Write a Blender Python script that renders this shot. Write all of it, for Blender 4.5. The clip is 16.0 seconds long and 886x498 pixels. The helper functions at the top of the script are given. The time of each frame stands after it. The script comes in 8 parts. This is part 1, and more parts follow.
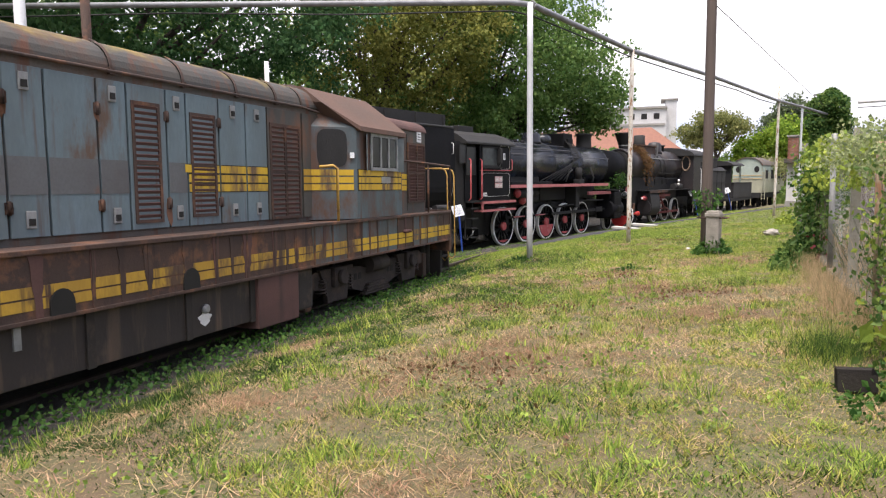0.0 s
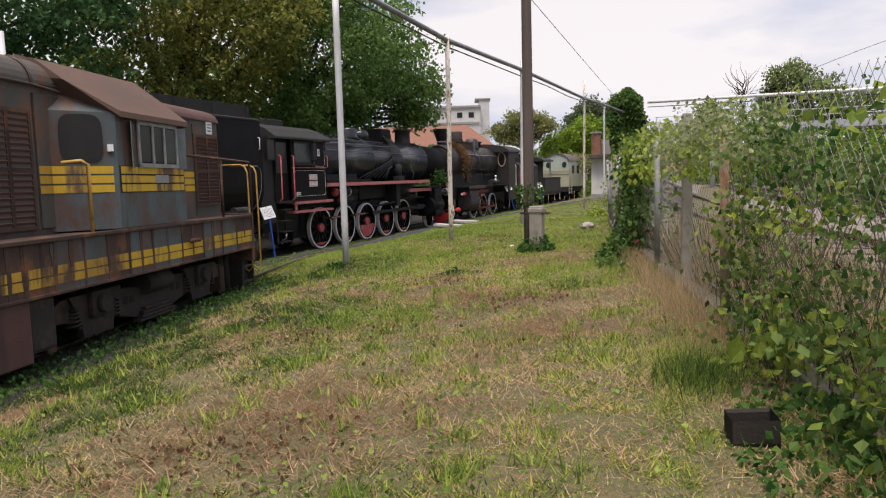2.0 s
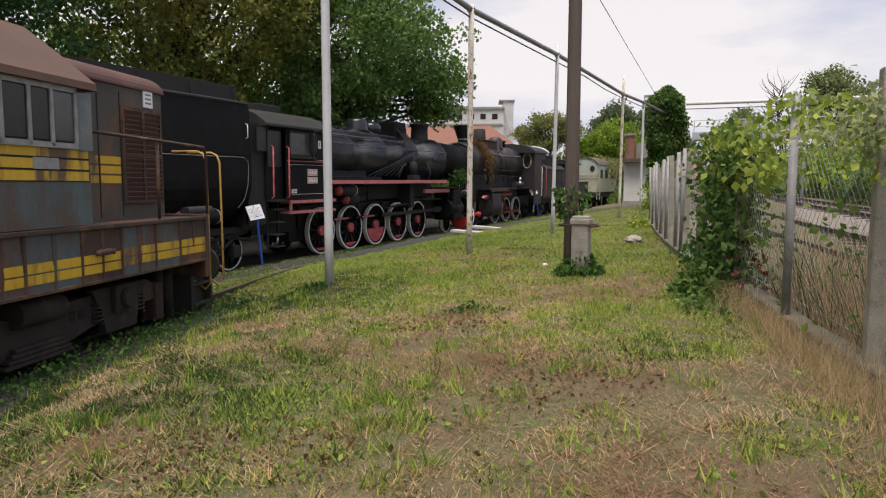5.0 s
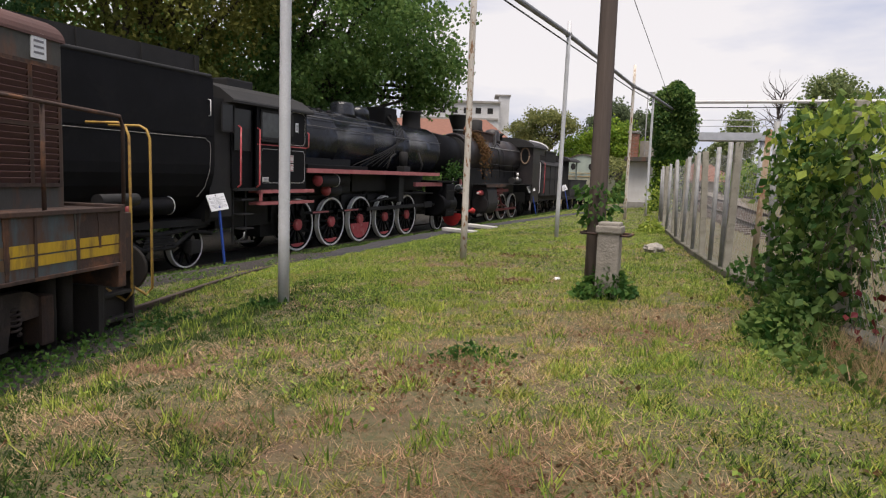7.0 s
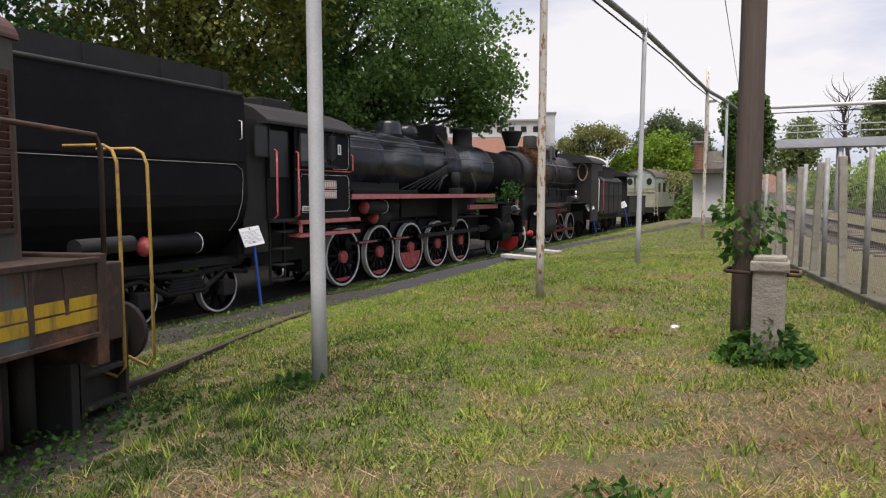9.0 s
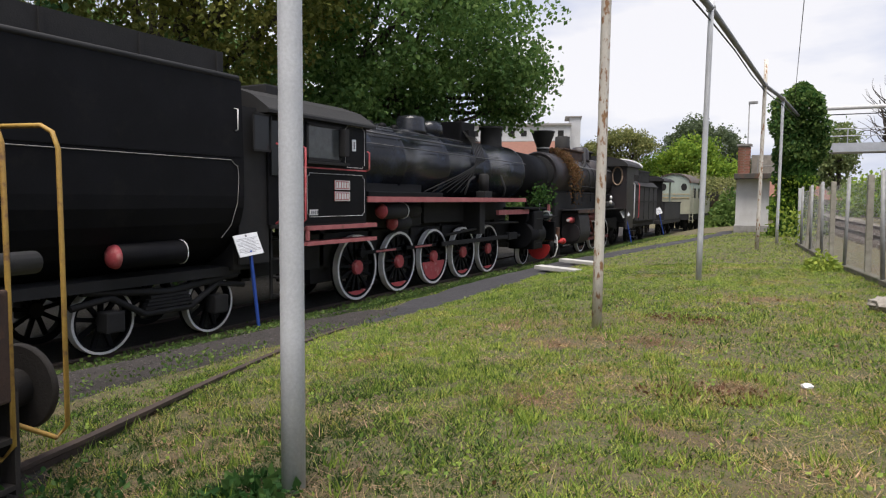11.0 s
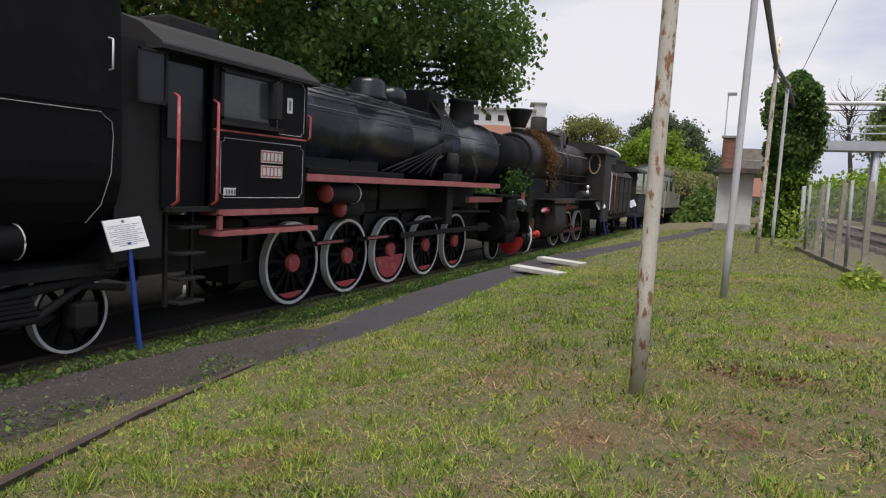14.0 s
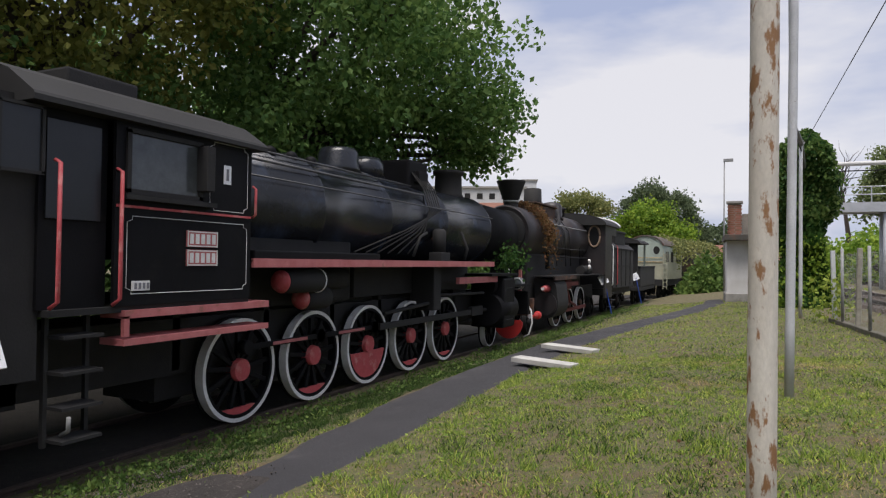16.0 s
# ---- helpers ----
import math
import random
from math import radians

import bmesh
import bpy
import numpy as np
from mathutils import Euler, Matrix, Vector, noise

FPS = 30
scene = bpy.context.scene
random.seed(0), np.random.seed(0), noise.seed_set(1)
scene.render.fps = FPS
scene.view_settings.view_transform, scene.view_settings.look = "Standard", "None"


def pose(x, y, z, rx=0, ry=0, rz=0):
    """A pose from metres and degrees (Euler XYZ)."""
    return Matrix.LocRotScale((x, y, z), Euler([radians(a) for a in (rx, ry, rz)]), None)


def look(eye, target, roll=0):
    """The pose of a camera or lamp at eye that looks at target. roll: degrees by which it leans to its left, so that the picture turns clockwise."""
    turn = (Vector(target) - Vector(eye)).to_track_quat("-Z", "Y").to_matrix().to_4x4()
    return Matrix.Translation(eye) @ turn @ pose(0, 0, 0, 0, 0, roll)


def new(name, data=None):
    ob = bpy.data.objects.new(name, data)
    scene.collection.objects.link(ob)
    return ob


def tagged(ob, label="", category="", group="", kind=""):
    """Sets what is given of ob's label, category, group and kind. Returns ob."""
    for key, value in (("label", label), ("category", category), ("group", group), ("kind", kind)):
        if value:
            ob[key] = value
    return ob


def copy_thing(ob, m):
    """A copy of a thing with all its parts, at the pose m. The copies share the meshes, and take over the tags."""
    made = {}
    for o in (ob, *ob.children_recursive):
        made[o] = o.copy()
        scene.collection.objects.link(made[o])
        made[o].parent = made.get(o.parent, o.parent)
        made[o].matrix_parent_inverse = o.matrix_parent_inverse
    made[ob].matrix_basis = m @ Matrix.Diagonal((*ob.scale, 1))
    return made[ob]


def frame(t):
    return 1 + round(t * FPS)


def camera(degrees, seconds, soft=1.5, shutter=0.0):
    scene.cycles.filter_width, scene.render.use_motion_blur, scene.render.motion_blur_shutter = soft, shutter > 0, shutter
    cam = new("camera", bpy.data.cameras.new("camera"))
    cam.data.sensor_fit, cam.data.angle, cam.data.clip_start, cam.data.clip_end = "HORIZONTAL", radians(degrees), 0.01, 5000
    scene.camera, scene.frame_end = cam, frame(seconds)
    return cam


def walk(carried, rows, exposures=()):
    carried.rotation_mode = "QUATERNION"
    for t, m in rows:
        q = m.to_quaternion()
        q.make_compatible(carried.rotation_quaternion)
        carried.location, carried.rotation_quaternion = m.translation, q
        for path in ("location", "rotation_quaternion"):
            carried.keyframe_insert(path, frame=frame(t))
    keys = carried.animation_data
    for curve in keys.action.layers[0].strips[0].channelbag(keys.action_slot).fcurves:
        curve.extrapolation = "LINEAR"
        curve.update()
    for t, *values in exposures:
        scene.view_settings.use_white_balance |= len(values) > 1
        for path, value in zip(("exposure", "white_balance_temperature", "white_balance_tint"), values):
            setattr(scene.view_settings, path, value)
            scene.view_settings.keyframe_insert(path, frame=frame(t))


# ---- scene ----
cam = camera(67.1, 16.0, soft=1.2)
PATH = [
    (0, (13.824, -24.236, 2.333), (12.626, -22.647, 2.134), -0.6),
    (0.5, (13.644, -23.93, 2.328), (12.619, -22.228, 2.098), -1.4),
    (1, (13.566, -23.603, 2.324), (12.531, -21.896, 2.194), -0.5),
    (1.5, (13.432, -23.259, 2.296), (12.492, -21.511, 2.045), -1.4),
    (2, (13.266, -22.908, 2.3), (12.519, -21.065, 2.087), -1.5),
    (2.5, (13.116, -22.457, 2.295), (12.309, -20.63, 2.177), -0.3),
    (3, (12.916, -22.043, 2.284), (12.08, -20.239, 2.064), -2.2),
    (3.5, (12.75, -21.716, 2.306), (12.076, -19.844, 2.107), -2.0),
    (3.7, (12.698, -21.513, 2.296), (11.943, -19.667, 2.145), -1.9),
    (5.8, (11.856, -19.397, 2.23), (11.095, -17.562, 1.993), 1.5),
    (6, (11.758, -19.21, 2.231), (11.049, -17.352, 2.016), 3.3),
    (6.5, (11.572, -18.736, 2.214), (10.904, -16.868, 1.964), 1.6),
    (7, (11.401, -18.243, 2.195), (10.628, -16.412, 1.971), 2.0),
    (7.5, (11.133, -17.782, 2.196), (10.346, -15.957, 1.974), 0.9),
    (8, (10.886, -17.316, 2.179), (9.98, -15.552, 1.922), 0.2),
    (8.2, (10.769, -17.147, 2.21), (9.867, -15.371, 2.025), 0.3),
    (10.3, (9.61, -15.521, 2.215), (8.691, -13.751, 2.061), -0.6),
    (10.5, (9.509, -15.316, 2.199), (8.576, -13.556, 2.023), 0.5),
    (11, (9.312, -14.896, 2.194), (8.35, -13.149, 2.042), 0.5),
    (11.5, (8.991, -14.451, 2.216), (8.223, -12.607, 2.113), -0.2),
    (12, (8.749, -14.054, 2.113), (7.947, -12.227, 1.989), -0.7),
    (12.5, (8.504, -13.68, 2.231), (7.657, -11.869, 2.196), -1.0),
    (13, (8.266, -13.282, 2.241), (7.591, -11.399, 2.209), 0.0),
    (13.5, (8.102, -12.818, 2.239), (7.315, -10.981, 2.175), 3.2),
    (14, (7.906, -12.365, 2.197), (7.058, -10.564, 1.997), 3.0),
    (14.5, (7.684, -11.849, 2.191), (6.941, -9.999, 2.031), 3.6),
    (15, (7.563, -11.35, 2.205), (6.616, -9.589, 2.141), 3.0),
    (15.5, (7.365, -10.863, 2.233), (6.481, -9.069, 2.286), 4.8),
    (16, (7.173, -10.389, 2.201), (6.325, -8.578, 2.239), 0.7),
]
EXPOSURES = [(0, 1.06, 6550, 17), (0.6, 0.55, 6600, 17), (1.5, 0.44, 6700, 17), (3.7, 0.40, 6750, 16), (7, 0.38, 6700, 16), (8.2, 0.41, 6650, 16), (10.5, 0.49, 6450, 14), (12, 0.35, 6400, 14), (13, 0.23, 6400, 15), (14.5, 0.33, 6450, 15), (15.5, 0.40, 6450, 15), (16, 0.22, 6350, 15)]
walk(cam, [(t, look(eye, target, roll)) for t, eye, target, roll in PATH], EXPOSURES)

# ---- sky and light ----
world = bpy.data.worlds.new("sky")
scene.world = world
world.use_nodes = True
wn, wl = world.node_tree.nodes, world.node_tree.links
wn.clear()
w_out = wn.new("ShaderNodeOutputWorld")
w_bg = wn.new("ShaderNodeBackground")
w_sky = wn.new("ShaderNodeTexSky")
w_sky.sky_type, w_sky.sun_disc = "NISHITA", False
w_sky.sun_elevation, w_sky.sun_rotation = radians(68), radians(168)
w_co = wn.new("ShaderNodeTexCoord")
w_map = wn.new("ShaderNodeMapping")
w_map.inputs["Scale"].default_value = (1.3, 1.3, 4.2)
w_no = wn.new("ShaderNodeTexNoise")
w_no.inputs["Scale"].default_value, w_no.inputs["Detail"].default_value = 1.35, 6.0
w_no.inputs["Roughness"].default_value = 0.52
w_rmp = wn.new("ShaderNodeValToRGB")
w_rmp.color_ramp.elements[0].position, w_rmp.color_ramp.elements[0].color = 0.44, (0.52, 0.60, 0.80, 1)
w_rmp.color_ramp.elements[1].position, w_rmp.color_ramp.elements[1].color = 0.60, (1.0, 1.0, 1.0, 1)
w_scl = wn.new("ShaderNodeVectorMath")
w_scl.operation = "SCALE"
w_scl.inputs["Scale"].default_value = 0.09
w_mix = wn.new("ShaderNodeMix")
w_mix.data_type = "RGBA"
w_mix.inputs["Factor"].default_value = 0.88
wl.new(w_co.outputs["Generated"], w_map.inputs["Vector"])
wl.new(w_map.outputs["Vector"], w_no.inputs["Vector"])
wl.new(w_no.outputs["Fac"], w_rmp.inputs["Fac"])
wl.new(w_sky.outputs["Color"], w_scl.inputs[0])
wl.new(w_scl.outputs["Vector"], w_mix.inputs["A"])
wl.new(w_rmp.outputs["Color"], w_mix.inputs["B"])
wl.new(w_mix.outputs["Result"], w_bg.inputs["Color"])
w_bg.inputs["Strength"].default_value = 0.74
wl.new(w_bg.outputs["Background"], w_out.inputs["Surface"])

sun = new("sun", bpy.data.lights.new("sun", "SUN"))
sun.data.energy, sun.data.angle, sun.data.color = 3.9, radians(40), (1.0, 0.95, 0.86)
sun.matrix_world = look((10, -25, 60), (6, -6, 0))


# ---- materials ----
def material(name, base, second=None, rough=0.8, metal=0.0, scale=6.0, fine=60.0, contrast=(0.35, 0.65), bump=0.15,
             third=None, third_at=(0.6, 0.72), third_scale=3.0, stretch=(1, 1, 1), per_object=0.0, per_island=0.0, spec=0.5, streak=None):
    """Two-scale noise colour with an optional third layer of stains, rust or painted sheen, and fine relief."""
    m = bpy.data.materials.new(name)
    m.use_nodes = True
    nt = m.node_tree
    nd, ln = nt.nodes, nt.links
    b = nd["Principled BSDF"]
    b.inputs["Roughness"].default_value, b.inputs["Metallic"].default_value = rough, metal
    b.inputs["Specular IOR Level"].default_value = spec
    second = second or tuple(c * 0.72 for c in base)
    co = nd.new("ShaderNodeTexCoord")
    mp = nd.new("ShaderNodeMapping")
    mp.inputs["Scale"].default_value = stretch
    ln.new(co.outputs["Object"], mp.inputs["Vector"])

    def noise_of(s, detail=4.0, rgh=0.6):
        n = nd.new("ShaderNodeTexNoise")
        n.inputs["Scale"].default_value, n.inputs["Detail"].default_value = s, detail
        n.inputs["Roughness"].default_value = rgh
        ln.new(mp.outputs["Vector"], n.inputs["Vector"])
        return n

    def ramp(src, lo, hi):
        r = nd.new("ShaderNodeMapRange")
        r.inputs["From Min"].default_value, r.inputs["From Max"].default_value = lo, hi
        ln.new(src, r.inputs["Value"])
        return r.outputs["Result"]

    def mix(f, a, c):
        x = nd.new("ShaderNodeMix")
        x.data_type = "RGBA"
        ln.new(f, x.inputs["Factor"])
        for key, v in (("A", a), ("B", c)):
            if isinstance(v, tuple):
                x.inputs[key].default_value = (*v, 1)
            else:
                ln.new(v, x.inputs[key])
        return x.outputs["Result"]

    big, small = noise_of(scale), noise_of(fine, 3.0)
    col = mix(ramp(big.outputs["Fac"], *contrast), base, second)
    col = mix(ramp(small.outputs["Fac"], 0.3, 1.3), col, tuple(c * 0.55 for c in base))
    if third:
        st = noise_of(third_scale, 6.0, 0.65)
        col = mix(ramp(st.outputs["Fac"], *third_at), col, third)
    if streak:
        m2 = nd.new("ShaderNodeMapping")
        m2.inputs["Scale"].default_value = (7.0, 7.0, 0.55)
        ln.new(co.outputs["Object"], m2.inputs["Vector"])
        n2 = noise_of(1.0, 5.0, 0.6)
        ln.new(m2.outputs["Vector"], n2.inputs["Vector"])
        n3 = noise_of(1.1, 3.0)
        sm = nd.new("ShaderNodeMath")
        sm.operation = "MULTIPLY"
        ln.new(ramp(n2.outputs["Fac"], streak[1], streak[2]), sm.inputs[0])
        ln.new(ramp(n3.outputs["Fac"], 0.36, 0.58), sm.inputs[1])
        sm.use_clamp = True
        col = mix(sm.outputs["Value"], col, streak[0])
    if per_object or per_island:
        if per_object:
            rnd = nd.new("ShaderNodeObjectInfo").outputs["Random"]
        else:
            rnd = nd.new("ShaderNodeNewGeometry").outputs["Random Per Island"]
        hsv = nd.new("ShaderNodeHueSaturation")
        amount = per_object or per_island
        rr = nd.new("ShaderNodeMapRange")
        rr.inputs["To Min"].default_value, rr.inputs["To Max"].default_value = 1 - amount, 1 + amount
        ln.new(rnd, rr.inputs["Value"])
        ln.new(rr.outputs["Result"], hsv.inputs["Value"])
        r2 = nd.new("ShaderNodeMapRange")
        r2.inputs["To Min"].default_value, r2.inputs["To Max"].default_value = 0.5 + amount * 0.06, 0.5 - amount * 0.06
        ln.new(rnd, r2.inputs["Value"])
        ln.new(r2.outputs["Result"], hsv.inputs["Hue"])
        ln.new(col, hsv.inputs["Color"])
        col = hsv.outputs["Color"]
    ln.new(col, b.inputs["Base Color"])
    if bump:
        bp = nd.new("ShaderNodeBump")
        bp.inputs["Strength"].default_value, bp.inputs["Distance"].default_value = bump, 0.02
        ln.new(small.outputs["Fac"], bp.inputs["Height"])
        ln.new(bp.outputs["Normal"], b.inputs["Normal"])
    return m


def leaf_material(name, base, second, amount=0.35):
    m = material(name, base, second, rough=0.55, scale=0.5, fine=9.0, bump=0.0, per_island=amount, spec=0.15)
    nt = m.node_tree
    b, out = nt.nodes["Principled BSDF"], nt.nodes["Material Output"]
    tr = nt.nodes.new("ShaderNodeBsdfTranslucent")
    mx = nt.nodes.new("ShaderNodeMixShader")
    mx.inputs["Fac"].default_value = 0.45
    nt.links.new(b.inputs["Base Color"].links[0].from_socket, tr.inputs["Color"])
    nt.links.new(b.outputs["BSDF"], mx.inputs[1])
    nt.links.new(tr.outputs["BSDF"], mx.inputs[2])
    nt.links.new(mx.outputs["Shader"], out.inputs["Surface"])
    return m


RUST = (0.15, 0.068, 0.038)
M = {
    "ground": material("turf", (0.080, 0.085, 0.034), (0.16, 0.125, 0.066), rough=0.95, scale=16.0, fine=90, contrast=(0.40, 0.62),
                       third=(0.11, 0.075, 0.042), third_at=(0.50, 0.66), third_scale=1.1, bump=0.8),
    "asphalt": material("asphalt", (0.036, 0.0345, 0.038), (0.026, 0.025, 0.028), rough=0.85, scale=1.4, fine=140, bump=0.4,
                        third=(0.075, 0.070, 0.072), third_at=(0.56, 0.72), third_scale=1.2),
    "gravel": material("gravel", (0.036, 0.030, 0.027), (0.021, 0.018, 0.016), rough=0.95, scale=3.0, fine=55, bump=0.9,
                       third=(0.10, 0.088, 0.078), third_at=(0.58, 0.66), third_scale=30),
    "ballast": material("ballast", (0.205, 0.178, 0.15), (0.135, 0.116, 0.096), rough=0.95, scale=2.0, fine=24, bump=0.9,
                        third=(0.30, 0.27, 0.23), third_at=(0.55, 0.68), third_scale=9),
    "black": material("loco_black", (0.0055, 0.0055, 0.0065), (0.0085, 0.0085, 0.0105), rough=0.6, scale=1.5, fine=45, bump=0.08,
                      third=(0.014, 0.013, 0.012), third_at=(0.55, 0.8), third_scale=2.2, spec=0.13),
    # the bluish third colour paints patches of reflected sky on the black
    "boiler": material("boiler_black", (0.010, 0.011, 0.014), (0.019, 0.022, 0.030), rough=0.26, scale=1.3, fine=30, bump=0.06,
                       third=(0.030, 0.042, 0.068), third_at=(0.54, 0.70), third_scale=1.3),
    "black_worn": material("sooty_black", (0.017, 0.0155, 0.0175), (0.026, 0.021, 0.022), rough=0.5, scale=1.6, fine=40, bump=0.12,
                           third=(0.036, 0.025, 0.025), third_at=(0.54, 0.72), third_scale=2.2, streak=((0.034, 0.018, 0.019), 0.54, 0.68)),
    "soot": material("soot_black", (0.0095, 0.009, 0.0095), (0.015, 0.0145, 0.0145), rough=0.8, scale=3, fine=40, bump=0.2),
    "roof_grey": material("cab_roof_grey", (0.018, 0.0175, 0.018), (0.012, 0.0115, 0.012), rough=0.75, scale=2, fine=60, bump=0.1),
    "red": material("faded_red", (0.52, 0.085, 0.095), (0.42, 0.06, 0.065), rough=0.6, scale=5, fine=50,
                    third=(0.55, 0.24, 0.22), third_at=(0.52, 0.7), third_scale=6),
    "pink": material("pale_red", (0.50, 0.17, 0.17), (0.40, 0.11, 0.11), rough=0.7, scale=5, fine=60,
                     third=(0.20, 0.10, 0.07), third_at=(0.58, 0.72), third_scale=7),
    "white": material("white_paint", (0.78, 0.77, 0.76), (0.66, 0.65, 0.63), rough=0.6, scale=6, fine=60,
                      third=(0.35, 0.31, 0.28), third_at=(0.62, 0.76), third_scale=9),
    "pole": material("pole_white", (0.60, 0.61, 0.63), (0.50, 0.51, 0.53), rough=0.55, scale=3, fine=70, bump=0.06,
                     third=(0.20, 0.16, 0.13), third_at=(0.70, 0.74), third_scale=13),
    "pole_rust": material("pole_rusty", (0.68, 0.64, 0.57), (0.55, 0.50, 0.43), rough=0.7, scale=3, fine=70, bump=0.15,
                          third=(0.26, 0.135, 0.06), third_at=(0.535, 0.60), third_scale=17, stretch=(1, 1, 0.4)),
    "post_rust": material("post_rusty", (0.36, 0.29, 0.20), (0.25, 0.19, 0.13), rough=0.85, scale=4, fine=70, bump=0.2,
                          third=(0.20, 0.10, 0.05), third_at=(0.48, 0.58), third_scale=5, stretch=(1, 1, 0.4)),
    "pipe": material("pipe_grey", (0.24, 0.25, 0.27), (0.14, 0.14, 0.15), rough=0.5, scale=3, fine=40, bump=0.1),
    "blue": material("blue_grey_paint", (0.135, 0.190, 0.215), (0.105, 0.135, 0.145), rough=0.6, scale=1.6, fine=40, bump=0.05,
                     third=(0.10, 0.062, 0.042), third_at=(0.57, 0.70), third_scale=2.6, stretch=(1, 1, 0.35), streak=((0.085, 0.042, 0.026), 0.56, 0.68)),
    "blue_worn": material("worn_blue_paint", (0.085, 0.118, 0.134), (0.062, 0.064, 0.062), rough=0.7, scale=1.8, fine=40, bump=0.1,
                          third=(0.085, 0.045, 0.030), third_at=(0.46, 0.60), third_scale=2.4, stretch=(1, 1, 0.5), streak=((0.075, 0.036, 0.022), 0.52, 0.64)),
    "yellow_worn": material("worn_yellow", (0.50, 0.30, 0.03), (0.36, 0.21, 0.03), rough=0.75, scale=3, fine=50,
                            third=(0.085, 0.048, 0.030), third_at=(0.52, 0.64), third_scale=2.6, stretch=(1, 1, 0.4), streak=((0.06, 0.034, 0.022), 0.52, 0.62)),
    "olive": material("weathered_panel", (0.080, 0.078, 0.068), (0.052, 0.046, 0.040), rough=0.7, scale=1.5, fine=40, bump=0.08,
                      third=RUST, third_at=(0.52, 0.70), third_scale=2.2, stretch=(1, 1, 0.5), streak=((0.11, 0.055, 0.032), 0.54, 0.66)),
    "rust": material("rusty_brown", (0.075, 0.042, 0.030), (0.045, 0.029, 0.024), rough=0.85, scale=2.2, fine=45, bump=0.25,
                     third=(0.165, 0.072, 0.036), third_at=(0.53, 0.68), third_scale=2.6, streak=((0.025, 0.016, 0.014), 0.54, 0.68)),
    "roof_rust": material("roof_rust", (0.110, 0.090, 0.075), (0.075, 0.074, 0.072), rough=0.85, scale=1.6, fine=45, bump=0.2,
                          third=(0.085, 0.045, 0.030), third_at=(0.52, 0.68), third_scale=1.9, streak=((0.10, 0.045, 0.028), 0.54, 0.66)),
    "cab_roof_rust": material("cab_roof_rust", (0.110, 0.060, 0.043), (0.082, 0.052, 0.040), rough=0.85, scale=1.6, fine=45, bump=0.2,
                              third=(0.075, 0.048, 0.038), third_at=(0.54, 0.72), third_scale=1.4),
    "bogie": material("bogie_brown", (0.044, 0.032, 0.028), (0.026, 0.020, 0.018), rough=0.85, scale=3.5, fine=45, bump=0.25,
                      third=(0.090, 0.058, 0.044), third_at=(0.54, 0.72), third_scale=3.0),
    "under": material("grimy_brown", (0.032, 0.026, 0.022), (0.020, 0.017, 0.015), rough=0.85, scale=2.5, fine=45, bump=0.25,
                      third=(0.10, 0.065, 0.045), third_at=(0.55, 0.75), third_scale=2.0),
    "tank": material("tank_brown", (0.038, 0.029, 0.025), (0.024, 0.019, 0.017), rough=0.75, scale=1.3, fine=45, bump=0.12,
                     third=(0.13, 0.085, 0.055), third_at=(0.55, 0.75), third_scale=1.6, stretch=(1, 1, 0.4), streak=((0.10, 0.066, 0.045), 0.55, 0.68)),
    "redbox": material("red_oxide", (0.105, 0.049, 0.042), (0.074, 0.037, 0.032), rough=0.8, scale=2, fine=45, bump=0.15, streak=((0.05, 0.028, 0.024), 0.54, 0.68)),
    "yellow": material("yellow_stripe", (0.62, 0.40, 0.02), (0.52, 0.32, 0.02), rough=0.6, scale=2, fine=50,
                       third=(0.12, 0.070, 0.036), third_at=(0.50, 0.62), third_scale=3.0, stretch=(1, 1, 0.22)),
    "yellow_rail": material("yellow_rail", (0.48, 0.30, 0.06), (0.36, 0.20, 0.05), rough=0.6, scale=9, fine=60,
                            third=(0.14, 0.075, 0.04), third_at=(0.55, 0.7), third_scale=9),
    "bloom": material("rust_bloom", (0.21, 0.095, 0.05), (0.14, 0.07, 0.045), rough=0.9, scale=9, fine=60, bump=0.2),
    "thatch": leaf_material("brown_thatch", (0.35, 0.24, 0.14), (0.24, 0.155, 0.085), 0.6),
    "clover": leaf_material("clover", (0.25, 0.37, 0.075), (0.18, 0.29, 0.055), 0.45),
    "steel_dark": material("dull_steel", (0.095, 0.095, 0.10), (0.05, 0.05, 0.052), rough=0.45, metal=0.2, scale=9, fine=70),
    "dark": material("dark_gap", (0.010, 0.009, 0.008), rough=0.8, bump=0.0),
    "grey_band": material("grey_band", (0.12, 0.125, 0.13), (0.09, 0.085, 0.085), rough=0.65, scale=1.5, fine=40, bump=0.05,
                          third=RUST, third_at=(0.6, 0.74), third_scale=1.9),
    "wood": material("weathered_wood", (0.125, 0.095, 0.08), (0.075, 0.058, 0.05), rough=0.9, scale=8, fine=60, bump=0.4, stretch=(1, 1, 0.06)),
    "concrete": material("concrete", (0.36, 0.345, 0.32), (0.24, 0.23, 0.215), rough=0.9, scale=4, fine=80, bump=0.3,
                         third=(0.17, 0.15, 0.12), third_at=(0.56, 0.74), third_scale=3.0),
    "kerb": material("mossy_concrete", (0.17, 0.155, 0.125), (0.10, 0.095, 0.07), rough=0.9, scale=4, fine=80, bump=0.3,
                     third=(0.07, 0.075, 0.035), third_at=(0.50, 0.66), third_scale=3.0),
    "post_concrete": material("post_concrete", (0.37, 0.35, 0.29), (0.26, 0.24, 0.20), rough=0.9, scale=4, fine=80, bump=0.3,
                              third=(0.10, 0.09, 0.06), third_at=(0.54, 0.72), third_scale=5.0),
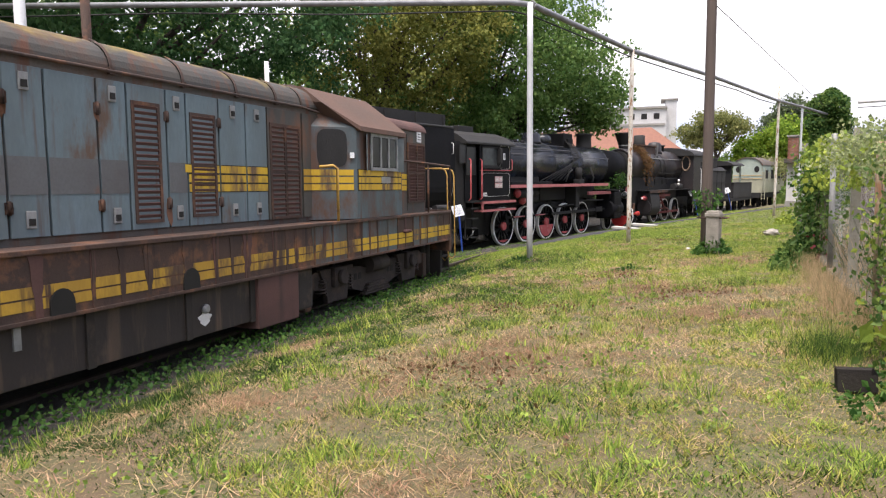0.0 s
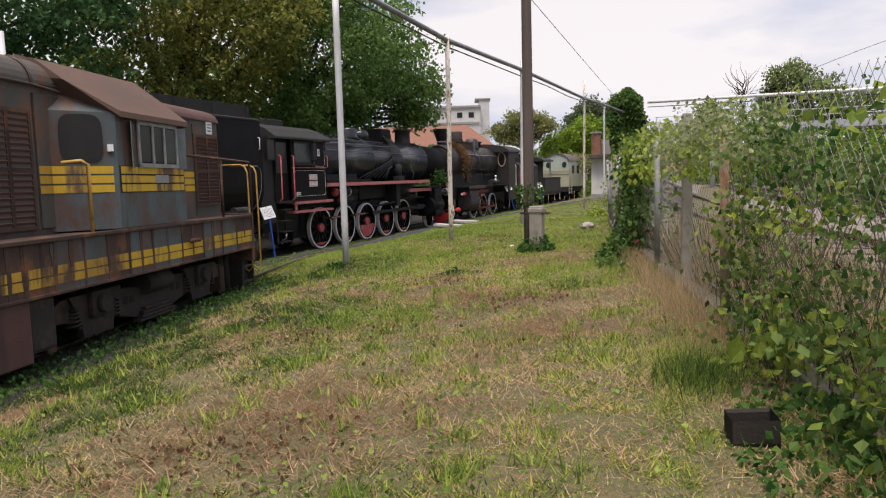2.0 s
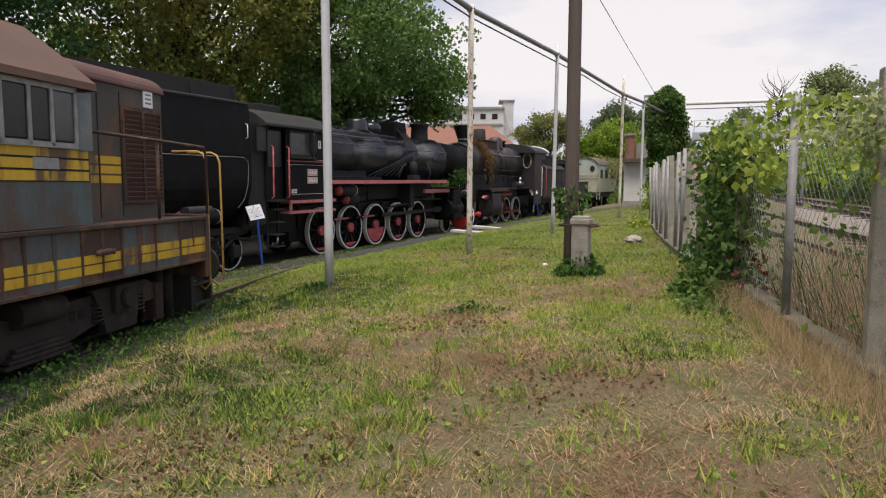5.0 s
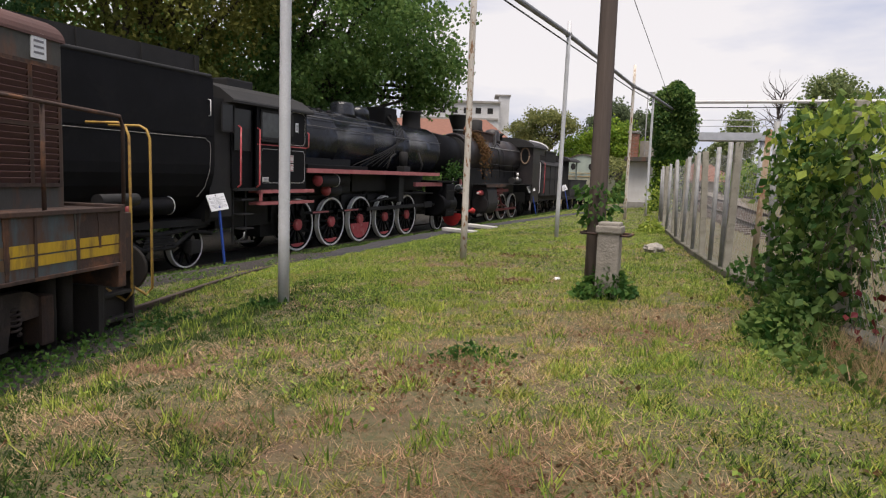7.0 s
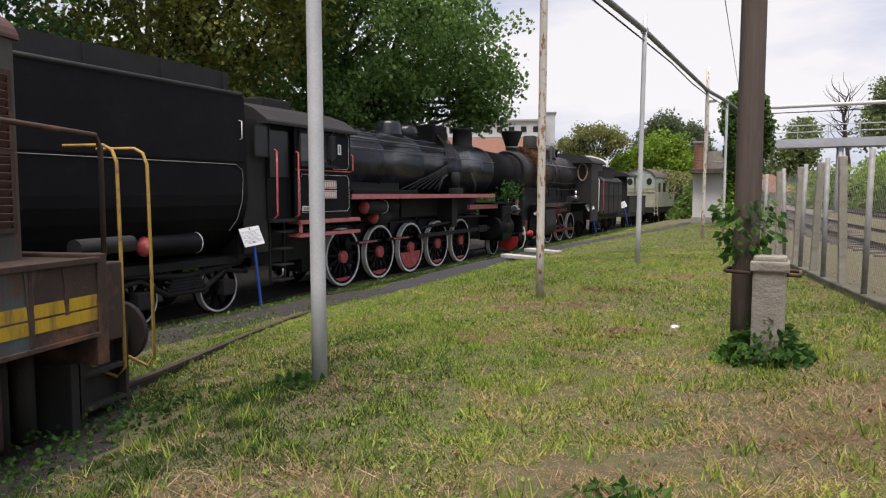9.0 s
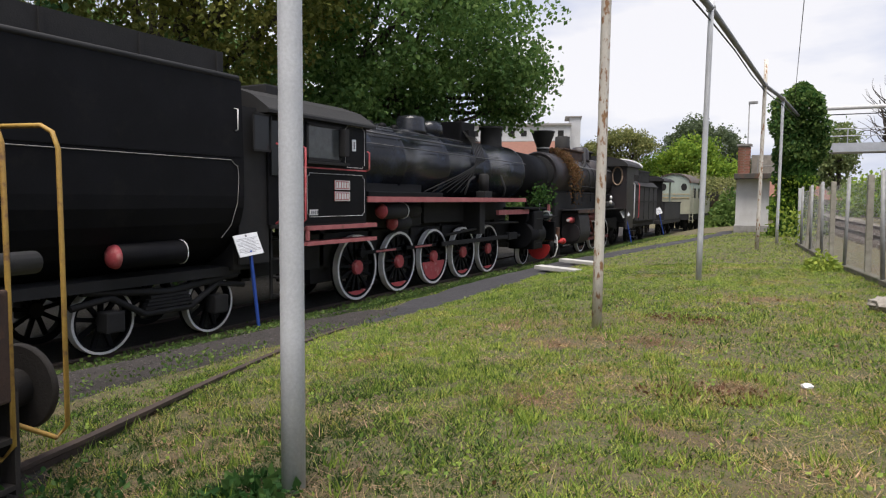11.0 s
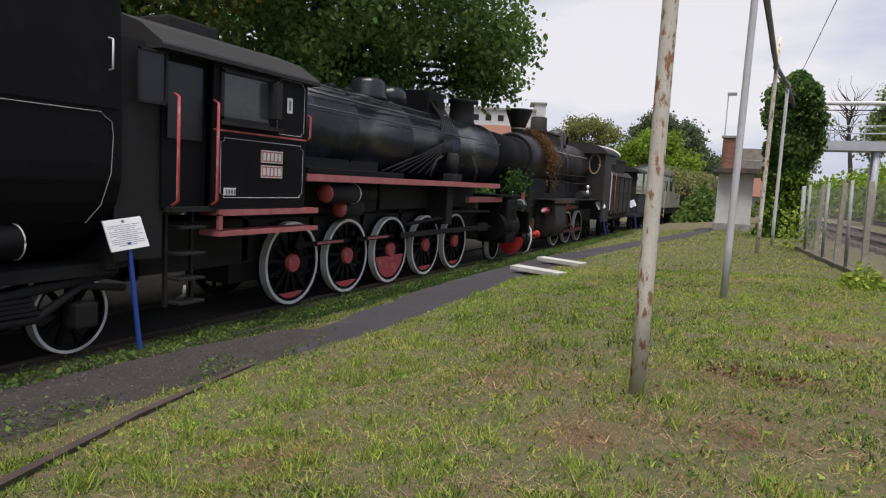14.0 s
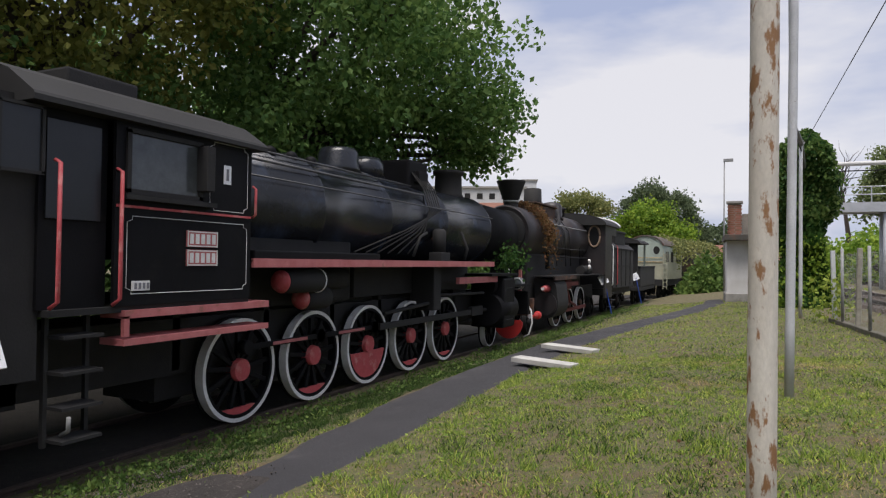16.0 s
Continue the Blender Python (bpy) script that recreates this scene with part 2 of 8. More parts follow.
    # oil-dark ballast, its colour also holding the shade beneath the trains
    "oily_shaded": material("oily_shaded_ballast", (0.030, 0.026, 0.022), (0.018, 0.016, 0.014), rough=0.9, scale=5, fine=45, bump=0.9,
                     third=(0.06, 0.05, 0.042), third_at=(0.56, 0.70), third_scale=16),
    "slab": material("slab", (0.50, 0.49, 0.46), (0.38, 0.37, 0.35), rough=0.9, scale=4, fine=80, bump=0.2),
    "galv": material("galvanised", (0.30, 0.305, 0.30), (0.20, 0.20, 0.20), rough=0.6, metal=0.1, scale=9, fine=70),
    "rail": material("rail_steel", (0.085, 0.06, 0.05), (0.055, 0.042, 0.036), rough=0.7, metal=0.3, scale=5, fine=60),
    "sleeper": material("sleeper", (0.15, 0.12, 0.10), (0.09, 0.07, 0.06), rough=0.9, scale=5, fine=60, bump=0.3),
    "plaster": material("white_plaster", (0.72, 0.71, 0.70), (0.60, 0.58, 0.56), rough=0.9, scale=1.5, fine=50, bump=0.1,
                        third=(0.38, 0.34, 0.30), third_at=(0.62, 0.8), third_scale=1.8),
    "brick": material("brick", (0.36, 0.17, 0.11), (0.28, 0.13, 0.09), rough=0.9, scale=7, fine=60, bump=0.2, per_object=0.2),
    "tiles": material("roof_tiles", (0.23, 0.105, 0.072), (0.17, 0.08, 0.056), rough=0.9, scale=3, fine=30, bump=0.2),
    "cream": material("cream_paint", (0.40, 0.39, 0.28), (0.32, 0.32, 0.24), rough=0.6, scale=2, fine=50,
                      third=RUST, third_at=(0.6, 0.72), third_scale=2.2),
    "mint": material("pale_green_paint", (0.38, 0.44, 0.38), (0.31, 0.36, 0.31), rough=0.6, scale=2, fine=50,
                     third=RUST, third_at=(0.64, 0.76), third_scale=2.2),
    "tankcar": material("tank_wagon_grey", (0.085, 0.080, 0.068), (0.055, 0.050, 0.042), rough=0.8, scale=1, fine=40,
                        third=(0.16, 0.08, 0.04), third_at=(0.52, 0.7), third_scale=1.2),
    "paper": material("white_board", (0.80, 0.81, 0.83), (0.74, 0.75, 0.77), rough=0.4, bump=0.0),
    "ink": material("grey_print", (0.20, 0.20, 0.22), rough=0.6, bump=0.0),
    "bluepost": material("blue_post", (0.03, 0.09, 0.42), (0.025, 0.07, 0.34), rough=0.5),
    "stone": material("pale_stone", (0.34, 0.31, 0.27), (0.24, 0.22, 0.19), rough=0.95, scale=5, fine=40, bump=0.5),
    "stem": material("dry_stem", (0.20, 0.155, 0.11), (0.12, 0.09, 0.065), rough=0.9, scale=8, fine=60, bump=0.1),
    "pebble": material("pebble", (0.11, 0.098, 0.09), (0.055, 0.048, 0.043), rough=0.9, scale=4, fine=60, bump=0.2, per_island=0.5),
    "bark": material("bark", (0.075, 0.06, 0.05), (0.045, 0.037, 0.03), rough=0.95, scale=6, fine=30, bump=0.7, stretch=(1, 1, 0.25)),
    "rubber": material("hose_black", (0.012, 0.012, 0.012), rough=0.6, bump=0.0),
    "steel_bridge": material("painted_steel", (0.48, 0.50, 0.54), (0.38, 0.40, 0.43), rough=0.5, scale=2, fine=30, bump=0.0),
    "factory": material("factory_wall", (0.60, 0.60, 0.60), (0.52, 0.52, 0.52), rough=0.9, scale=0.3, fine=3),
    "leaf_dark": leaf_material("leaf_dark", (0.16, 0.27, 0.075), (0.10, 0.19, 0.052)),
    "leaf_mid": leaf_material("leaf_mid", (0.145, 0.225, 0.058), (0.095, 0.165, 0.042)),
    "leaf_acacia": leaf_material("leaf_acacia", (0.085, 0.18, 0.066), (0.056, 0.13, 0.048)),
    "leaf_yellow": leaf_material("leaf_yellowing", (0.28, 0.285, 0.07), (0.17, 0.205, 0.05)),
    "leaf_ivy": leaf_material("leaf_ivy", (0.075, 0.165, 0.035), (0.042, 0.10, 0.028), 0.45),
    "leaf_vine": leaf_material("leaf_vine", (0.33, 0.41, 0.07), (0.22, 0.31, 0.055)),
    "leaf_blossom": leaf_material("leaf_blossom", (0.34, 0.38, 0.20), (0.24, 0.30, 0.12)),
    "leaf_bright": leaf_material("leaf_bright", (0.24, 0.36, 0.045), (0.17, 0.28, 0.04)),
    "leaf_olive": leaf_material("leaf_olive", (0.26, 0.27, 0.10), (0.17, 0.20, 0.07)),
    "leaf_dusk": leaf_material("leaf_dusk", (0.15, 0.19, 0.10), (0.10, 0.14, 0.075)),
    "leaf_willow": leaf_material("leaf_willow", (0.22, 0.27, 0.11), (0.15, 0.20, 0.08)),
    "guard_red": material("bright_red", (0.60, 0.035, 0.03), (0.48, 0.03, 0.03), rough=0.6, scale=5, fine=50),
    "red_old": material("dull_red", (0.20, 0.035, 0.035), (0.11, 0.025, 0.025), rough=0.7, scale=5, fine=50),
    "ring_wood": material("pale_ring", (0.34, 0.24, 0.17), (0.26, 0.18, 0.13), rough=0.7, scale=6, fine=50),
    "tender_grey": material("sooty_grey", (0.030, 0.029, 0.031), (0.020, 0.019, 0.020), rough=0.7, scale=1.2, fine=40, bump=0.1, streak=((0.05, 0.04, 0.035), 0.55, 0.7)),
    "leaf_far": leaf_material("leaf_far", (0.14, 0.22, 0.03), (0.10, 0.15, 0.03)),
    "leaf_red": leaf_material("leaf_red", (0.22, 0.035, 0.035), (0.14, 0.03, 0.03)),
    "leaf_dry": leaf_material("leaf_dry", (0.20, 0.115, 0.05), (0.13, 0.075, 0.035)),
    "leaf_brown": leaf_material("leaf_brown", (0.19, 0.105, 0.055), (0.13, 0.075, 0.04)),
    "grass": leaf_material("grass_blade", (0.315, 0.42, 0.08), (0.21, 0.32, 0.06), 0.6),
    # dark green blades; near the diesel this colour also stands in for its shade
    "grass_dark": leaf_material("damp_grass", (0.060, 0.115, 0.025), (0.038, 0.074, 0.019), 0.6),
    "grass_pale": leaf_material("pale_grass", (0.40, 0.40, 0.095), (0.30, 0.32, 0.075), 0.6),
    "straw": leaf_material("dry_grass", (0.56, 0.44, 0.25), (0.40, 0.30, 0.16), 0.6),
}
# moss that grows on the flat top of the diesel's hood
M["roof_moss"] = material("mossy_roof", (0.072, 0.064, 0.056), (0.046, 0.048, 0.048), rough=0.85, scale=1.6, fine=45, bump=0.2,
                          third=(0.085, 0.045, 0.030), third_at=(0.52, 0.68), third_scale=1.9, streak=((0.10, 0.042, 0.026), 0.54, 0.66))
nt_ = M["roof_moss"].node_tree
nd_, ln_ = nt_.nodes, nt_.links
co_, sep_, no_, add_, mr_, mx_ = (nd_.new(k) for k in ("ShaderNodeTexCoord", "ShaderNodeSeparateXYZ", "ShaderNodeTexNoise", "ShaderNodeMath", "ShaderNodeMapRange", "ShaderNodeMix"))
no_.inputs["Scale"].default_value, no_.inputs["Detail"].default_value = 3.5, 6.0
add_.operation, add_.inputs[1].default_value = "MULTIPLY_ADD", 0.55
mr_.inputs["From Min"].default_value, mr_.inputs["From Max"].default_value = 3.86, 4.02
mx_.data_type = "RGBA"
ln_.new(co_.outputs["Object"], sep_.inputs["Vector"])
ln_.new(co_.outputs["Object"], no_.inputs["Vector"])
ln_.new(no_.outputs["Fac"], add_.inputs[0])
ln_.new(sep_.outputs["Z"], add_.inputs[2])
ln_.new(add_.outputs["Value"], mr_.inputs["Value"])
ln_.new(mr_.outputs["Result"], mx_.inputs["Factor"])
b_ = nd_["Principled BSDF"]
ln_.new(b_.inputs["Base Color"].links[0].from_socket, mx_.inputs["A"])
mx_.inputs["B"].default_value = (0.20, 0.145, 0.035, 1)
ln_.new(mx_.outputs["Result"], b_.inputs["Base Color"])
glass = bpy.data.materials.new("window_glass")
glass.use_nodes = True
gb = glass.node_tree.nodes["Principled BSDF"]
gb.inputs["Base Color"].default_value = (0.9, 0.95, 0.95, 1)
gb.inputs["Roughness"].default_value, gb.inputs["Transmission Weight"].default_value = 0.05, 0.85
M["glass"] = glass
M["smoked_glass"] = material("smoked_glass", (0.014, 0.0145, 0.016), (0.009, 0.0095, 0.010), rough=0.3, scale=3, fine=30, bump=0.0)
M["dim_glass"] = material("dim_glass", (0.075, 0.082, 0.085), (0.045, 0.05, 0.052), rough=0.15, scale=3, fine=30, bump=0.0)
M["dirty_glass"] = material("dirty_glass", (0.16, 0.18, 0.185), (0.10, 0.115, 0.12), rough=0.2, scale=3, fine=30, bump=0.0)


# ---- mesh helpers ----
def box(bm, x0, x1, y0, y1, z0, z1, m=None, bevel=0.0):
    vs = [bm.verts.new((x, y, z)) for x in (x0, x1) for y in (y0, y1) for z in (z0, z1)]
    fs = [bm.faces.new([vs[i] for i in q]) for q in ((0, 1, 3, 2), (4, 6, 7, 5), (0, 4, 5, 1), (2, 3, 7, 6), (0, 2, 6, 4), (1, 5, 7, 3))]
    if bevel:
        es = list({e for f in fs for e in f.edges})
        vs = list({v for f in bmesh.ops.bevel(bm, geom=es, offset=bevel, segments=2, affect="EDGES", profile=0.6)["faces"] for v in f.verts})
    if m is not None:
        bmesh.ops.transform(bm, matrix=m, verts=vs)
    return bm


def ring_frame(a, b):
    w = (Vector(b) - Vector(a)).normalized()
    u = w.cross(Vector((0, 0, 1)) if abs(w.z) < 0.9 else Vector((1, 0, 0))).normalized()
    return w, u, w.cross(u)


def cyl(bm, a, b, r0, r1=None, seg=16, caps=True):
    r1 = r0 if r1 is None else r1
    a, b = Vector(a), Vector(b)
    _, u, v = ring_frame(a, b)
    rows = []
    for p, r in ((a, r0), (b, r1)):
        rows.append([bm.verts.new(p + r * (math.cos(t) * u + math.sin(t) * v)) for t in (2 * math.pi * i / seg for i in range(seg))])
    for i in range(seg):
        f = bm.faces.new((rows[0][i], rows[0][(i + 1) % seg], rows[1][(i + 1) % seg], rows[1][i]))
        f.smooth = seg > 6
    if caps:
        bm.faces.new(rows[0][::-1])
        bm.faces.new(rows[1])
    return bm


def tube(bm, pts, r, seg=8):
    pts = [Vector(p) for p in pts]
    rows = []
    for i, p in enumerate(pts):
        a, b = pts[max(i - 1, 0)], pts[min(i + 1, len(pts) - 1)]
        _, u, v = ring_frame(a, b)
        rr = r[i] if isinstance(r, (list, tuple)) else r
        if rows:
            prev = rows[-1][0].co - pts[i - 1]
            w = (b - a).normalized()
            u = (prev - w * prev.dot(w)).normalized()
            v = w.cross(u)
        rows.append([bm.verts.new(p + rr * (math.cos(t) * u + math.sin(t) * v)) for t in (2 * math.pi * k / seg for k in range(seg))])
    for ra, rb in zip(rows, rows[1:]):
        for k in range(seg):
            f = bm.faces.new((ra[k], ra[(k + 1) % seg], rb[(k + 1) % seg], rb[k]))
            f.smooth = seg > 4
    bm.faces.new(rows[0][::-1])
    bm.faces.new(rows[-1])
    return bm


def lathe(bm, prof, axis_a, axis_b, seg=28):
    """A body turned round the axis from axis_a: prof is (distance along the axis, radius)."""
    w, u, v = ring_frame(axis_a, axis_b)
    a = Vector(axis_a)
    rows = [[bm.verts.new(a + w * d + max(r, 0.002) * (math.cos(t) * u + math.sin(t) * v)) for t in (2 * math.pi * k / seg for k in range(seg))]
            for d, r in prof]
    for ra, rb in zip(rows, rows[1:]):
        for k in range(seg):
            bm.faces.new((ra[k], ra[(k + 1) % seg], rb[(k + 1) % seg], rb[k])).smooth = True
    bm.faces.new(rows[0][::-1])
    bm.faces.new(rows[-1])
    return bm


def extrude_y(bm, outline, y0, y1):
    """A prism along y from an outline of (x, z)."""
    a = [bm.verts.new((x, y0, z)) for x, z in outline]
    b = [bm.verts.new((x, y1, z)) for x, z in outline]
    k = len(outline)
    for i in range(k):
        bm.faces.new((a[i], a[(i + 1) % k], b[(i + 1) % k], b[i]))
    bm.faces.new(a[::-1])
    bm.faces.new(b)
    return bm


def extrude_x(bm, outline, x0, x1):
    """A prism along x from an outline of (y, z)."""
    a = [bm.verts.new((x0, y, z)) for y, z in outline]
    b = [bm.verts.new((x1, y, z)) for y, z in outline]
    k = len(outline)
    for i in range(k):
        bm.faces.new((a[i], a[(i + 1) % k], b[(i + 1) % k], b[i]))
    bm.faces.new(a[::-1])
    bm.faces.new(b)
    return bm


def data_of(name, bm, mat):
    bmesh.ops.recalc_face_normals(bm, faces=bm.faces[:])
    me = bpy.data.meshes.new(name)
    bm.to_mesh(me)
    bm.free()
    me.materials.append(M[mat])
    return me


def part(name, bm, mat, parent, label=""):
    ob = new(name, data_of(name, bm, mat))
    ob.parent = parent
    if label:
        ob["label"] = label
    return ob


def thing(name, label, category, m=None, group="", kind=""):
    ob = new(name)
    if m is not None:
        ob.matrix_world = m
    return tagged(ob, label, category, group, kind)


def solid(name, bm, mat, label, category, m=None, group="", kind=""):
    ob = new(name, data_of(name, bm, mat))
    if m is not None:
        ob.matrix_world = m
    return tagged(ob, label, category, group, kind)


def B():
    return bmesh.new()


def leaf_mesh(name, places, size, mat, droop=0.4, seed=1, shape=5):
    """Many small folded leaves at the places (array n x 3)."""
    rng = np.random.default_rng(seed)
    n = len(places)
    ang = rng.uniform(0, 2 * np.pi, n)
    tilt = rng.normal(0.0, 0.75, n)
    s = size * rng.uniform(0.55, 1.35, n)
    d = np.stack([np.cos(ang) * np.cos(tilt), np.sin(ang) * np.cos(tilt), np.sin(tilt) - droop], 1)
    d /= np.linalg.norm(d, axis=1)[:, None]
    side = np.cross(d, rng.normal(0, 1, (n, 3)))
    side /= np.linalg.norm(side, axis=1)[:, None] + 1e-9
    up = np.cross(side, d)
    p = np.asarray(places)
    S = s[:, None]
    v = np.stack([p, p + d * S * 0.45 + side * S * 0.36 - up * S * 0.08, p + d * S, p + d * S * 0.45 - side * S * 0.36 - up * S * 0.08], 1).reshape(-1, 3)
    i = np.arange(n)[:, None] * 4
    faces = np.concatenate([i + np.array([[0, 1, 2]]), i + np.array([[0, 2, 3]])], 0)
    me = bpy.data.meshes.new(name)
    me.from_pydata(v.tolist(), [], faces.tolist())
    me.materials.append(M[mat])
    return me


# ---- ground ----
DN, DD = (0.968, 0.2504), (-0.2504, 0.968)      # across and along the diesel's track


def smooth(a, b, t):
    t = min(max((t - a) / (b - a), 0.0), 1.0)
    return t * t * (3 - 2 * t)


def gz(x, y):
    """Height of the ground: low at the tracks, a bank that rises to the fence."""
    a = np.interp(x, (-4, 1.1, 1.8, 2.6, 3.7, 5.0, 7.0, 9.0, 11.0, 13.3, 16.0, 22.0),
                  (-0.08, -0.08, 0.06, 0.25, 0.36, 0.52, 0.70, 0.77, 0.88, 1.07, 0.85, 0.55))
    v, s = DN[0] * x + DN[1] * y, DD[0] * x + DD[1] * y
    b = np.interp(v, (-6, -1.5, -0.3, 2.5, 3.6, 5.0, 7.0), (-0.08, 0.0, 0.36, 0.40, 0.72, 0.92, 1.06))
    k = 1 - smooth(-13.5, -9.5, s)
    z = a * (1 - k) + min(a + 0.05, b) * k
    far = smooth(40, 120, math.hypot(x, y))
    z = z * (1 - far) + 0.3 * far
    if math.hypot(x - 8, y) < 30:
        z += 0.025 * noise.noise((x * 0.9, y * 0.9, 0)) + 0.012 * noise.noise((x * 3.1, y * 3.1, 4))
    return float(z)


xs = np.concatenate([[-900, -400, -180, -90, -50, -30, -20, -14, -10], np.arange(-8, 16.01, 0.3), [17, 19, 22, 26, 32, 40, 60, 100, 200, 400, 900]])
ys = np.concatenate([[-900, -300, -120, -70, -50, -40, -34], np.arange(-31, 24.01, 0.35), [26, 29, 33, 38, 45, 55, 70, 100, 150, 250, 450, 1200]])
verts = [(x, y, gz(x, y)) for y in ys for x in xs]
nx = len(xs)
faces = [(j * nx + i, j * nx + i + 1, (j + 1) * nx + i + 1, (j + 1) * nx + i) for j in range(len(ys) - 1) for i in range(nx - 1)]
gme = bpy.data.meshes.new("ground")
gme.from_pydata(verts, [], faces)
gme.materials.append(M["ground"])
for p_ in gme.polygons:
    p_.use_smooth = True
H_GRID = np.array([v_[2] for v_ in verts]).reshape(len(ys), nx)


def gz_many(x, y):
    """Heights of the built ground sheet at many places."""
    i = np.clip(np.searchsorted(xs, x) - 1, 0, nx - 2)
    j = np.clip(np.searchsorted(ys, y) - 1, 0, len(ys) - 2)
    u, w = (x - xs[i]) / (xs[i + 1] - xs[i]), (y - ys[j]) / (ys[j + 1] - ys[j])
    return (H_GRID[j, i] * (1 - u) + H_GRID[j, i + 1] * u) * (1 - w) + (H_GRID[j + 1, i] * (1 - u) + H_GRID[j + 1, i + 1] * u) * w


tagged(new("ground", gme), "mown grassy bank with dry brown patches", "ground", kind="structure")


def strip(name, rows, mat, lift, label, category):
    """A sheet that lies on the ground: rows of (y, left x, right x)."""
    bm = B()
    fine_rows = []
    for (ya, la, ra), (yb, lb, rb) in zip(rows, rows[1:]):
        k = max(2, int((yb - ya) / 0.3))
        for i in range(k):
            t = i / k
            w = 0.06 * noise.noise((ya + (yb - ya) * t, 3.3, 0)), 0.06 * noise.noise((ya + (yb - ya) * t, 9.3, 0))
            fine_rows.append((ya + (yb - ya) * t, la + (lb - la) * t + w[0], ra + (rb - ra) * t + w[1]))
    grid = []
    for y, l, r in fine_rows:
        row = [bm.verts.new((l + (r - l) * i / 8, y, gz(l + (r - l) * i / 8, y) + lift - (0.05 if i in (0, 8) else 0))) for i in range(9)]
        grid.append(row)
    for a, b in zip(grid, grid[1:]):
        for i in range(8):
            bm.faces.new((a[i], a[i + 1], b[i + 1], b[i])).smooth = True
    return solid(name, bm, mat, label, category, kind="structure")


PATHWAY = [(-15, 2.3, 3.45), (-12, 2.35, 3.55), (-9, 2.55, 3.62), (-7, 2.9, 3.75), (-6.0, 3.08, 3.85), (-5.0, 2.95, 3.93), (-2.0, 2.5, 3.75), (1.5, 2.35, 3.65), (5.0, 2.45, 3.7), (10.0, 3.3, 4.5), (15.0, 4.4, 5.5), (20, 5.2, 6.0), (23, 5.0, 5.8)]
strip("pavement", PATHWAY[3:], "asphalt", 0.035, "narrow grey asphalt footpath beside the tracks", "footpath")
strip("gravel_apron", [(-16, 1.3, 3.5), (-12, 1.4, 3.6), (-9, 1.65, 3.62), (-7.6, 2.0, 3.72), (-6.6, 2.6, 3.74), (-5.6, 3.0, 3.5)], "gravel", 0.05,
      "worn gravel and asphalt apron", "gravel")


def in_path(x, y):
    for (ya, la, ra), (yb, lb, rb) in zip(PATHWAY, PATHWAY[1:]):
        if ya <= y < yb:
            t = (y - ya) / (yb - ya)
            return la + (lb - la) * t < x < ra + (rb - ra) * t
    if -16 < y < -4.2:
        return 1.6 < x < 3.4
    return False


# reaches far left so its dark colour paints the shade behind the wheels
strip("track_bed", [(-17, -5.6, 1.0), (-6, -5.6, 1.05), (10, -5.6, 1.1), (40, -5.6, 1.2)], "oily_shaded", 0.02, "dark oil-stained ballast with painted shade under the steam locomotives", "track bed")
# dark oily ballast along the diesel's track, widened to paint the shade at its foot
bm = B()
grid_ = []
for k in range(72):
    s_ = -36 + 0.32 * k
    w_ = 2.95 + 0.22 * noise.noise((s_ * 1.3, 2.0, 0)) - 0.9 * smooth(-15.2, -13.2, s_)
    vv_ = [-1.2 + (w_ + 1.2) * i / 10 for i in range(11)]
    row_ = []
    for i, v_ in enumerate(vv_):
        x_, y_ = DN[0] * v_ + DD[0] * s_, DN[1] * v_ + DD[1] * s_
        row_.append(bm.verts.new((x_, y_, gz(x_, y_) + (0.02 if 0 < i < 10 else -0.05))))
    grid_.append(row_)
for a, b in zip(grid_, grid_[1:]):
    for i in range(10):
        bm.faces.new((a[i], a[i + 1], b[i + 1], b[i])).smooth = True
solid("track_bed", bm, "oily_shaded", "dark oil-stained ballast with painted shade beside the diesel", "track bed", kind="structure")


def rail_line(pts, parent, name="rail"):
    bm = B()
    prof = [(-0.06, 0), (0.06, 0), (0.06, 0.02), (0.012, 0.035), (0.012, 0.10), (0.034, 0.115), (0.034, 0.145), (-0.034, 0.145), (-0.034, 0.115), (-0.012, 0.10), (-0.012, 0.035), (-0.06, 0.02)]
    rows = []
    for i, p in enumerate(pts):
        a, b = Vector(pts[max(i - 1, 0)]), Vector(pts[min(i + 1, len(pts) - 1)])
        w = (b - a).normalized()
        u = w.cross(Vector((0, 0, 1))).normalized()
        rows.append([bm.verts.new(Vector(p) + u * x + Vector((0, 0, z))) for x, z in prof])
    for ra, rb in zip(rows, rows[1:]):
        for k in range(len(prof)):
            bm.faces.new((ra[k], ra[(k + 1) % len(prof)], rb[(k + 1) % len(prof)], rb[k]))
    bm.faces.new(rows[0])
    bm.faces.new(rows[-1][::-1])
    return part(name, bm, "rail", parent)


def lerp_pts(pts, step=0.8):
    out = []
    for a, b in zip(pts, pts[1:]):
        a, b = Vector(a), Vector(b)
        k = max(1, int((b - a).length / step))
        out += [a + (b - a) * i / k for i in range(k)]
    return out + [Vector(pts[-1])]


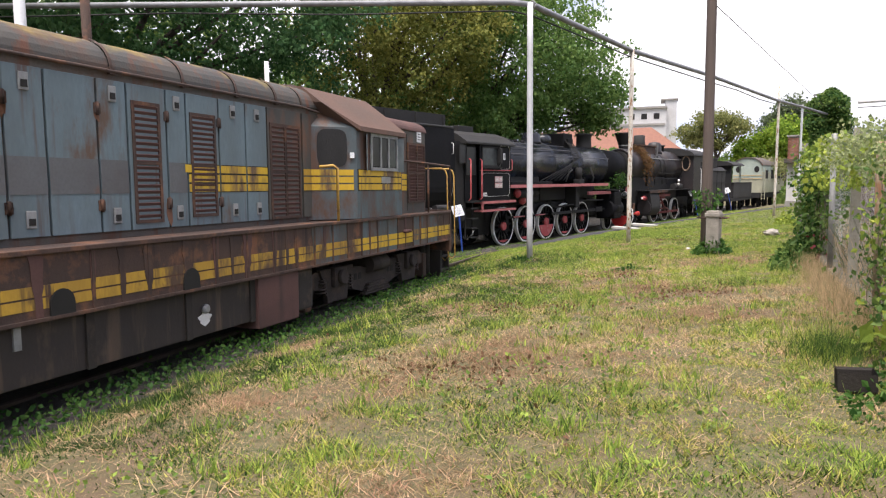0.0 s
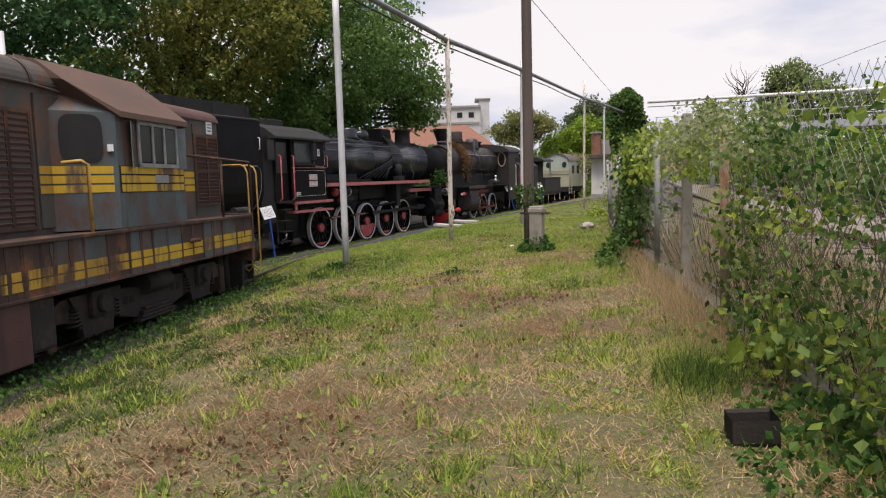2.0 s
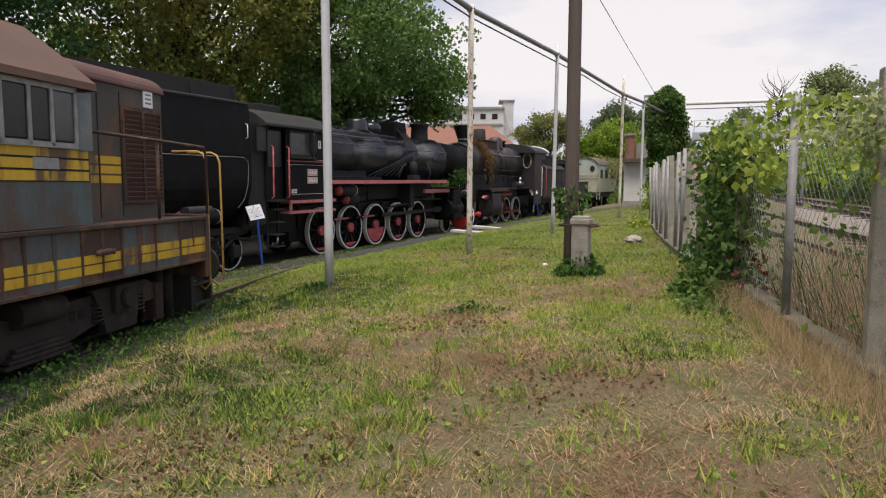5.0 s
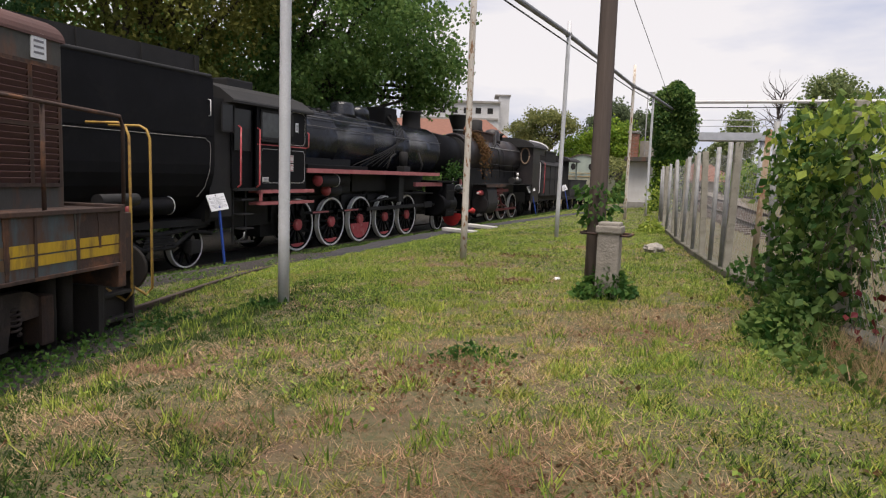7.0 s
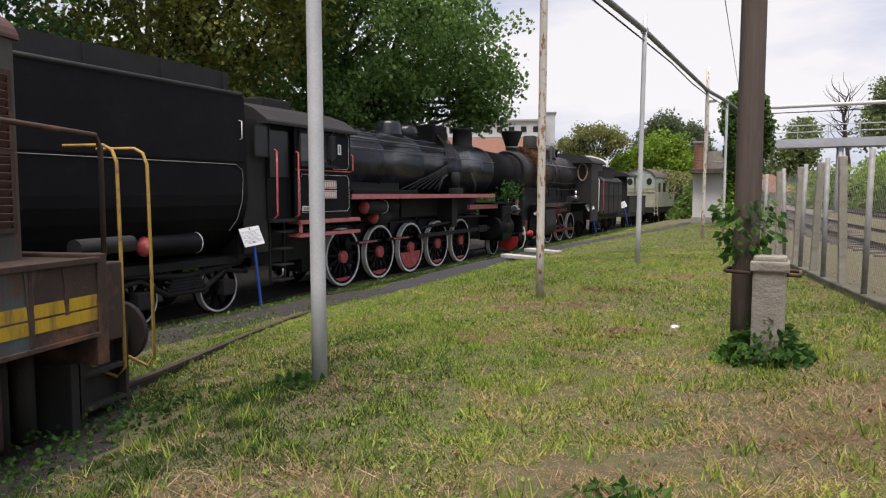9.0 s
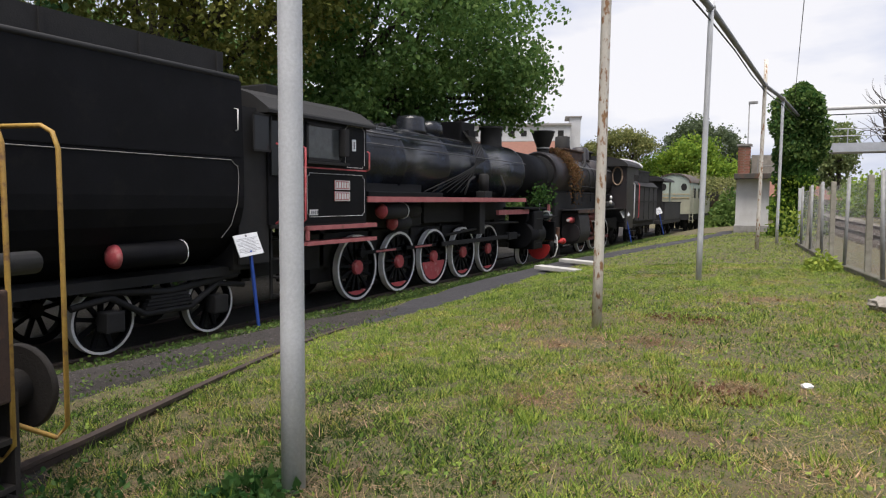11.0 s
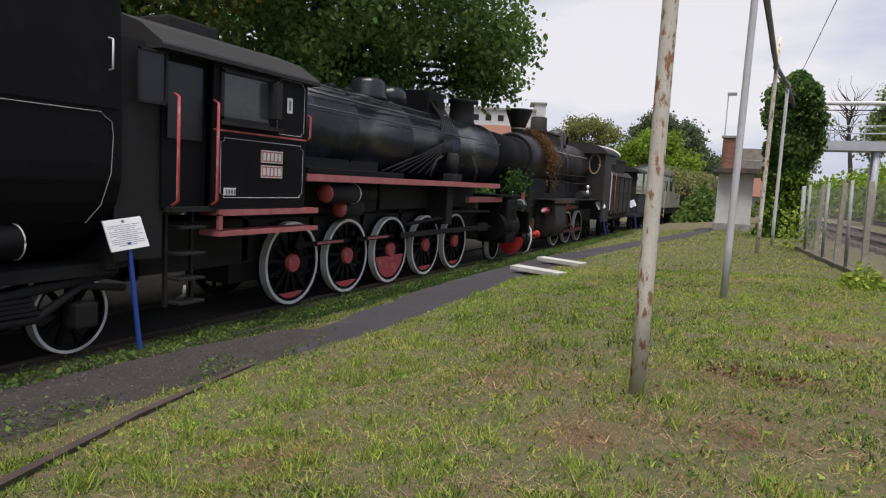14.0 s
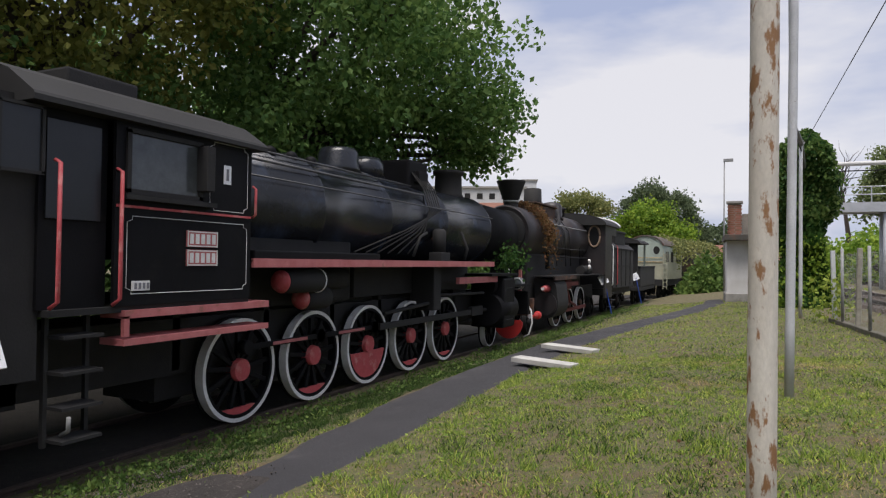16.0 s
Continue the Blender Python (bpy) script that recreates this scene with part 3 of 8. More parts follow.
def track(name, label, left, right, sleeper_step=0.0):
    tr = thing(name, label, "railway track", kind="structure")
    rail_line(lerp_pts(left), tr)
    rail_line(lerp_pts(right), tr)
    if sleeper_step:
        L, R = lerp_pts(left, sleeper_step), lerp_pts(right, sleeper_step)
        sb = B()
        box(sb, -1.25, 1.25, -0.12, 0.12, -0.12, 0.005)
        me = data_of("sleeper", sb, "sleeper")
        for a, b in zip(L, R):
            c = (a + b) / 2
            o = new("sleeper", me)
            d = b - a
            o.matrix_world = Matrix.Translation(c) @ pose(0, 0, 0, 0, 0, math.degrees(math.atan2(d.y, d.x)))
            o.parent = tr
            o.matrix_parent_inverse = tr.matrix_world.inverted()
    return tr


track("track", "rusty rails under the steam train, sunk in grass", [(-0.75, -40, -0.145), (-0.75, 28, -0.145), (1.0, 60, -0.145)],
      [(0.75, -40, -0.145), (0.75, 28, -0.145), (2.5, 60, -0.145)])


def dloc(x, y, z=0.0):
    """A point of the diesel's own frame in the world."""
    return (4.38 + 1.035 * (DN[0] * x + DD[0] * y), -13.71 + 1.035 * (DN[1] * x + DD[1] * y), z)


track("track", "old rails beneath the diesel locomotive, leading into the gravel",
      [dloc(-0.75, -19, 0.30), dloc(-0.75, 0, 0.27), (3.42, -11.2, 0.20), (3.05, -9.8, 0.13)],
      [dloc(0.75, -19, 0.30), dloc(0.75, 0, 0.30), (4.86, -12.0, 0.34), (4.42, -10.5, 0.33), (4.02, -9.1, 0.30), (3.72, -7.8, 0.25), (3.45, -6.4, 0.18)])


# ---- steam locomotive ----
SPOKE = {}


def wheel(parent, x, y, r, zc, spokes, white=True, hub="red", weight=0.0, wmat="red", side=1):
    bm = B()
    # rim and flange
    def ring(r0, r1, x0, x1, seg=32):
        rows = [[bm.verts.new((xx, rr * math.cos(t), rr * math.sin(t))) for t in (2 * math.pi * k / seg for k in range(seg))]
                for rr, xx in ((r0, x0), (r1, x0), (r1, x1), (r0, x1))]
        for a, b in zip(rows, rows[1:] + rows[:1]):
            for k in range(seg):
                bm.faces.new((a[k], a[(k + 1) % seg], b[(k + 1) % seg], b[k]))
    ring(r * 0.86, r * 0.93, -0.06, 0.065)
    ring(r * 0.90, r + 0.03, -0.09, -0.06)
    w = part("wheel", bm, "black", parent)
    w.location = (x, y, zc)
    if r not in SPOKE:
        g = B()
        box(g, -0.03, 0.025, -0.032, 0.032, r * 0.12, r * 0.88, None, 0.006)
        SPOKE[r] = data_of("spoke", g, "black")
    if spokes > 1:
        for k in range(spokes):
            o = new("spoke", SPOKE[r])
            o.parent = w
            o.rotation_euler = (2 * math.pi * k / spokes, 0, 0)
    else:
        g = B()
        cyl(g, (-0.04, 0, 0), (0.02, 0, 0), r * 0.88, None, 28)
        part("web", g, "under", w)
    bm = B()
    ring(r * 0.925, r, -0.06, 0.07, 40)
    part("tyre", bm, "white" if white else "soot", w, "white-painted tyre" if white else "")
    bm = B()
    cyl(bm, (-0.05, 0, 0), (0.10, 0, 0), r * 0.24, r * 0.21, 20)
    part("hub", bm, hub, w)
    if weight:
        bm = B()
        pts = [(r * 0.85 * math.sin(t), -r * 0.85 * math.cos(t)) for t in np.linspace(-weight, weight, 12)]
        extrude_x(bm, pts, 0.0, 0.055)
        part("counterweight", bm, wmat, w)
    if side < 0:
        w.rotation_euler = (0, 0, math.pi)
    return w


def line_border(parent, y0, y1, z0, z1, x, mat="white", r=0.004, notch=0.06):
    bm = B()
    a = notch
    pts = [(x, y0 + a, z0), (x, y1 - a, z0), (x, y1 - a, z0 + a * .6), (x, y1, z0 + a), (x, y1, z1 - a), (x, y1 - a, z1 - a * .6), (x, y1 - a, z1),
           (x, y0 + a, z1), (x, y0 + a, z1 - a * .6), (x, y0, z1 - a), (x, y0, z0 + a), (x, y0 + a, z0 + a * .6), (x, y0 + a, z0)]
    tube(bm, pts, r, 4)
    return part("lining", bm, mat, parent, "thin white lining")


loco = thing("steam_locomotive", "black steam locomotive with red-hubbed white-tyred wheels", "locomotive")
CAB = 1.52
for y_, wgt, wm in ((-3.3, 0.55, "red"), (-1.65, 0.6, "red"), (0.0, 1.35, "red"), (1.65, 0.55, "red"), (3.3, 0.5, "red")):
    wheel(loco, 0.78, y_, 0.70, 0.70, 13, True, "red", wgt, wm)
    wheel(loco, -0.78, y_, 0.70, 0.70, 13, True, "red", 0, side=-1)
wheel(loco, 0.78, 6.1, 0.42, 0.42, 9, True, "black")
wheel(loco, -0.78, 6.1, 0.42, 0.42, 9, True, "black", side=-1)
# frame
bm = B()
box(bm, -0.60, -0.50, -6.4, 7.6, 0.75, 1.45)
box(bm, 0.50, 0.60, -6.4, 7.6, 0.75, 1.45)
box(bm, -0.6, 0.6, -6.4, -6.2, 0.7, 1.5)
for y_ in (-4.2, -2.5, -0.8, 0.8, 2.5, 4.3):
    box(bm, -0.6, 0.6, y_ - 0.06, y_ + 0.06, 0.8, 1.6)
    cyl(bm, (-0.7, y_ + 0.85, 0.7), (0.7, y_ + 0.85, 0.7), 0.09, None, 10)
part("frame", bm, "soot", loco)
# boiler
bm = B()
lathe(bm, [(0, 0.90), (2.4, 0.90), (2.42, 0.92), (2.5, 0.92), (2.52, 0.90), (4.6, 0.89), (4.62, 0.91), (4.7, 0.91), (4.72, 0.89),
           (7.2, 0.87), (7.22, 0.89), (7.3, 0.89), (7.32, 0.87), (9.9, 0.86), (9.92, 0.885), (9.98, 0.885)], (0, -3.95, 3.05), (0, 5, 3.05), 44)
part("boiler", bm, "boiler", loco, "glossy black riveted boiler barrel")
bm = B()
lathe(bm, [(0, 0.84), (1.9, 0.80), (2.5, 0.79), (2.55, 0.74), (2.68, 0.55), (2.74, 0.2), (2.75, 0.0)], (0, 6.0, 3.03), (0, 9, 3.03), 40)
part("smokebox", bm, "black", loco)
bm = B()
box(bm, -0.72, 0.72, -3.9, -0.4, 1.5, 2.75, None, 0.08)
part("firebox", bm, "soot", loco)
# domes, sandbox and chimney
bm = B()
lathe(bm, [(0, 0.46), (0.12, 0.40), (0.38, 0.38), (0.46, 0.33), (0.49, 0.15), (0.50, 0.0)], (0, 0.2, 3.85), (0, 0.2, 5), 24)
part("dome", bm, "boiler", loco)
bm = B()
lathe(bm, [(0, 0.42), (0.3, 0.38), (0.42, 0.30), (0.46, 0.0)], (0, 1.15, 3.85), (0, 1.15, 5), 22)
part("dome", bm, "boiler", loco)
bm = B()
box(bm, -0.50, 0.50, 2.1, 3.0, 3.75, 4.38, None, 0.05)
box(bm, 0.42, 0.62, 2.35, 2.8, 3.9, 4.15, None, 0.02)
part("sandbox", bm, "black", loco)
bm = B()
lathe(bm, [(0, 0.44), (0.16, 0.36), (0.62, 0.34), (0.66, 0.40), (0.74, 0.40), (0.75, 0.28)], (0, 5.2, 3.78), (0, 5.2, 6), 24)
part("chimney", bm, "soot", loco)
for i in range(5):
    bm = B()
    lathe(bm, [(0, 0.10), (0.10, 0.095), (0.14, 0.05), (0.15, 0)], (0.46 - 0.02 * i, -3.4 + 0.55 * i, 3.80), (0.62 - 0.02 * i, -3.4 + 0.55 * i, 4.2), 10)
    part("washout_cover", bm, "black", loco)
# pipes and handrails along the boiler
bm = B()
tube(bm, [(0.80, -3.9, 3.62), (0.80, 2.2, 3.60), (0.78, 2.3, 3.4)], 0.022, 6)
tube(bm, [(0.95, -3.8, 3.36), (0.95, 5.9, 3.34)], 0.013, 6)
tube(bm, [(0.62, -3.9, 3.80), (0.60, 2.0, 3.78)], 0.016, 6)
part("handrail", bm, "steel_dark", loco, "long steel handrail along the boiler")
bm = B()
for i in range(6):
    yy = 2.25 + 0.11 * i
    tube(bm, [(0.5, yy, 4.1), (0.78, yy, 3.75), (0.94, yy - 0.02, 3.3), (0.94, yy - 0.25 - 0.28 * i, 2.8), (0.9, yy - 0.9 - 0.5 * i, 2.35)], 0.016, 5)
part("sand_pipe", bm, "soot", loco)
bm = B()
lathe(bm, [(0, 0.14), (0.5, 0.15), (0.55, 0.1)], (1.0, 2.6, 2.35), (1.0, 2.6, 4), 14)
box(bm, 0.85, 1.15, 2.4, 2.85, 2.2, 2.4, None, 0.02)
part("air_pump", bm, "soot", loco)
bm = B()
tube(bm, [(0.95, 1.5, 2.3), (1.0, 1.7, 2.7), (0.95, 2.1, 2.8)], 0.03, 6)
part("steam_pipe", bm, "soot", loco)
bm = B()
tube(bm, [(0.95, 4.1, 2.25), (1.0, 4.15, 2.5), (0.9, 4.0, 2.9)], 0.035, 6)
part("steam_pipe", bm, "soot", loco)
bm = B()
box(bm, -0.46, 0.46, -4.4, 4.9, 0.42, 1.62, None, 0.01)
part("main_frame", bm, "soot", loco)
bm = B()
box(bm, -0.74, 0.74, -0.35, 4.8, 1.55, 2.16, None, 0.02)
part("boiler_cradle", bm, "soot", loco)
# running board
bm = B()
box(bm, 0.65, 1.5, -3.85, 4.6, 2.17, 2.20)
box(bm, -1.5, -0.65, -3.85, 4.6, 2.17, 2.20)
box(bm, 0.9, 1.48, -3.8, -0.7, 2.20, 2.32, None, 0.02)
part("running_board", bm, "black", loco)
bm = B()
box(bm, 1.47, 1.51, -3.85, 4.62, 2.10, 2.215)
part("board_edge", bm, "pink", loco, "faded red edge of the running board")
bm = B()
box(bm, 1.27, 1.36, 2.9, 5.25, 1.72, 1.86)
part("guide_bar", bm, "pink", loco)
# cab
for sx in (1, -1):
    bm = B()
    x0, x1 = sorted((sx * (CAB - 0.04), sx * CAB))
    box(bm, x0, x1, -5.86, -3.93, 1.72, 2.86)
    part("cab_side", bm, "black", loco, "black steel cab side")
    for nm_, ya_, yb_, za_ in (("cab_post", -5.86, -5.74, 2.86), ("cab_upper_panel", -4.76, -3.93, 2.86), ("cab_header", -5.74, -4.76, 3.47)):
        bm = B()
        box(bm, x0, x1, ya_, yb_, za_, 3.66)
        part(nm_, bm, "black", loco)
    bm = B()
    x0, x1 = sorted((sx * (CAB - 0.16), sx * (CAB - 0.12)))
    box(bm, x0, x1, -6.55, -5.86, 1.72, 3.66)
    part("cab_door", bm, "black", loco)
bm = B()
box(bm, -1.5, 1.5, -3.97, -3.93, 2.2, 3.66)
part("cab_front", bm, "black", loco)
bm = B()
box(bm, -1.5, 1.5, -6.5, -3.93, 1.66, 1.72)
part("cab_floor", bm, "soot", loco)
bm = B()
arc = [(-1.62, 3.55), (-1.62, 3.60)] + [(-1.60, 3.63), (-1.25, 3.86), (-0.8, 4.01), (-0.3, 4.07), (0.3, 4.07), (0.8, 4.01), (1.25, 3.86), (1.60, 3.63), (1.62, 3.60), (1.62, 3.55)]
extrude_y(bm, arc, -6.75, -3.75)
part("cab_roof", bm, "roof_grey", loco, "curved grey cab roof")
bm = B()
box(bm, -0.55, 0.55, -5.7, -4.8, 3.95, 4.24, None, 0.03)
part("roof_vent", bm, "soot", loco)
bm = B()
box(bm, CAB - 0.03, CAB + 0.0, -5.72, -4.78, 2.88, 3.45)
part("cab_window", bm, "dim_glass", loco, "grey dirty cab window")
bm = B()
for a in ((-5.75, -5.70, 2.85, 3.48), (-4.80, -4.75, 2.85, 3.48), (-5.75, -4.75, 2.84, 2.89), (-5.75, -4.75, 3.45, 3.5)):
    box(bm, CAB, CAB + 0.03, *a)
box(bm, CAB, CAB + 0.16, -4.82, -4.70, 2.95, 3.45, None, 0.01)
box(bm, CAB + 0.002, CAB + 0.10, -5.8, -4.6, 2.78, 2.83)
part("window_frame", bm, "soot", loco)
bm = B()
box(bm, CAB - 0.11, CAB - 0.09, -6.50, -5.95, 2.55, 3.45)
part("door_window", bm, "smoked_glass", loco)
bm = B()
box(bm, CAB - 0.05, CAB - 0.038, -6.95, -6.58, 2.95, 3.50)
ws = part("wind_shield", bm, "smoked_glass", loco)
bm = B()
for a in ((-6.97, -6.94, 2.93, 3.52), (-6.59, -6.56, 2.93, 3.52), (-6.97, -6.56, 2.92, 2.95), (-6.97, -6.56, 3.50, 3.53)):
    box(bm, CAB - 0.04, CAB - 0.02, *a)
part("shield_frame", bm, "roof_grey", ws)
for sx in (1, -1):
    bm = B()
    x0, x1 = sorted((sx * (CAB - 0.20), sx * (CAB - 0.17)))
    box(bm, x0, x1, -7.16, -6.50, 1.10, 3.62)
    part("gangway_sheet", bm, "soot", loco)
line_border(loco, -5.72, -4.0, 1.84, 2.62, CAB + 0.003)
line_border(loco, -4.62, -4.0, 2.76, 3.55, CAB + 0.003)
bm = B()
box(bm, CAB, CAB + 0.02, -5.85, -3.95, 2.70, 2.725)
part("beading", bm, "red", loco)
for z0, z1 in ((2.33, 2.51), (2.12, 2.30)):
    bm = B()
    box(bm, CAB, CAB + 0.02, -4.96, -4.50, z0, z1, None, 0.006)
    pl = part("plate", bm, "pink", loco, "pale red cast plate with raised border")
    bm = B()
    for k in range(5):
        box(bm, CAB + 0.02, CAB + 0.027, -4.92 + 0.082 * k, -4.87 + 0.082 * k, z0 + 0.035, z1 - 0.035)
    for e in ((-4.955, -4.505, z0 + 0.005, z0 + 0.018), (-4.955, -4.505, z1 - 0.018, z1 - 0.005), (-4.955, -4.942, z0, z1), (-4.518, -4.505, z0, z1)):
        box(bm, CAB + 0.018, CAB + 0.026, *e)
    o = part("raised_bar", bm, "white", pl)
bm = B()
box(bm, CAB, CAB + 0.015, -5.66, -5.44, 1.87, 1.97, None, 0.004)
pl = part("plate", bm, "white", loco)
bm = B()
for k in range(4):
    box(bm, CAB + 0.015, CAB + 0.02, -5.63 + 0.05 * k, -5.60 + 0.05 * k, 1.89, 1.95)
part("raised_bar", bm, "ink", pl)
bm = B()
box(bm, CAB + 0.003, CAB + 0.01, -4.41, -4.29, 3.08, 3.30)
pl = part("label_plate", bm, "paper", loco, "small white label")
bm = B()
box(bm, CAB + 0.01, CAB + 0.013, -4.37, -4.33, 3.12, 3.26)
part("print_bar", bm, "ink", pl)
for y_ in (-6.48, -5.84):
    bm = B()
    tube(bm, [(CAB, y_, 3.07), (CAB + 0.07, y_, 3.04), (CAB + 0.07, y_, 1.80), (CAB, y_ - 0.03, 1.74)], 0.020, 8)
    part("grab_rail", bm, "red", loco, "red vertical grab rail")
bm = B()
tube(bm, [(CAB, -3.9, 3.1), (CAB + 0.05, -3.9, 3.07), (CAB + 0.05, -3.9, 2.75), (CAB, -3.9, 2.72)], 0.016, 8)
part("grab_rail", bm, "red", loco)
bm = B()
box(bm, 1.2, 1.55, -5.75, -3.60, 1.60, 1.68)
box(bm, 1.50, 1.55, -5.75, -5.69, 1.42, 1.62)
part("step_beam", bm, "pink", loco)
bm = B()
box(bm, 1.2, 1.55, -5.75, -3.60, 1.33, 1.395)
part("step_beam", bm, "pink", loco)
bm = B()
for z_ in (1.45, 1.12, 0.80, 0.50):
    box(bm, 1.25, 1.52, -6.36, -5.95, z_, z_ + 0.03)
for y_ in (-6.37, -5.95):
    box(bm, 1.24, 1.29, y_ - 0.02, y_ + 0.02, 0.45, 1.7)
part("ladder", bm, "roof_grey", loco)
bm = B()
tube(bm, [(1.35, -6.25, 0.55), (1.52, -6.3, 0.62), (1.55, -6.32, 0.75)], 0.02, 6)
part("coupler_hose", bm, "galv", loco)
# reservoirs under the board
for (y0, y1, zc, xc) in ((-2.95, -2.05, 1.90, 1.22), (-1.75, -0.9, 1.90, 0.85), (-2.2, -1.6, 1.62, 1.0)):
    bm = B()
    lathe(bm, [(0, 0.16), (0.02, 0.175), (y1 - y0 - 0.02, 0.175), (y1 - y0, 0.16)], (xc, y0, zc), (xc, y1, zc), 20)
    rs = part("reservoir", bm, "soot", loco)
    bm = B()
    lathe(bm, [(0, 0.02), (0.01, 0.08), (0.05, 0.145), (0.10, 0.165)], (xc, y0 - 0.10, zc), (xc, y1, zc), 20)
    part("end_cap", bm, "red", rs)
bm = B()
tube(bm, [(1.22 + 0.178 * math.cos(t), -2.12, 1.90 + 0.178 * math.sin(t)) for t in np.linspace(0, 2 * math.pi, 17)], 0.012, 5)
part("white_band", bm, "white", loco)
# rods and valve gear
for seg in ((-3.3, -1.65), (-1.65, 0.0), (0.0, 1.65), (1.65, 3.3)):
    bm = B()
    box(bm, 0.93, 0.97, seg[0] + 0.10, seg[1] - 0.10, 0.97, 1.05, None, 0.01)
    for e in seg:
        cyl(bm, (0.86, e, 1.01), (0.99, e, 1.01), 0.10, None, 14)
    part("coupling_rod", bm, "black", loco)
    bm = B()
    box(bm, 0.972, 0.98, seg[0] + 0.50, seg[1] - 0.35, 0.99, 1.035)
    part("rod_paint", bm, "pink", loco)
bm = B()
box(bm, 1.04, 1.09, 0.0, 4.4, 0.96, 1.08, None, 0.01)
box(bm, 1.0, 1.12, 4.2, 4.9, 0.92, 1.14, None, 0.02)
tube(bm, [(1.05, 4.9, 1.02), (1.05, 5.6, 1.02)], 0.05, 8)
tube(bm, [(1.1, 0.1, 1.25), (1.12, 1.9, 1.35), (1.12, 2.0, 1.75)], 0.04, 6)
tube(bm, [(1.12, 2.0, 1.5), (1.12, 4.9, 1.45)], 0.035, 6)
box(bm, 0.7, 1.25, 1.85, 2.2, 1.2, 2.1, None, 0.03)
part("valve_gear", bm, "soot", loco)
bm = B()
cyl(bm, (1.10, 5.2, 1.02), (1.10, 6.5, 1.02), 0.40, None, 24)
cyl(bm, (1.05, 5.25, 1.62), (1.05, 6.7, 1.62), 0.25, None, 20)
box(bm, 0.55, 1.46, 5.45, 6.3, 0.55, 1.80, None, 0.05)
part("cylinder", bm, "black", loco)
line_border(loco, 5.55, 6.2, 0.75, 1.55, 1.463, "roof_grey", 0.008)
bm = B()
box(bm, 0.5, 1.45, 4.62, 6.6, 1.86, 1.92)
box(bm, 0.45, 1.4, 5.8, 8.0, 1.55, 1.60)
box(bm, -1.4, 1.4, 7.6, 7.75, 0.75, 1.40, None, 0.02)
part("front_platform", bm, "black", loco)
for sx in (0.88, -0.88):
    bm = B()
    cyl(bm, (sx, 7.75, 1.05), (sx, 8.15, 1.05), 0.11, None, 16)
    cyl(bm, (sx, 8.15, 1.05), (sx, 8.22, 1.05), 0.23, None, 20)
    part("buffer", bm, "soot", loco)

# ---- tender ----
tender = thing("tender", "black tub-shaped tender with white lining", "tender")
prof = [(-1.30, 4.06), (-1.42, 3.98), (-1.46, 2.75), (-1.46, 2.2)] + [(-1.46 * math.cos(t), 2.2 - 1.22 * math.sin(t)) for t in np.linspace(0.15, math.pi - 0.15, 15)] + [(1.46, 2.2), (1.46, 2.75), (1.42, 3.98), (1.30, 4.06)]
bm = B()
extrude_y(bm, prof, -14.6, -7.15)
part("tank", bm, "black", tender)
bm = B()
cyl(bm, (1.40, -14.55, 4.02), (1.40, -7.2, 4.02), 0.045, None, 10)
part("top_bead", bm, "roof_grey", tender)
bm = B()
for sx in (1, -1):
    x0, x1 = sorted((sx * 1.16, sx * 1.20))
    box(bm, x0, x1, -14.3, -7.3, 4.0, 4.42)
    for k in range(6):
        x0, x1 = sorted((sx * 1.20, sx * 1.235))
        box(bm, x0, x1, -14.2 + 1.35 * k, -14.14 + 1.35 * k, 4.0, 4.40)
box(bm, -1.2, 1.2, -14.34, -14.3, 4.0, 4.42)
part("coal_board", bm, "soot", tender)
bm = B()
tube(bm, [(1.47, -14.3, 2.75), (1.47, -7.42, 2.75), (1.47, -7.37, 2.70), (1.47, -7.29, 2.66), (1.47, -7.27, 2.5), (1.46, -7.29, 2.1), (1.40, -7.37, 1.75), (1.32, -7.5, 1.55)], 0.006, 4)
part("lining", bm, "concrete", tender, "thin white lining")
bm = B()
box(bm, 1.455, 1.475, -14.4, -7.2, 2.80, 2.83)
part("beading", bm, "black", tender)
bm = B()
tube(bm, [(1.42, -7.3, 3.55), (1.50, -7.3, 3.53), (1.50, -7.3, 3.22), (1.42, -7.3, 3.2)], 0.012, 6)
part("grab_rail", bm, "white", tender)
bm = B()
box(bm, -1.1, 1.1, -14.5, -6.9, 0.92, 1.06)
box(bm, -1.2, 1.2, -7.15, -6.75, 1.0, 3.2)
part("underframe", bm, "soot", tender)
bm = B()
lathe(bm, [(0, 0.15), (0.02, 0.175), (1.06, 0.175), (1.08, 0.16)], (1.25, -9.28, 1.38), (1.25, -8, 1.38), 20)
rs = part("reservoir", bm, "black", tender)
bm = B()
lathe(bm, [(0, 0.02), (0.01, 0.08), (0.05, 0.145), (0.11, 0.168)], (1.25, -9.38, 1.38), (1.25, -8, 1.38), 20)
part("end_cap", bm, "red", rs)
bm = B()
tube(bm, [(1.25 + 0.176 * math.cos(t), -8.22, 1.38 + 0.176 * math.sin(t)) for t in np.linspace(0, 2 * math.pi, 17)], 0.010, 5)
part("white_band", bm, "white", tender)
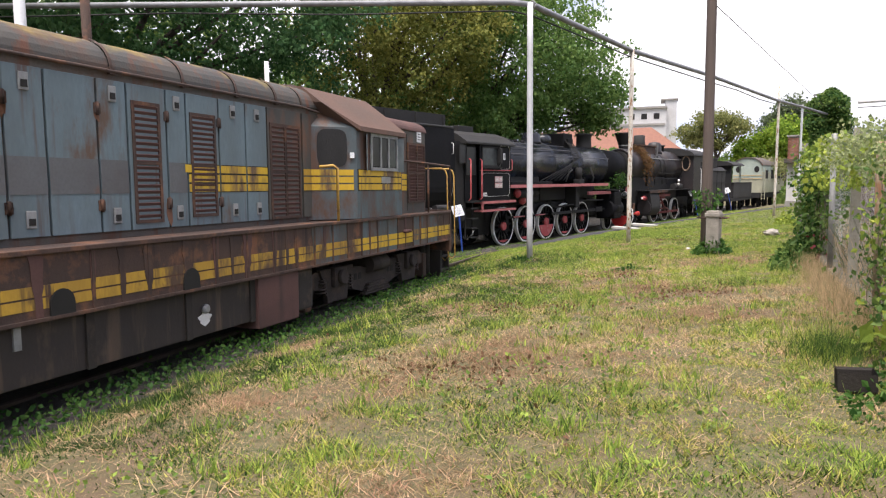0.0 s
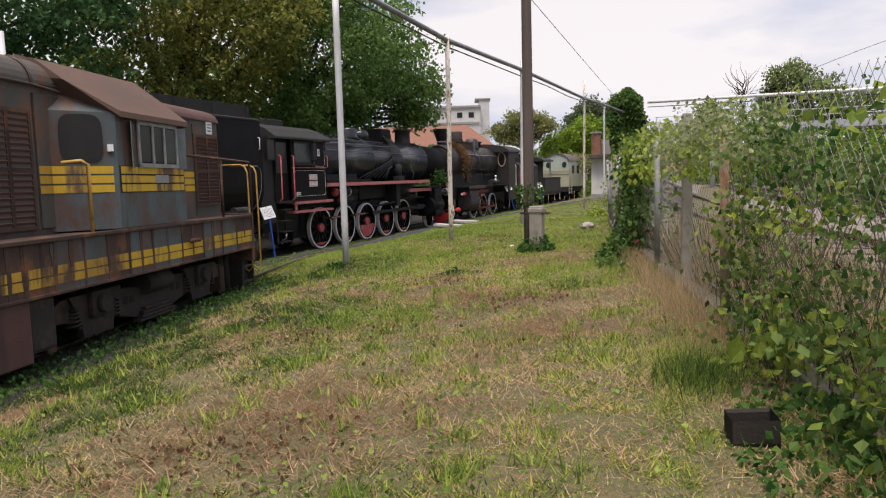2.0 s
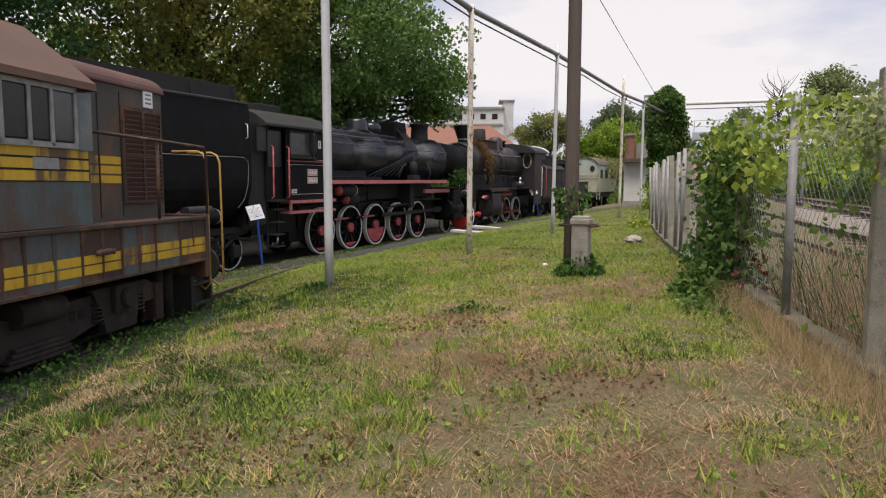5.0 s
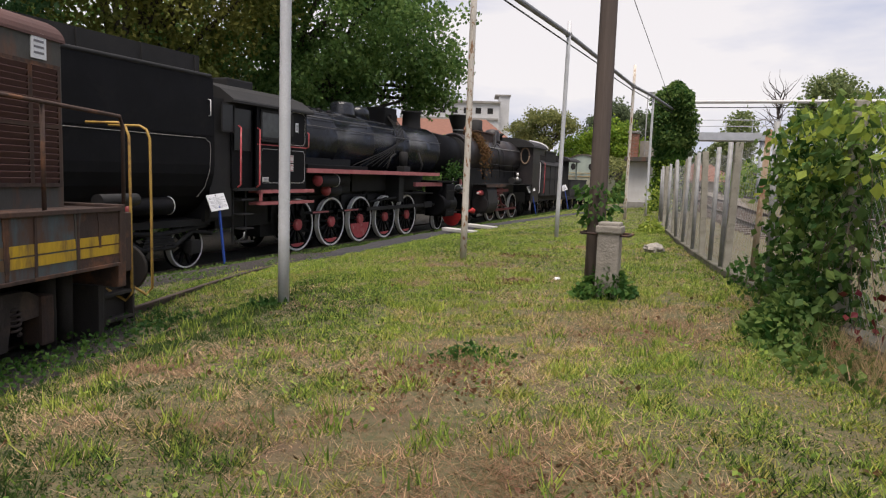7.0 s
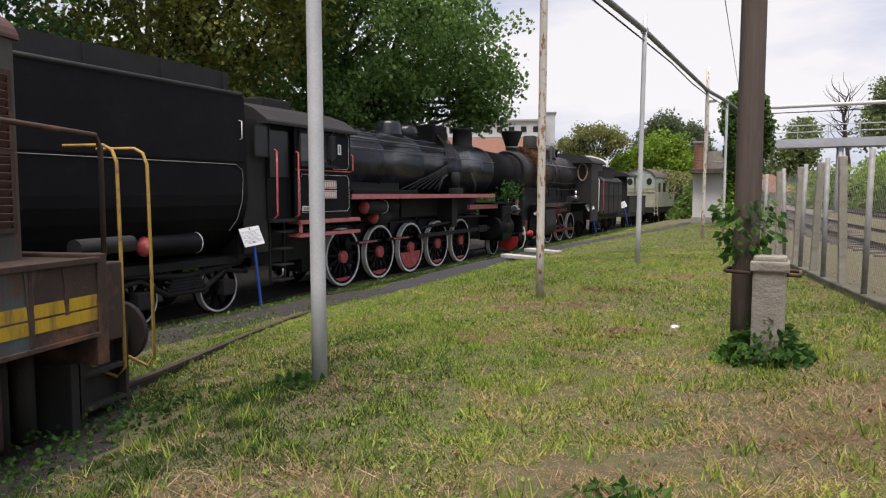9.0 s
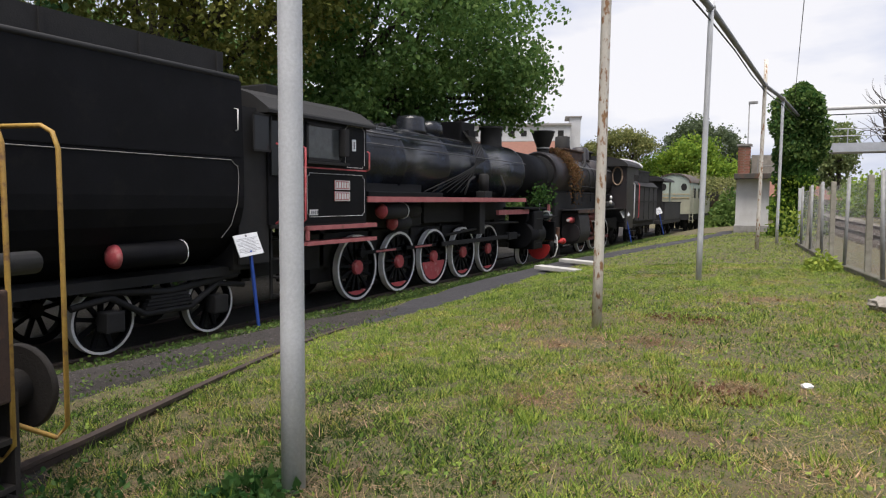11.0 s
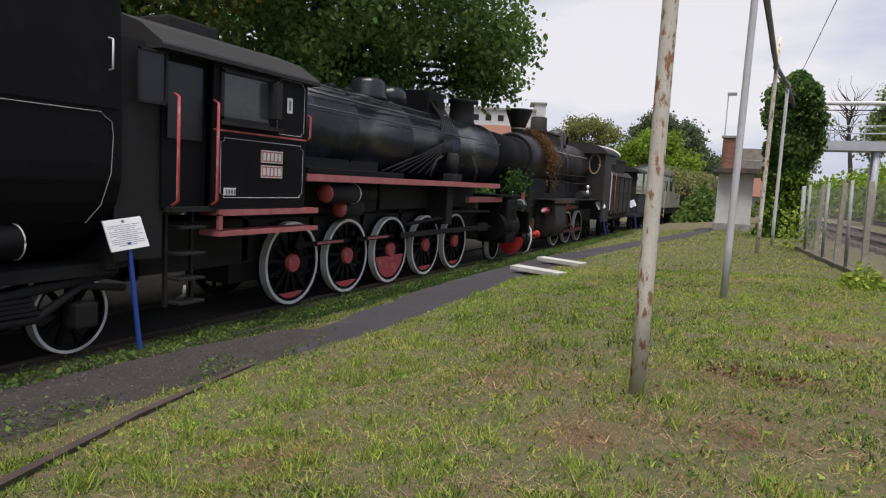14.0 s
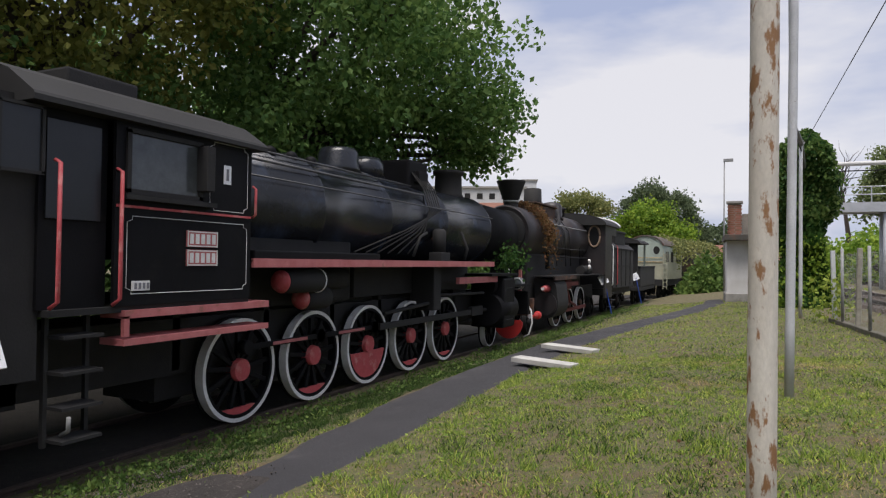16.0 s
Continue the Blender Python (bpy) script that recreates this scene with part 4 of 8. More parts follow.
for yb in (-8.25, -12.6):
    for dy in (-0.93, 0.93):
        for sx in (1, -1):
            wheel(tender, 0.78 * sx, yb + dy, 0.47, 0.47, 9, True, "soot", side=sx)
    for sx in (1.0, -1.0):
        bm = B()
        tube(bm, [(sx, yb - 1.5, 0.72), (sx, yb - 0.93, 0.80), (sx, yb - 0.4, 0.5), (sx, yb + 0.4, 0.5), (sx, yb + 0.93, 0.80), (sx, yb + 1.5, 0.72)], 0.05, 6)
        tube(bm, [(sx, yb - 1.35, 0.92), (sx, yb, 0.78), (sx, yb + 1.35, 0.92)], 0.06, 6)
        for dy in (-0.93, 0.93):
            box(bm, sx - 0.12, sx + 0.12, yb + dy - 0.14, yb + dy + 0.14, 0.33, 0.62, None, 0.03)
        for k in range(4):
            box(bm, sx - 0.05, sx + 0.05, yb - 0.42 + 0.03 * k, yb + 0.42 - 0.03 * k, 0.56 + 0.05 * k, 0.60 + 0.05 * k)
        part("bogie_frame", bm, "soot", tender)


# ---- diesel locomotive ----
diesel = thing("diesel_locomotive", "rusty blue-grey diesel locomotive with yellow stripes", "locomotive", pose(4.38, -13.71, -0.08, -0.5, 0, 14.5) @ Matrix.Scale(1.035, 4))
HS, SS = 0.92, 1.40          # half widths of hood and sill
ST, SB = 1.76, 1.21          # top and bottom of the sill


def hood_outline(hw, z0, z_eave, z_top):
    """Flat sides with a rounded roof."""
    out = [(-hw, z0), (-hw, z_eave)]
    k = 8
    out += [(-hw + 0.42 * (1 - math.cos(t)), z_eave + (z_top - 0.04 - z_eave) * math.sin(t)) for t in np.linspace(0.12, math.pi / 2, k)]
    out += [(-hw * 0.2, z_top), (hw * 0.2, z_top)]
    out += [(hw - 0.42 * (1 - math.cos(t)), z_eave + (z_top - 0.04 - z_eave) * math.sin(t)) for t in np.linspace(math.pi / 2, 0.12, k)]
    return out + [(hw, z_eave), (hw, z0)]


bm = B()
extrude_y(bm, hood_outline(HS - 0.012, ST - 0.02, 3.33, 3.70), -17.4, -3.6)
part("hood", bm, "roof_rust", diesel, "brown-grey hood with mossy roof edge")
ROOF_SEAMS = (-17.4, -15.6, -13.8, -12.0, -10.3, -8.85, -7.40, -6.48, -5.62, -4.85, -4.28, -3.6)
for a, b in zip(ROOF_SEAMS, ROOF_SEAMS[1:]):
    bm = B()
    out = [p for p in hood_outline(HS + 0.006, 3.33, 3.36, 3.715)][1:-1]
    extrude_y(bm, out, a + 0.012, b - 0.012)
    part("roof_panel", bm, "roof_moss", diesel)
    bm = B()
    out = [p for p in hood_outline(HS + 0.022, 3.36, 3.37, 3.73)][1:-1]
    ra = [bm.verts.new((x, b - 0.02, z)) for x, z in out]
    rb = [bm.verts.new((x, b + 0.02, z)) for x, z in out]
    for i in range(len(out) - 1):
        bm.faces.new((ra[i], ra[i + 1], rb[i + 1], rb[i]))
    part("roof_seam", bm, "rust", diesel)
bm = B()
tube(bm, [(HS + 0.03, -17.3, 3.34), (HS + 0.03, -4.3, 3.34)], 0.018, 8)
tube(bm, [(HS + 0.03, -4.3, 3.34), (HS + 0.05, -3.9, 3.30)], 0.018, 8)
for y_ in ROOF_SEAMS[1:-2]:
    box(bm, HS, HS + 0.04, y_ - 0.03, y_ + 0.03, 3.31, 3.37)
part("handrail", bm, "rust", diesel, "rusty rail along the hood")

# doors, each a panel with latches; louvres between them
STRIPE = ((2.20, 2.285), (2.305, 2.39), (2.41, 2.495))


def latch(parent, y, z):
    bm = B()
    box(bm, HS + 0.02, HS + 0.034, y - 0.045, y + 0.045, z - 0.075, z + 0.075, None, 0.008)
    t = part("latch_plate", bm, "galv", parent)
    bm = B()
    box(bm, HS + 0.034, HS + 0.042, y - 0.028, y + 0.028, z - 0.05, z + 0.01)
    part("latch_recess", bm, "dark", t)


def hood_door(y0, y1, z0=1.83, z1=3.26, mat="blue", band=None, latches=True, hinge=0):
    bm = B()
    box(bm, HS - 0.02, HS + 0.018, y0 + 0.012, y1 - 0.012, z0, z1, None, 0.006)
    d = part("door_panel", bm, mat, diesel, "faded blue-grey door panel" if mat == "blue" else "")
    if band == "grey":
        bm = B()
        box(bm, HS + 0.018, HS + 0.022, y0 + 0.014, y1 - 0.014, 2.19, 2.51)
        part("band", bm, "grey_band", d)
    elif band == "yellow":
        for k, (a, b) in enumerate(STRIPE):
            bm = B()
            box(bm, HS + 0.018, HS + 0.022, y0 + 0.014, y1 - 0.014, a, b)
            part("stripe", bm, "yellow", d)
        bm = B()
        box(bm, HS + 0.0182, HS + 0.020, y0 + 0.014, y1 - 0.014, 2.19, 2.505)
        part("stripe_ground", bm, "dark", d)
    if latches:
        latch(d, (y0 + y1) / 2, z1 - 0.13)
        latch(d, (y0 + y1) / 2, z0 + 0.15)
    if hinge:
        for z_ in (z0 + 0.25, z1 - 0.28):
            bm = B()
            yy = y0 if hinge < 0 else y1
            cyl(bm, (HS + 0.03, yy, z_ - 0.06), (HS + 0.03, yy, z_ + 0.06), 0.016, None, 8)
            box(bm, HS + 0.016, HS + 0.032, yy - 0.035, yy + 0.035, z_ - 0.05, z_ + 0.05, None, 0.006)
            part("hinge", bm, "rust", d)
            if abs(y0) > 5.0 and noise.noise((yy * 7.3, z_ * 5.1, 2)) > -0.05:
                bs = 0.55 + 0.9 * abs(noise.noise((yy * 5.7, z_ * 3.3, 8)))
                bm = B()
                pts = []
                for k in range(14):
                    t = 2 * math.pi * k / 14
                    rr = bs * (0.085 + 0.055 * noise.noise((yy * 3 + 1.6 * math.cos(t), z_ + 1.6 * math.sin(t), 0)))
                    pts.append((yy + rr * 0.55 * math.cos(t), z_ + rr * (0.9 if math.sin(t) > 0 else 2.4) * math.sin(t)))
                extrude_x(bm, pts, HS + 0.016, HS + 0.0205)
                part("rust_bloom", bm, "bloom", d)
    return d


def louvre(y0, y1, z0, z1, x=HS, parent=diesel, stripe=False, n=19):
    bm = B()
    box(bm, x - 0.03, x + 0.004, y0, y1, z0, z1)
    lv = part("louvre", bm, "dark", parent, "rust-brown louvre grille")
    bm = B()
    for e in ((y0 - 0.03, y0 + 0.005, z0 - 0.03, z1 + 0.03), (y1 - 0.005, y1 + 0.03, z0 - 0.03, z1 + 0.03), (y0, y1, z0 - 0.03, z0 + 0.005), (y0, y1, z1 - 0.005, z1 + 0.03), (y0, y1, (z0 + z1) / 2 - 0.02, (z0 + z1) / 2 + 0.02)):
        box(bm, x - 0.01, x + 0.03, *e)
    part("louvre_frame", bm, "rust", lv)
    sb = B()
    box(sb, -0.005, 0.005, 0, y1 - y0, -0.027, 0.027, Matrix.Rotation(radians(30), 4, "Y"))
    me = data_of("slat", sb, "redbox")
    st = (z1 - z0) / n
    for k in range(n):
        o = new("slat", me)
        o.parent = lv
        o.location = (x + 0.016, y0, z0 + st * (k + 0.5))
    return lv


for y0, y1 in ((-17.2, -16.3), (-16.3, -15.4), (-15.4, -14.5), (-14.5, -13.6), (-13.6, -12.7), (-12.7, -11.8), (-11.8, -10.9), (-10.9, -10.0)):
    hood_door(y0, y1, hinge=-1)
hood_door(-10.0, -9.25, band="grey", hinge=-1)
hood_door(-9.25, -8.47, band="grey", hinge=1)
hood_door(-8.47, -8.10, band="grey", hinge=-1)
hood_door(-8.10, -7.58, band="grey", latches=False)
hood_door(-7.58, -7.24, band="grey", hinge=-1)
hood_door(-7.24, -6.74, latches=False)
louvre(-7.16, -6.86, 1.92, 3.07)
hood_door(-6.74, -6.46, band="grey", hinge=-1)
hood_door(-6.46, -5.95, latches=False, band="yellow")
louvre(-6.38, -6.04, 1.95, 3.03)
hood_door(-5.95, -5.48, band="yellow", hinge=-1)
hood_door(-5.48, -5.06, band="yellow")
hood_door(-5.06, -4.30, mat="olive", latches=False)
louvre(-4.98, -4.70, 1.86, 3.04)
louvre(-4.66, -4.38, 1.86, 3.04)
hood_door(-4.28, -3.62, mat="olive", latches=False, band=None)
for a, b in STRIPE:
    bm = B()
    box(bm, HS + 0.018, HS + 0.023, -4.27, -3.64, a, b)
    part("stripe", bm, "yellow_worn", diesel)
bm = B()
box(bm, HS + 0.02, HS + 0.026, -6.50, -6.40, 2.41, 2.495)
part("stripe", bm, "yellow", diesel)

# cab
CY0, CY1 = -3.60, -2.12
bm = B()
plan = [(HS - 0.05, CY0 - 0.55), (SS, CY0), (SS, CY1), (-SS, CY1), (-SS, CY0), (-(HS - 0.05), CY0 - 0.55)]
lo = [bm.verts.new((x, y, ST + 0.02)) for x, y in plan]
hi = [bm.verts.new((x, y, 3.10)) for x, y in plan]
for i in range(6):
    bm.faces.new((lo[i], lo[(i + 1) % 6], hi[(i + 1) % 6], hi[i]))
rt = [bm.verts.new((x, y, z)) for x, y, z in ((0.62, CY0 - 0.45, 3.70), (0.72, CY0 + 0.05, 3.66), (0.72, CY1 + 0.02, 3.66), (-0.72, CY1 + 0.02, 3.66), (-0.72, CY0 + 0.05, 3.66), (-0.62, CY0 - 0.45, 3.70))]
for i in range(6):
    bm.faces.new((hi[i], hi[(i + 1) % 6], rt[(i + 1) % 6], rt[i]))
bm.faces.new(rt)
bm.faces.new(lo[::-1])
cab_ = part("cab", bm, "blue_worn", diesel, "blue-grey cab side streaked with rust")
bm = B()
prof_roof = [(SS + 0.07, 3.05), (SS + 0.06, 3.12), (1.05, 3.44), (0.72, 3.68), (0.4, 3.73), (-0.4, 3.73), (-0.72, 3.68), (-1.05, 3.44), (-SS - 0.06, 3.12), (-SS - 0.07, 3.05)]
pa = [bm.verts.new((x if abs(x) < 1.1 else x, CY0 + (0.02 if abs(x) > 1.1 else -0.35), z)) for x, z in prof_roof]
pb = [bm.verts.new((x, CY1 + (0.05 if abs(x) > 1.1 else 0.05), z)) for x, z in prof_roof]
for i in range(len(pa) - 1):
    bm.faces.new((pa[i], pa[i + 1], pb[i + 1], pb[i]))
bm.faces.new(pa[::-1])
bm.faces.new(pb)
part("cab_roof", bm, "cab_roof_rust", diesel, "rust-brown sloping cab roof")
for k, (a, b) in enumerate(STRIPE):
    bm = B()
    box(bm, SS, SS + 0.006, CY0 + 0.05, CY1 - 0.03, a, b)
    part("stripe", bm, "yellow", diesel)
    bm = B()
    m = Matrix.Translation((SS, CY0, 0)) @ Matrix.Rotation(math.atan2(SS - HS + 0.05, 0.55), 4, "Z").inverted()
    box(bm, 0.0, 0.006, -0.69, -0.05, a, b, m)
    part("stripe", bm, "yellow", diesel)
bm = B()
box(bm, SS, SS + 0.003, CY0 + 0.02, CY1 - 0.02, 2.19, 2.505)
part("stripe_ground", bm, "dark", diesel)
bm = B()
box(bm, SS + 0.006, SS + 0.014, -2.85, -2.55, 2.30, 2.40)
part("builder_plate", bm, "galv", diesel)
bm = B()
box(bm, SS - 0.015, SS + 0.010, -3.18, -2.32, 2.53, 3.02)
cw = part("cab_window", bm, "dark", diesel, "sliding cab window")
for y0, y1, mt in ((-3.16, -2.90, "smoked_glass"), (-2.84, -2.62, "smoked_glass"), (-2.60, -2.34, "dim_glass")):
    bm = B()
    box(bm, SS + 0.010, SS + 0.016, y0, y1, 2.56, 2.99)
    part("pane", bm, mt, cw)
bm = B()
for e in ((-3.20, -3.16, 2.50, 3.04), (-2.34, -2.30, 2.50, 3.04), (-3.2, -2.3, 2.49, 2.54), (-3.2, -2.3, 3.0, 3.05), (-2.9, -2.86, 2.5, 3.0), (-2.64, -2.60, 2.5, 3.0)):
    box(bm, SS + 0.008, SS + 0.03, *e)
part("window_frame", bm, "galv", cw)
for y_ in (-3.28, -2.27):
    bm = B()
    m = Matrix.Translation((SS, y_, 0)) @ Matrix.Rotation(radians(25 if y_ < -3 else -25), 4, "Z")
    box(bm, 0.0, 0.012, -0.13, 0.13, 2.48, 3.02, m, 0.004)
    part("wind_deflector", bm, "dirty_glass", diesel)
bm = B()
m = Matrix.Translation((SS, CY0, 0)) @ Matrix.Rotation(math.atan2(SS - HS + 0.05, 0.55), 4, "Z").inverted()
pts = [(-0.36 + 0.22 * math.copysign(abs(math.cos(t)) ** 0.5, math.cos(t)), 2.80 + 0.27 * math.copysign(abs(math.sin(t)) ** 0.5, math.sin(t))) for t in np.linspace(0, 2 * math.pi, 24, endpoint=False)]
extrude_x(bm, pts, 0.0, 0.010)
bmesh.ops.transform(bm, matrix=m, verts=bm.verts[:])
part("front_window", bm, "soot", diesel, "dark rounded front window")
bm = B()
box(bm, 0, 0.03, -0.10, -0.04, 2.66, 2.74, m)
part("marker", bm, "paper", diesel)

# short hood
SH = 0.98
bm = B()
extrude_y(bm, hood_outline(SH, ST, 3.25, 3.52), CY1, -0.22)
part("short_hood", bm, "olive", diesel, "weathered short hood")
bm = B()
out = hood_outline(SH + 0.02, 3.25, 3.27, 3.54)[1:-1]
extrude_y(bm, out, CY1 + 0.05, -0.18)
part("short_hood_roof", bm, "redbox", diesel)
louvre(-1.0, -0.66, 1.98, 3.02, SH)
louvre(-0.62, -0.30, 1.98, 3.02, SH)
for y_ in (-1.85, -1.42, -1.04):
    bm = B()
    box(bm, SH, SH + 0.006, y_ - 0.006, y_ + 0.006, ST + 0.05, 3.2)
    part("panel_seam", bm, "dark", diesel)
for k, (a, b) in enumerate(STRIPE):
    for y0, y1 in ((-2.1, -1.87), (-1.83, -1.44), (-1.40, -1.06)):
        bm = B()
        box(bm, SH, SH + 0.005, y0, y1, a - 0.02, b - 0.02)
        part("stripe", bm, "yellow", diesel)
bm = B()
box(bm, SH + 0.004, SH + 0.016, -0.60, -0.42, 3.08, 3.30)
lbl = part("label_plate", bm, "paper", diesel, "small white notice plate")
bm = B()
for k in range(3):
    box(bm, SH + 0.016, SH + 0.018, -0.57, -0.45, 3.12 + 0.05 * k, 3.14 + 0.05 * k)
part("print_bar", bm, "ink", lbl)

# walkway, sill and its stripes
bm = B()
box(bm, -SS + 0.03, SS - 0.03, -17.6, 0.0, ST - 0.08, ST, None, 0.01)
part("walkway", bm, "rust", diesel, "rusty walkway ledge")
SY = (-17.6, -14.2, -11.6, -9.9, -8.95, -8.1, -7.5, -6.6, -6.1, -5.6, -5.15, -4.75, -4.3, -3.9, -3.5, -3.0, -2.3, -1.7, -1.1, -0.6, 0.0)
for i, (a, b) in enumerate(zip(SY, SY[1:])):
    bm = B()
    box(bm, SS - 0.05, SS, a + 0.004, b - 0.004, SB, ST - 0.01, None, 0.006)
    mt = "blue_worn" if b > -4.4 and i % 3 != 1 else "rust"
    sl = part("sill_plate", bm, mt, diesel)
    if a > -10:
        for z0 in (1.30, 1.40):
            bm = B()
            y0, y1 = a + 0.004, b - 0.004
            if b > -1.2:
                z0 += 0.02
            box(bm, SS, SS + 0.004, y0, y1, z0, z0 + 0.085)
            part("stripe", bm, "yellow" if b > -3.2 else "yellow_worn", sl)
    bm = B()
    box(bm, SS - 0.02, SS + 0.014, b - 0.014, b + 0.014, SB + 0.0, ST - 0.02, None, 0.004)
    part("rib", bm, "rust", sl)
bm = B()
box(bm, -SS, -SS + 0.05, -17.6, 0.0, SB, ST - 0.01)
part("sill", bm, "rust", diesel)
bm = B()
box(bm, SS - 0.02, SS + 0.03, -17.6, 0.0, ST - 0.03, ST + 0.012, None, 0.006)
box(bm, SS - 0.02, SS + 0.02, -17.6, 0.0, SB - 0.012, SB + 0.02, None, 0.004)
part("sill_flange", bm, "rust", diesel)
for y_ in (-8.40, -6.97, -10.4):
    bm = B()
    pts = [(y_ + 0.11 * math.cos(t), 1.32 + 0.12 * math.sin(t)) for t in np.linspace(0, math.pi, 12)] + [(y_ - 0.11, SB - 0.01), (y_ + 0.11, SB - 0.01)]
    extrude_x(bm, pts, SS - 0.03, SS + 0.018)
    part("sill_opening", bm, "dark", diesel, "arched opening in the sill")
bm = B()
for k in range(5):
    tube(bm, [(SS + 0.02, -2.12 + 0.05 * k, 1.50 + 0.01 * (k % 2)), (SS + 0.07, -2.10 + 0.05 * k, 1.50)], 0.03, 6)
part("valve_cluster", bm, "redbox", diesel)

rng = random.Random(23)
for y_ in [v_ for v_ in SY if v_ > -9.5] + [-9.2, -8.6, -7.8, -7.0, -6.35, -5.35, -4.5, -3.25, -2.65, -2.0, -1.4, -0.3]:
    w_ = rng.uniform(0.03, 0.085) if y_ < -4.6 else rng.uniform(0.012, 0.04)
    zb = SB + (0.0 if rng.random() < 0.55 else rng.uniform(0.05, 0.25))
    zs = np.linspace(zb, ST - 0.03, 9)
    kk = [w_ * (0.45 + 0.55 * (z - zb) / (ST - zb)) * (1 + 0.7 * noise.noise((y_ * 3, z * 9, 1))) for z in zs]
    k2 = [w_ * (0.45 + 0.55 * (z - zb) / (ST - zb)) * (1 + 0.7 * noise.noise((y_ * 3, z * 9, 5))) for z in zs]
    bm = B()
    extrude_x(bm, [(y_ - a, z) for a, z in zip(kk, zs)] + [(y_ + a, z) for a, z in zip(k2[::-1], zs[::-1])], SS + 0.001, SS + 0.0075)
    part("rust_run", bm, rng.choice(("rust", "rust", "olive", "redbox")), diesel)

# tank below the sill
TX = 1.33
for i, (a, b) in enumerate(((-12.4, -10.2), (-10.2, -8.1), (-8.1, -6.95), (-6.95, -5.95))):
    bm = B()
    box(bm, -TX, TX, a + 0.01, b - 0.01, 0.70, SB - 0.01, None, 0.015)
    tp = part("tank_panel", bm, "tank", diesel, "dirty brown fuel tank panel")
    bm = B()
    box(bm, TX - 0.01, TX + 0.025, b - 0.05, b + 0.03, 0.70, SB - 0.01)
    part("tank_rib", bm, "under", tp)
bm = B()
box(bm, TX, TX + 0.02, -8.78, -8.72, 1.0, 1.18)
part("gauge", bm, "galv", diesel)
bm = B()
lathe(bm, [(0, 0.05), (0.03, 0.05), (0.05, 0.03)], (TX, -6.72, 0.98), (TX + 1, -6.72, 0.98), 14)
part("filler_cap", bm, "galv", diesel)
bm = B()
pts = [(-6.72 + (0.09 + 0.02 * math.sin(5 * t)) * math.cos(t), 0.88 + (0.07 + 0.015 * math.cos(4 * t)) * math.sin(t)) for t in np.linspace(0, 2 * math.pi, 20, endpoint=False)]
extrude_x(bm, pts, TX, TX + 0.003)
part("spill", bm, "white", diesel)
bm = B()
box(bm, 0.9, SS + 0.0, -5.92, -5.12, 0.60, SB - 0.01, None, 0.015)
part("battery_box", bm, "redbox", diesel, "red-oxide battery box")
bm = B()
box(bm, 0.9, SS - 0.05, -5.10, -4.72, 0.66, SB - 0.01, None, 0.04)
part("air_tank", bm, "under", diesel)


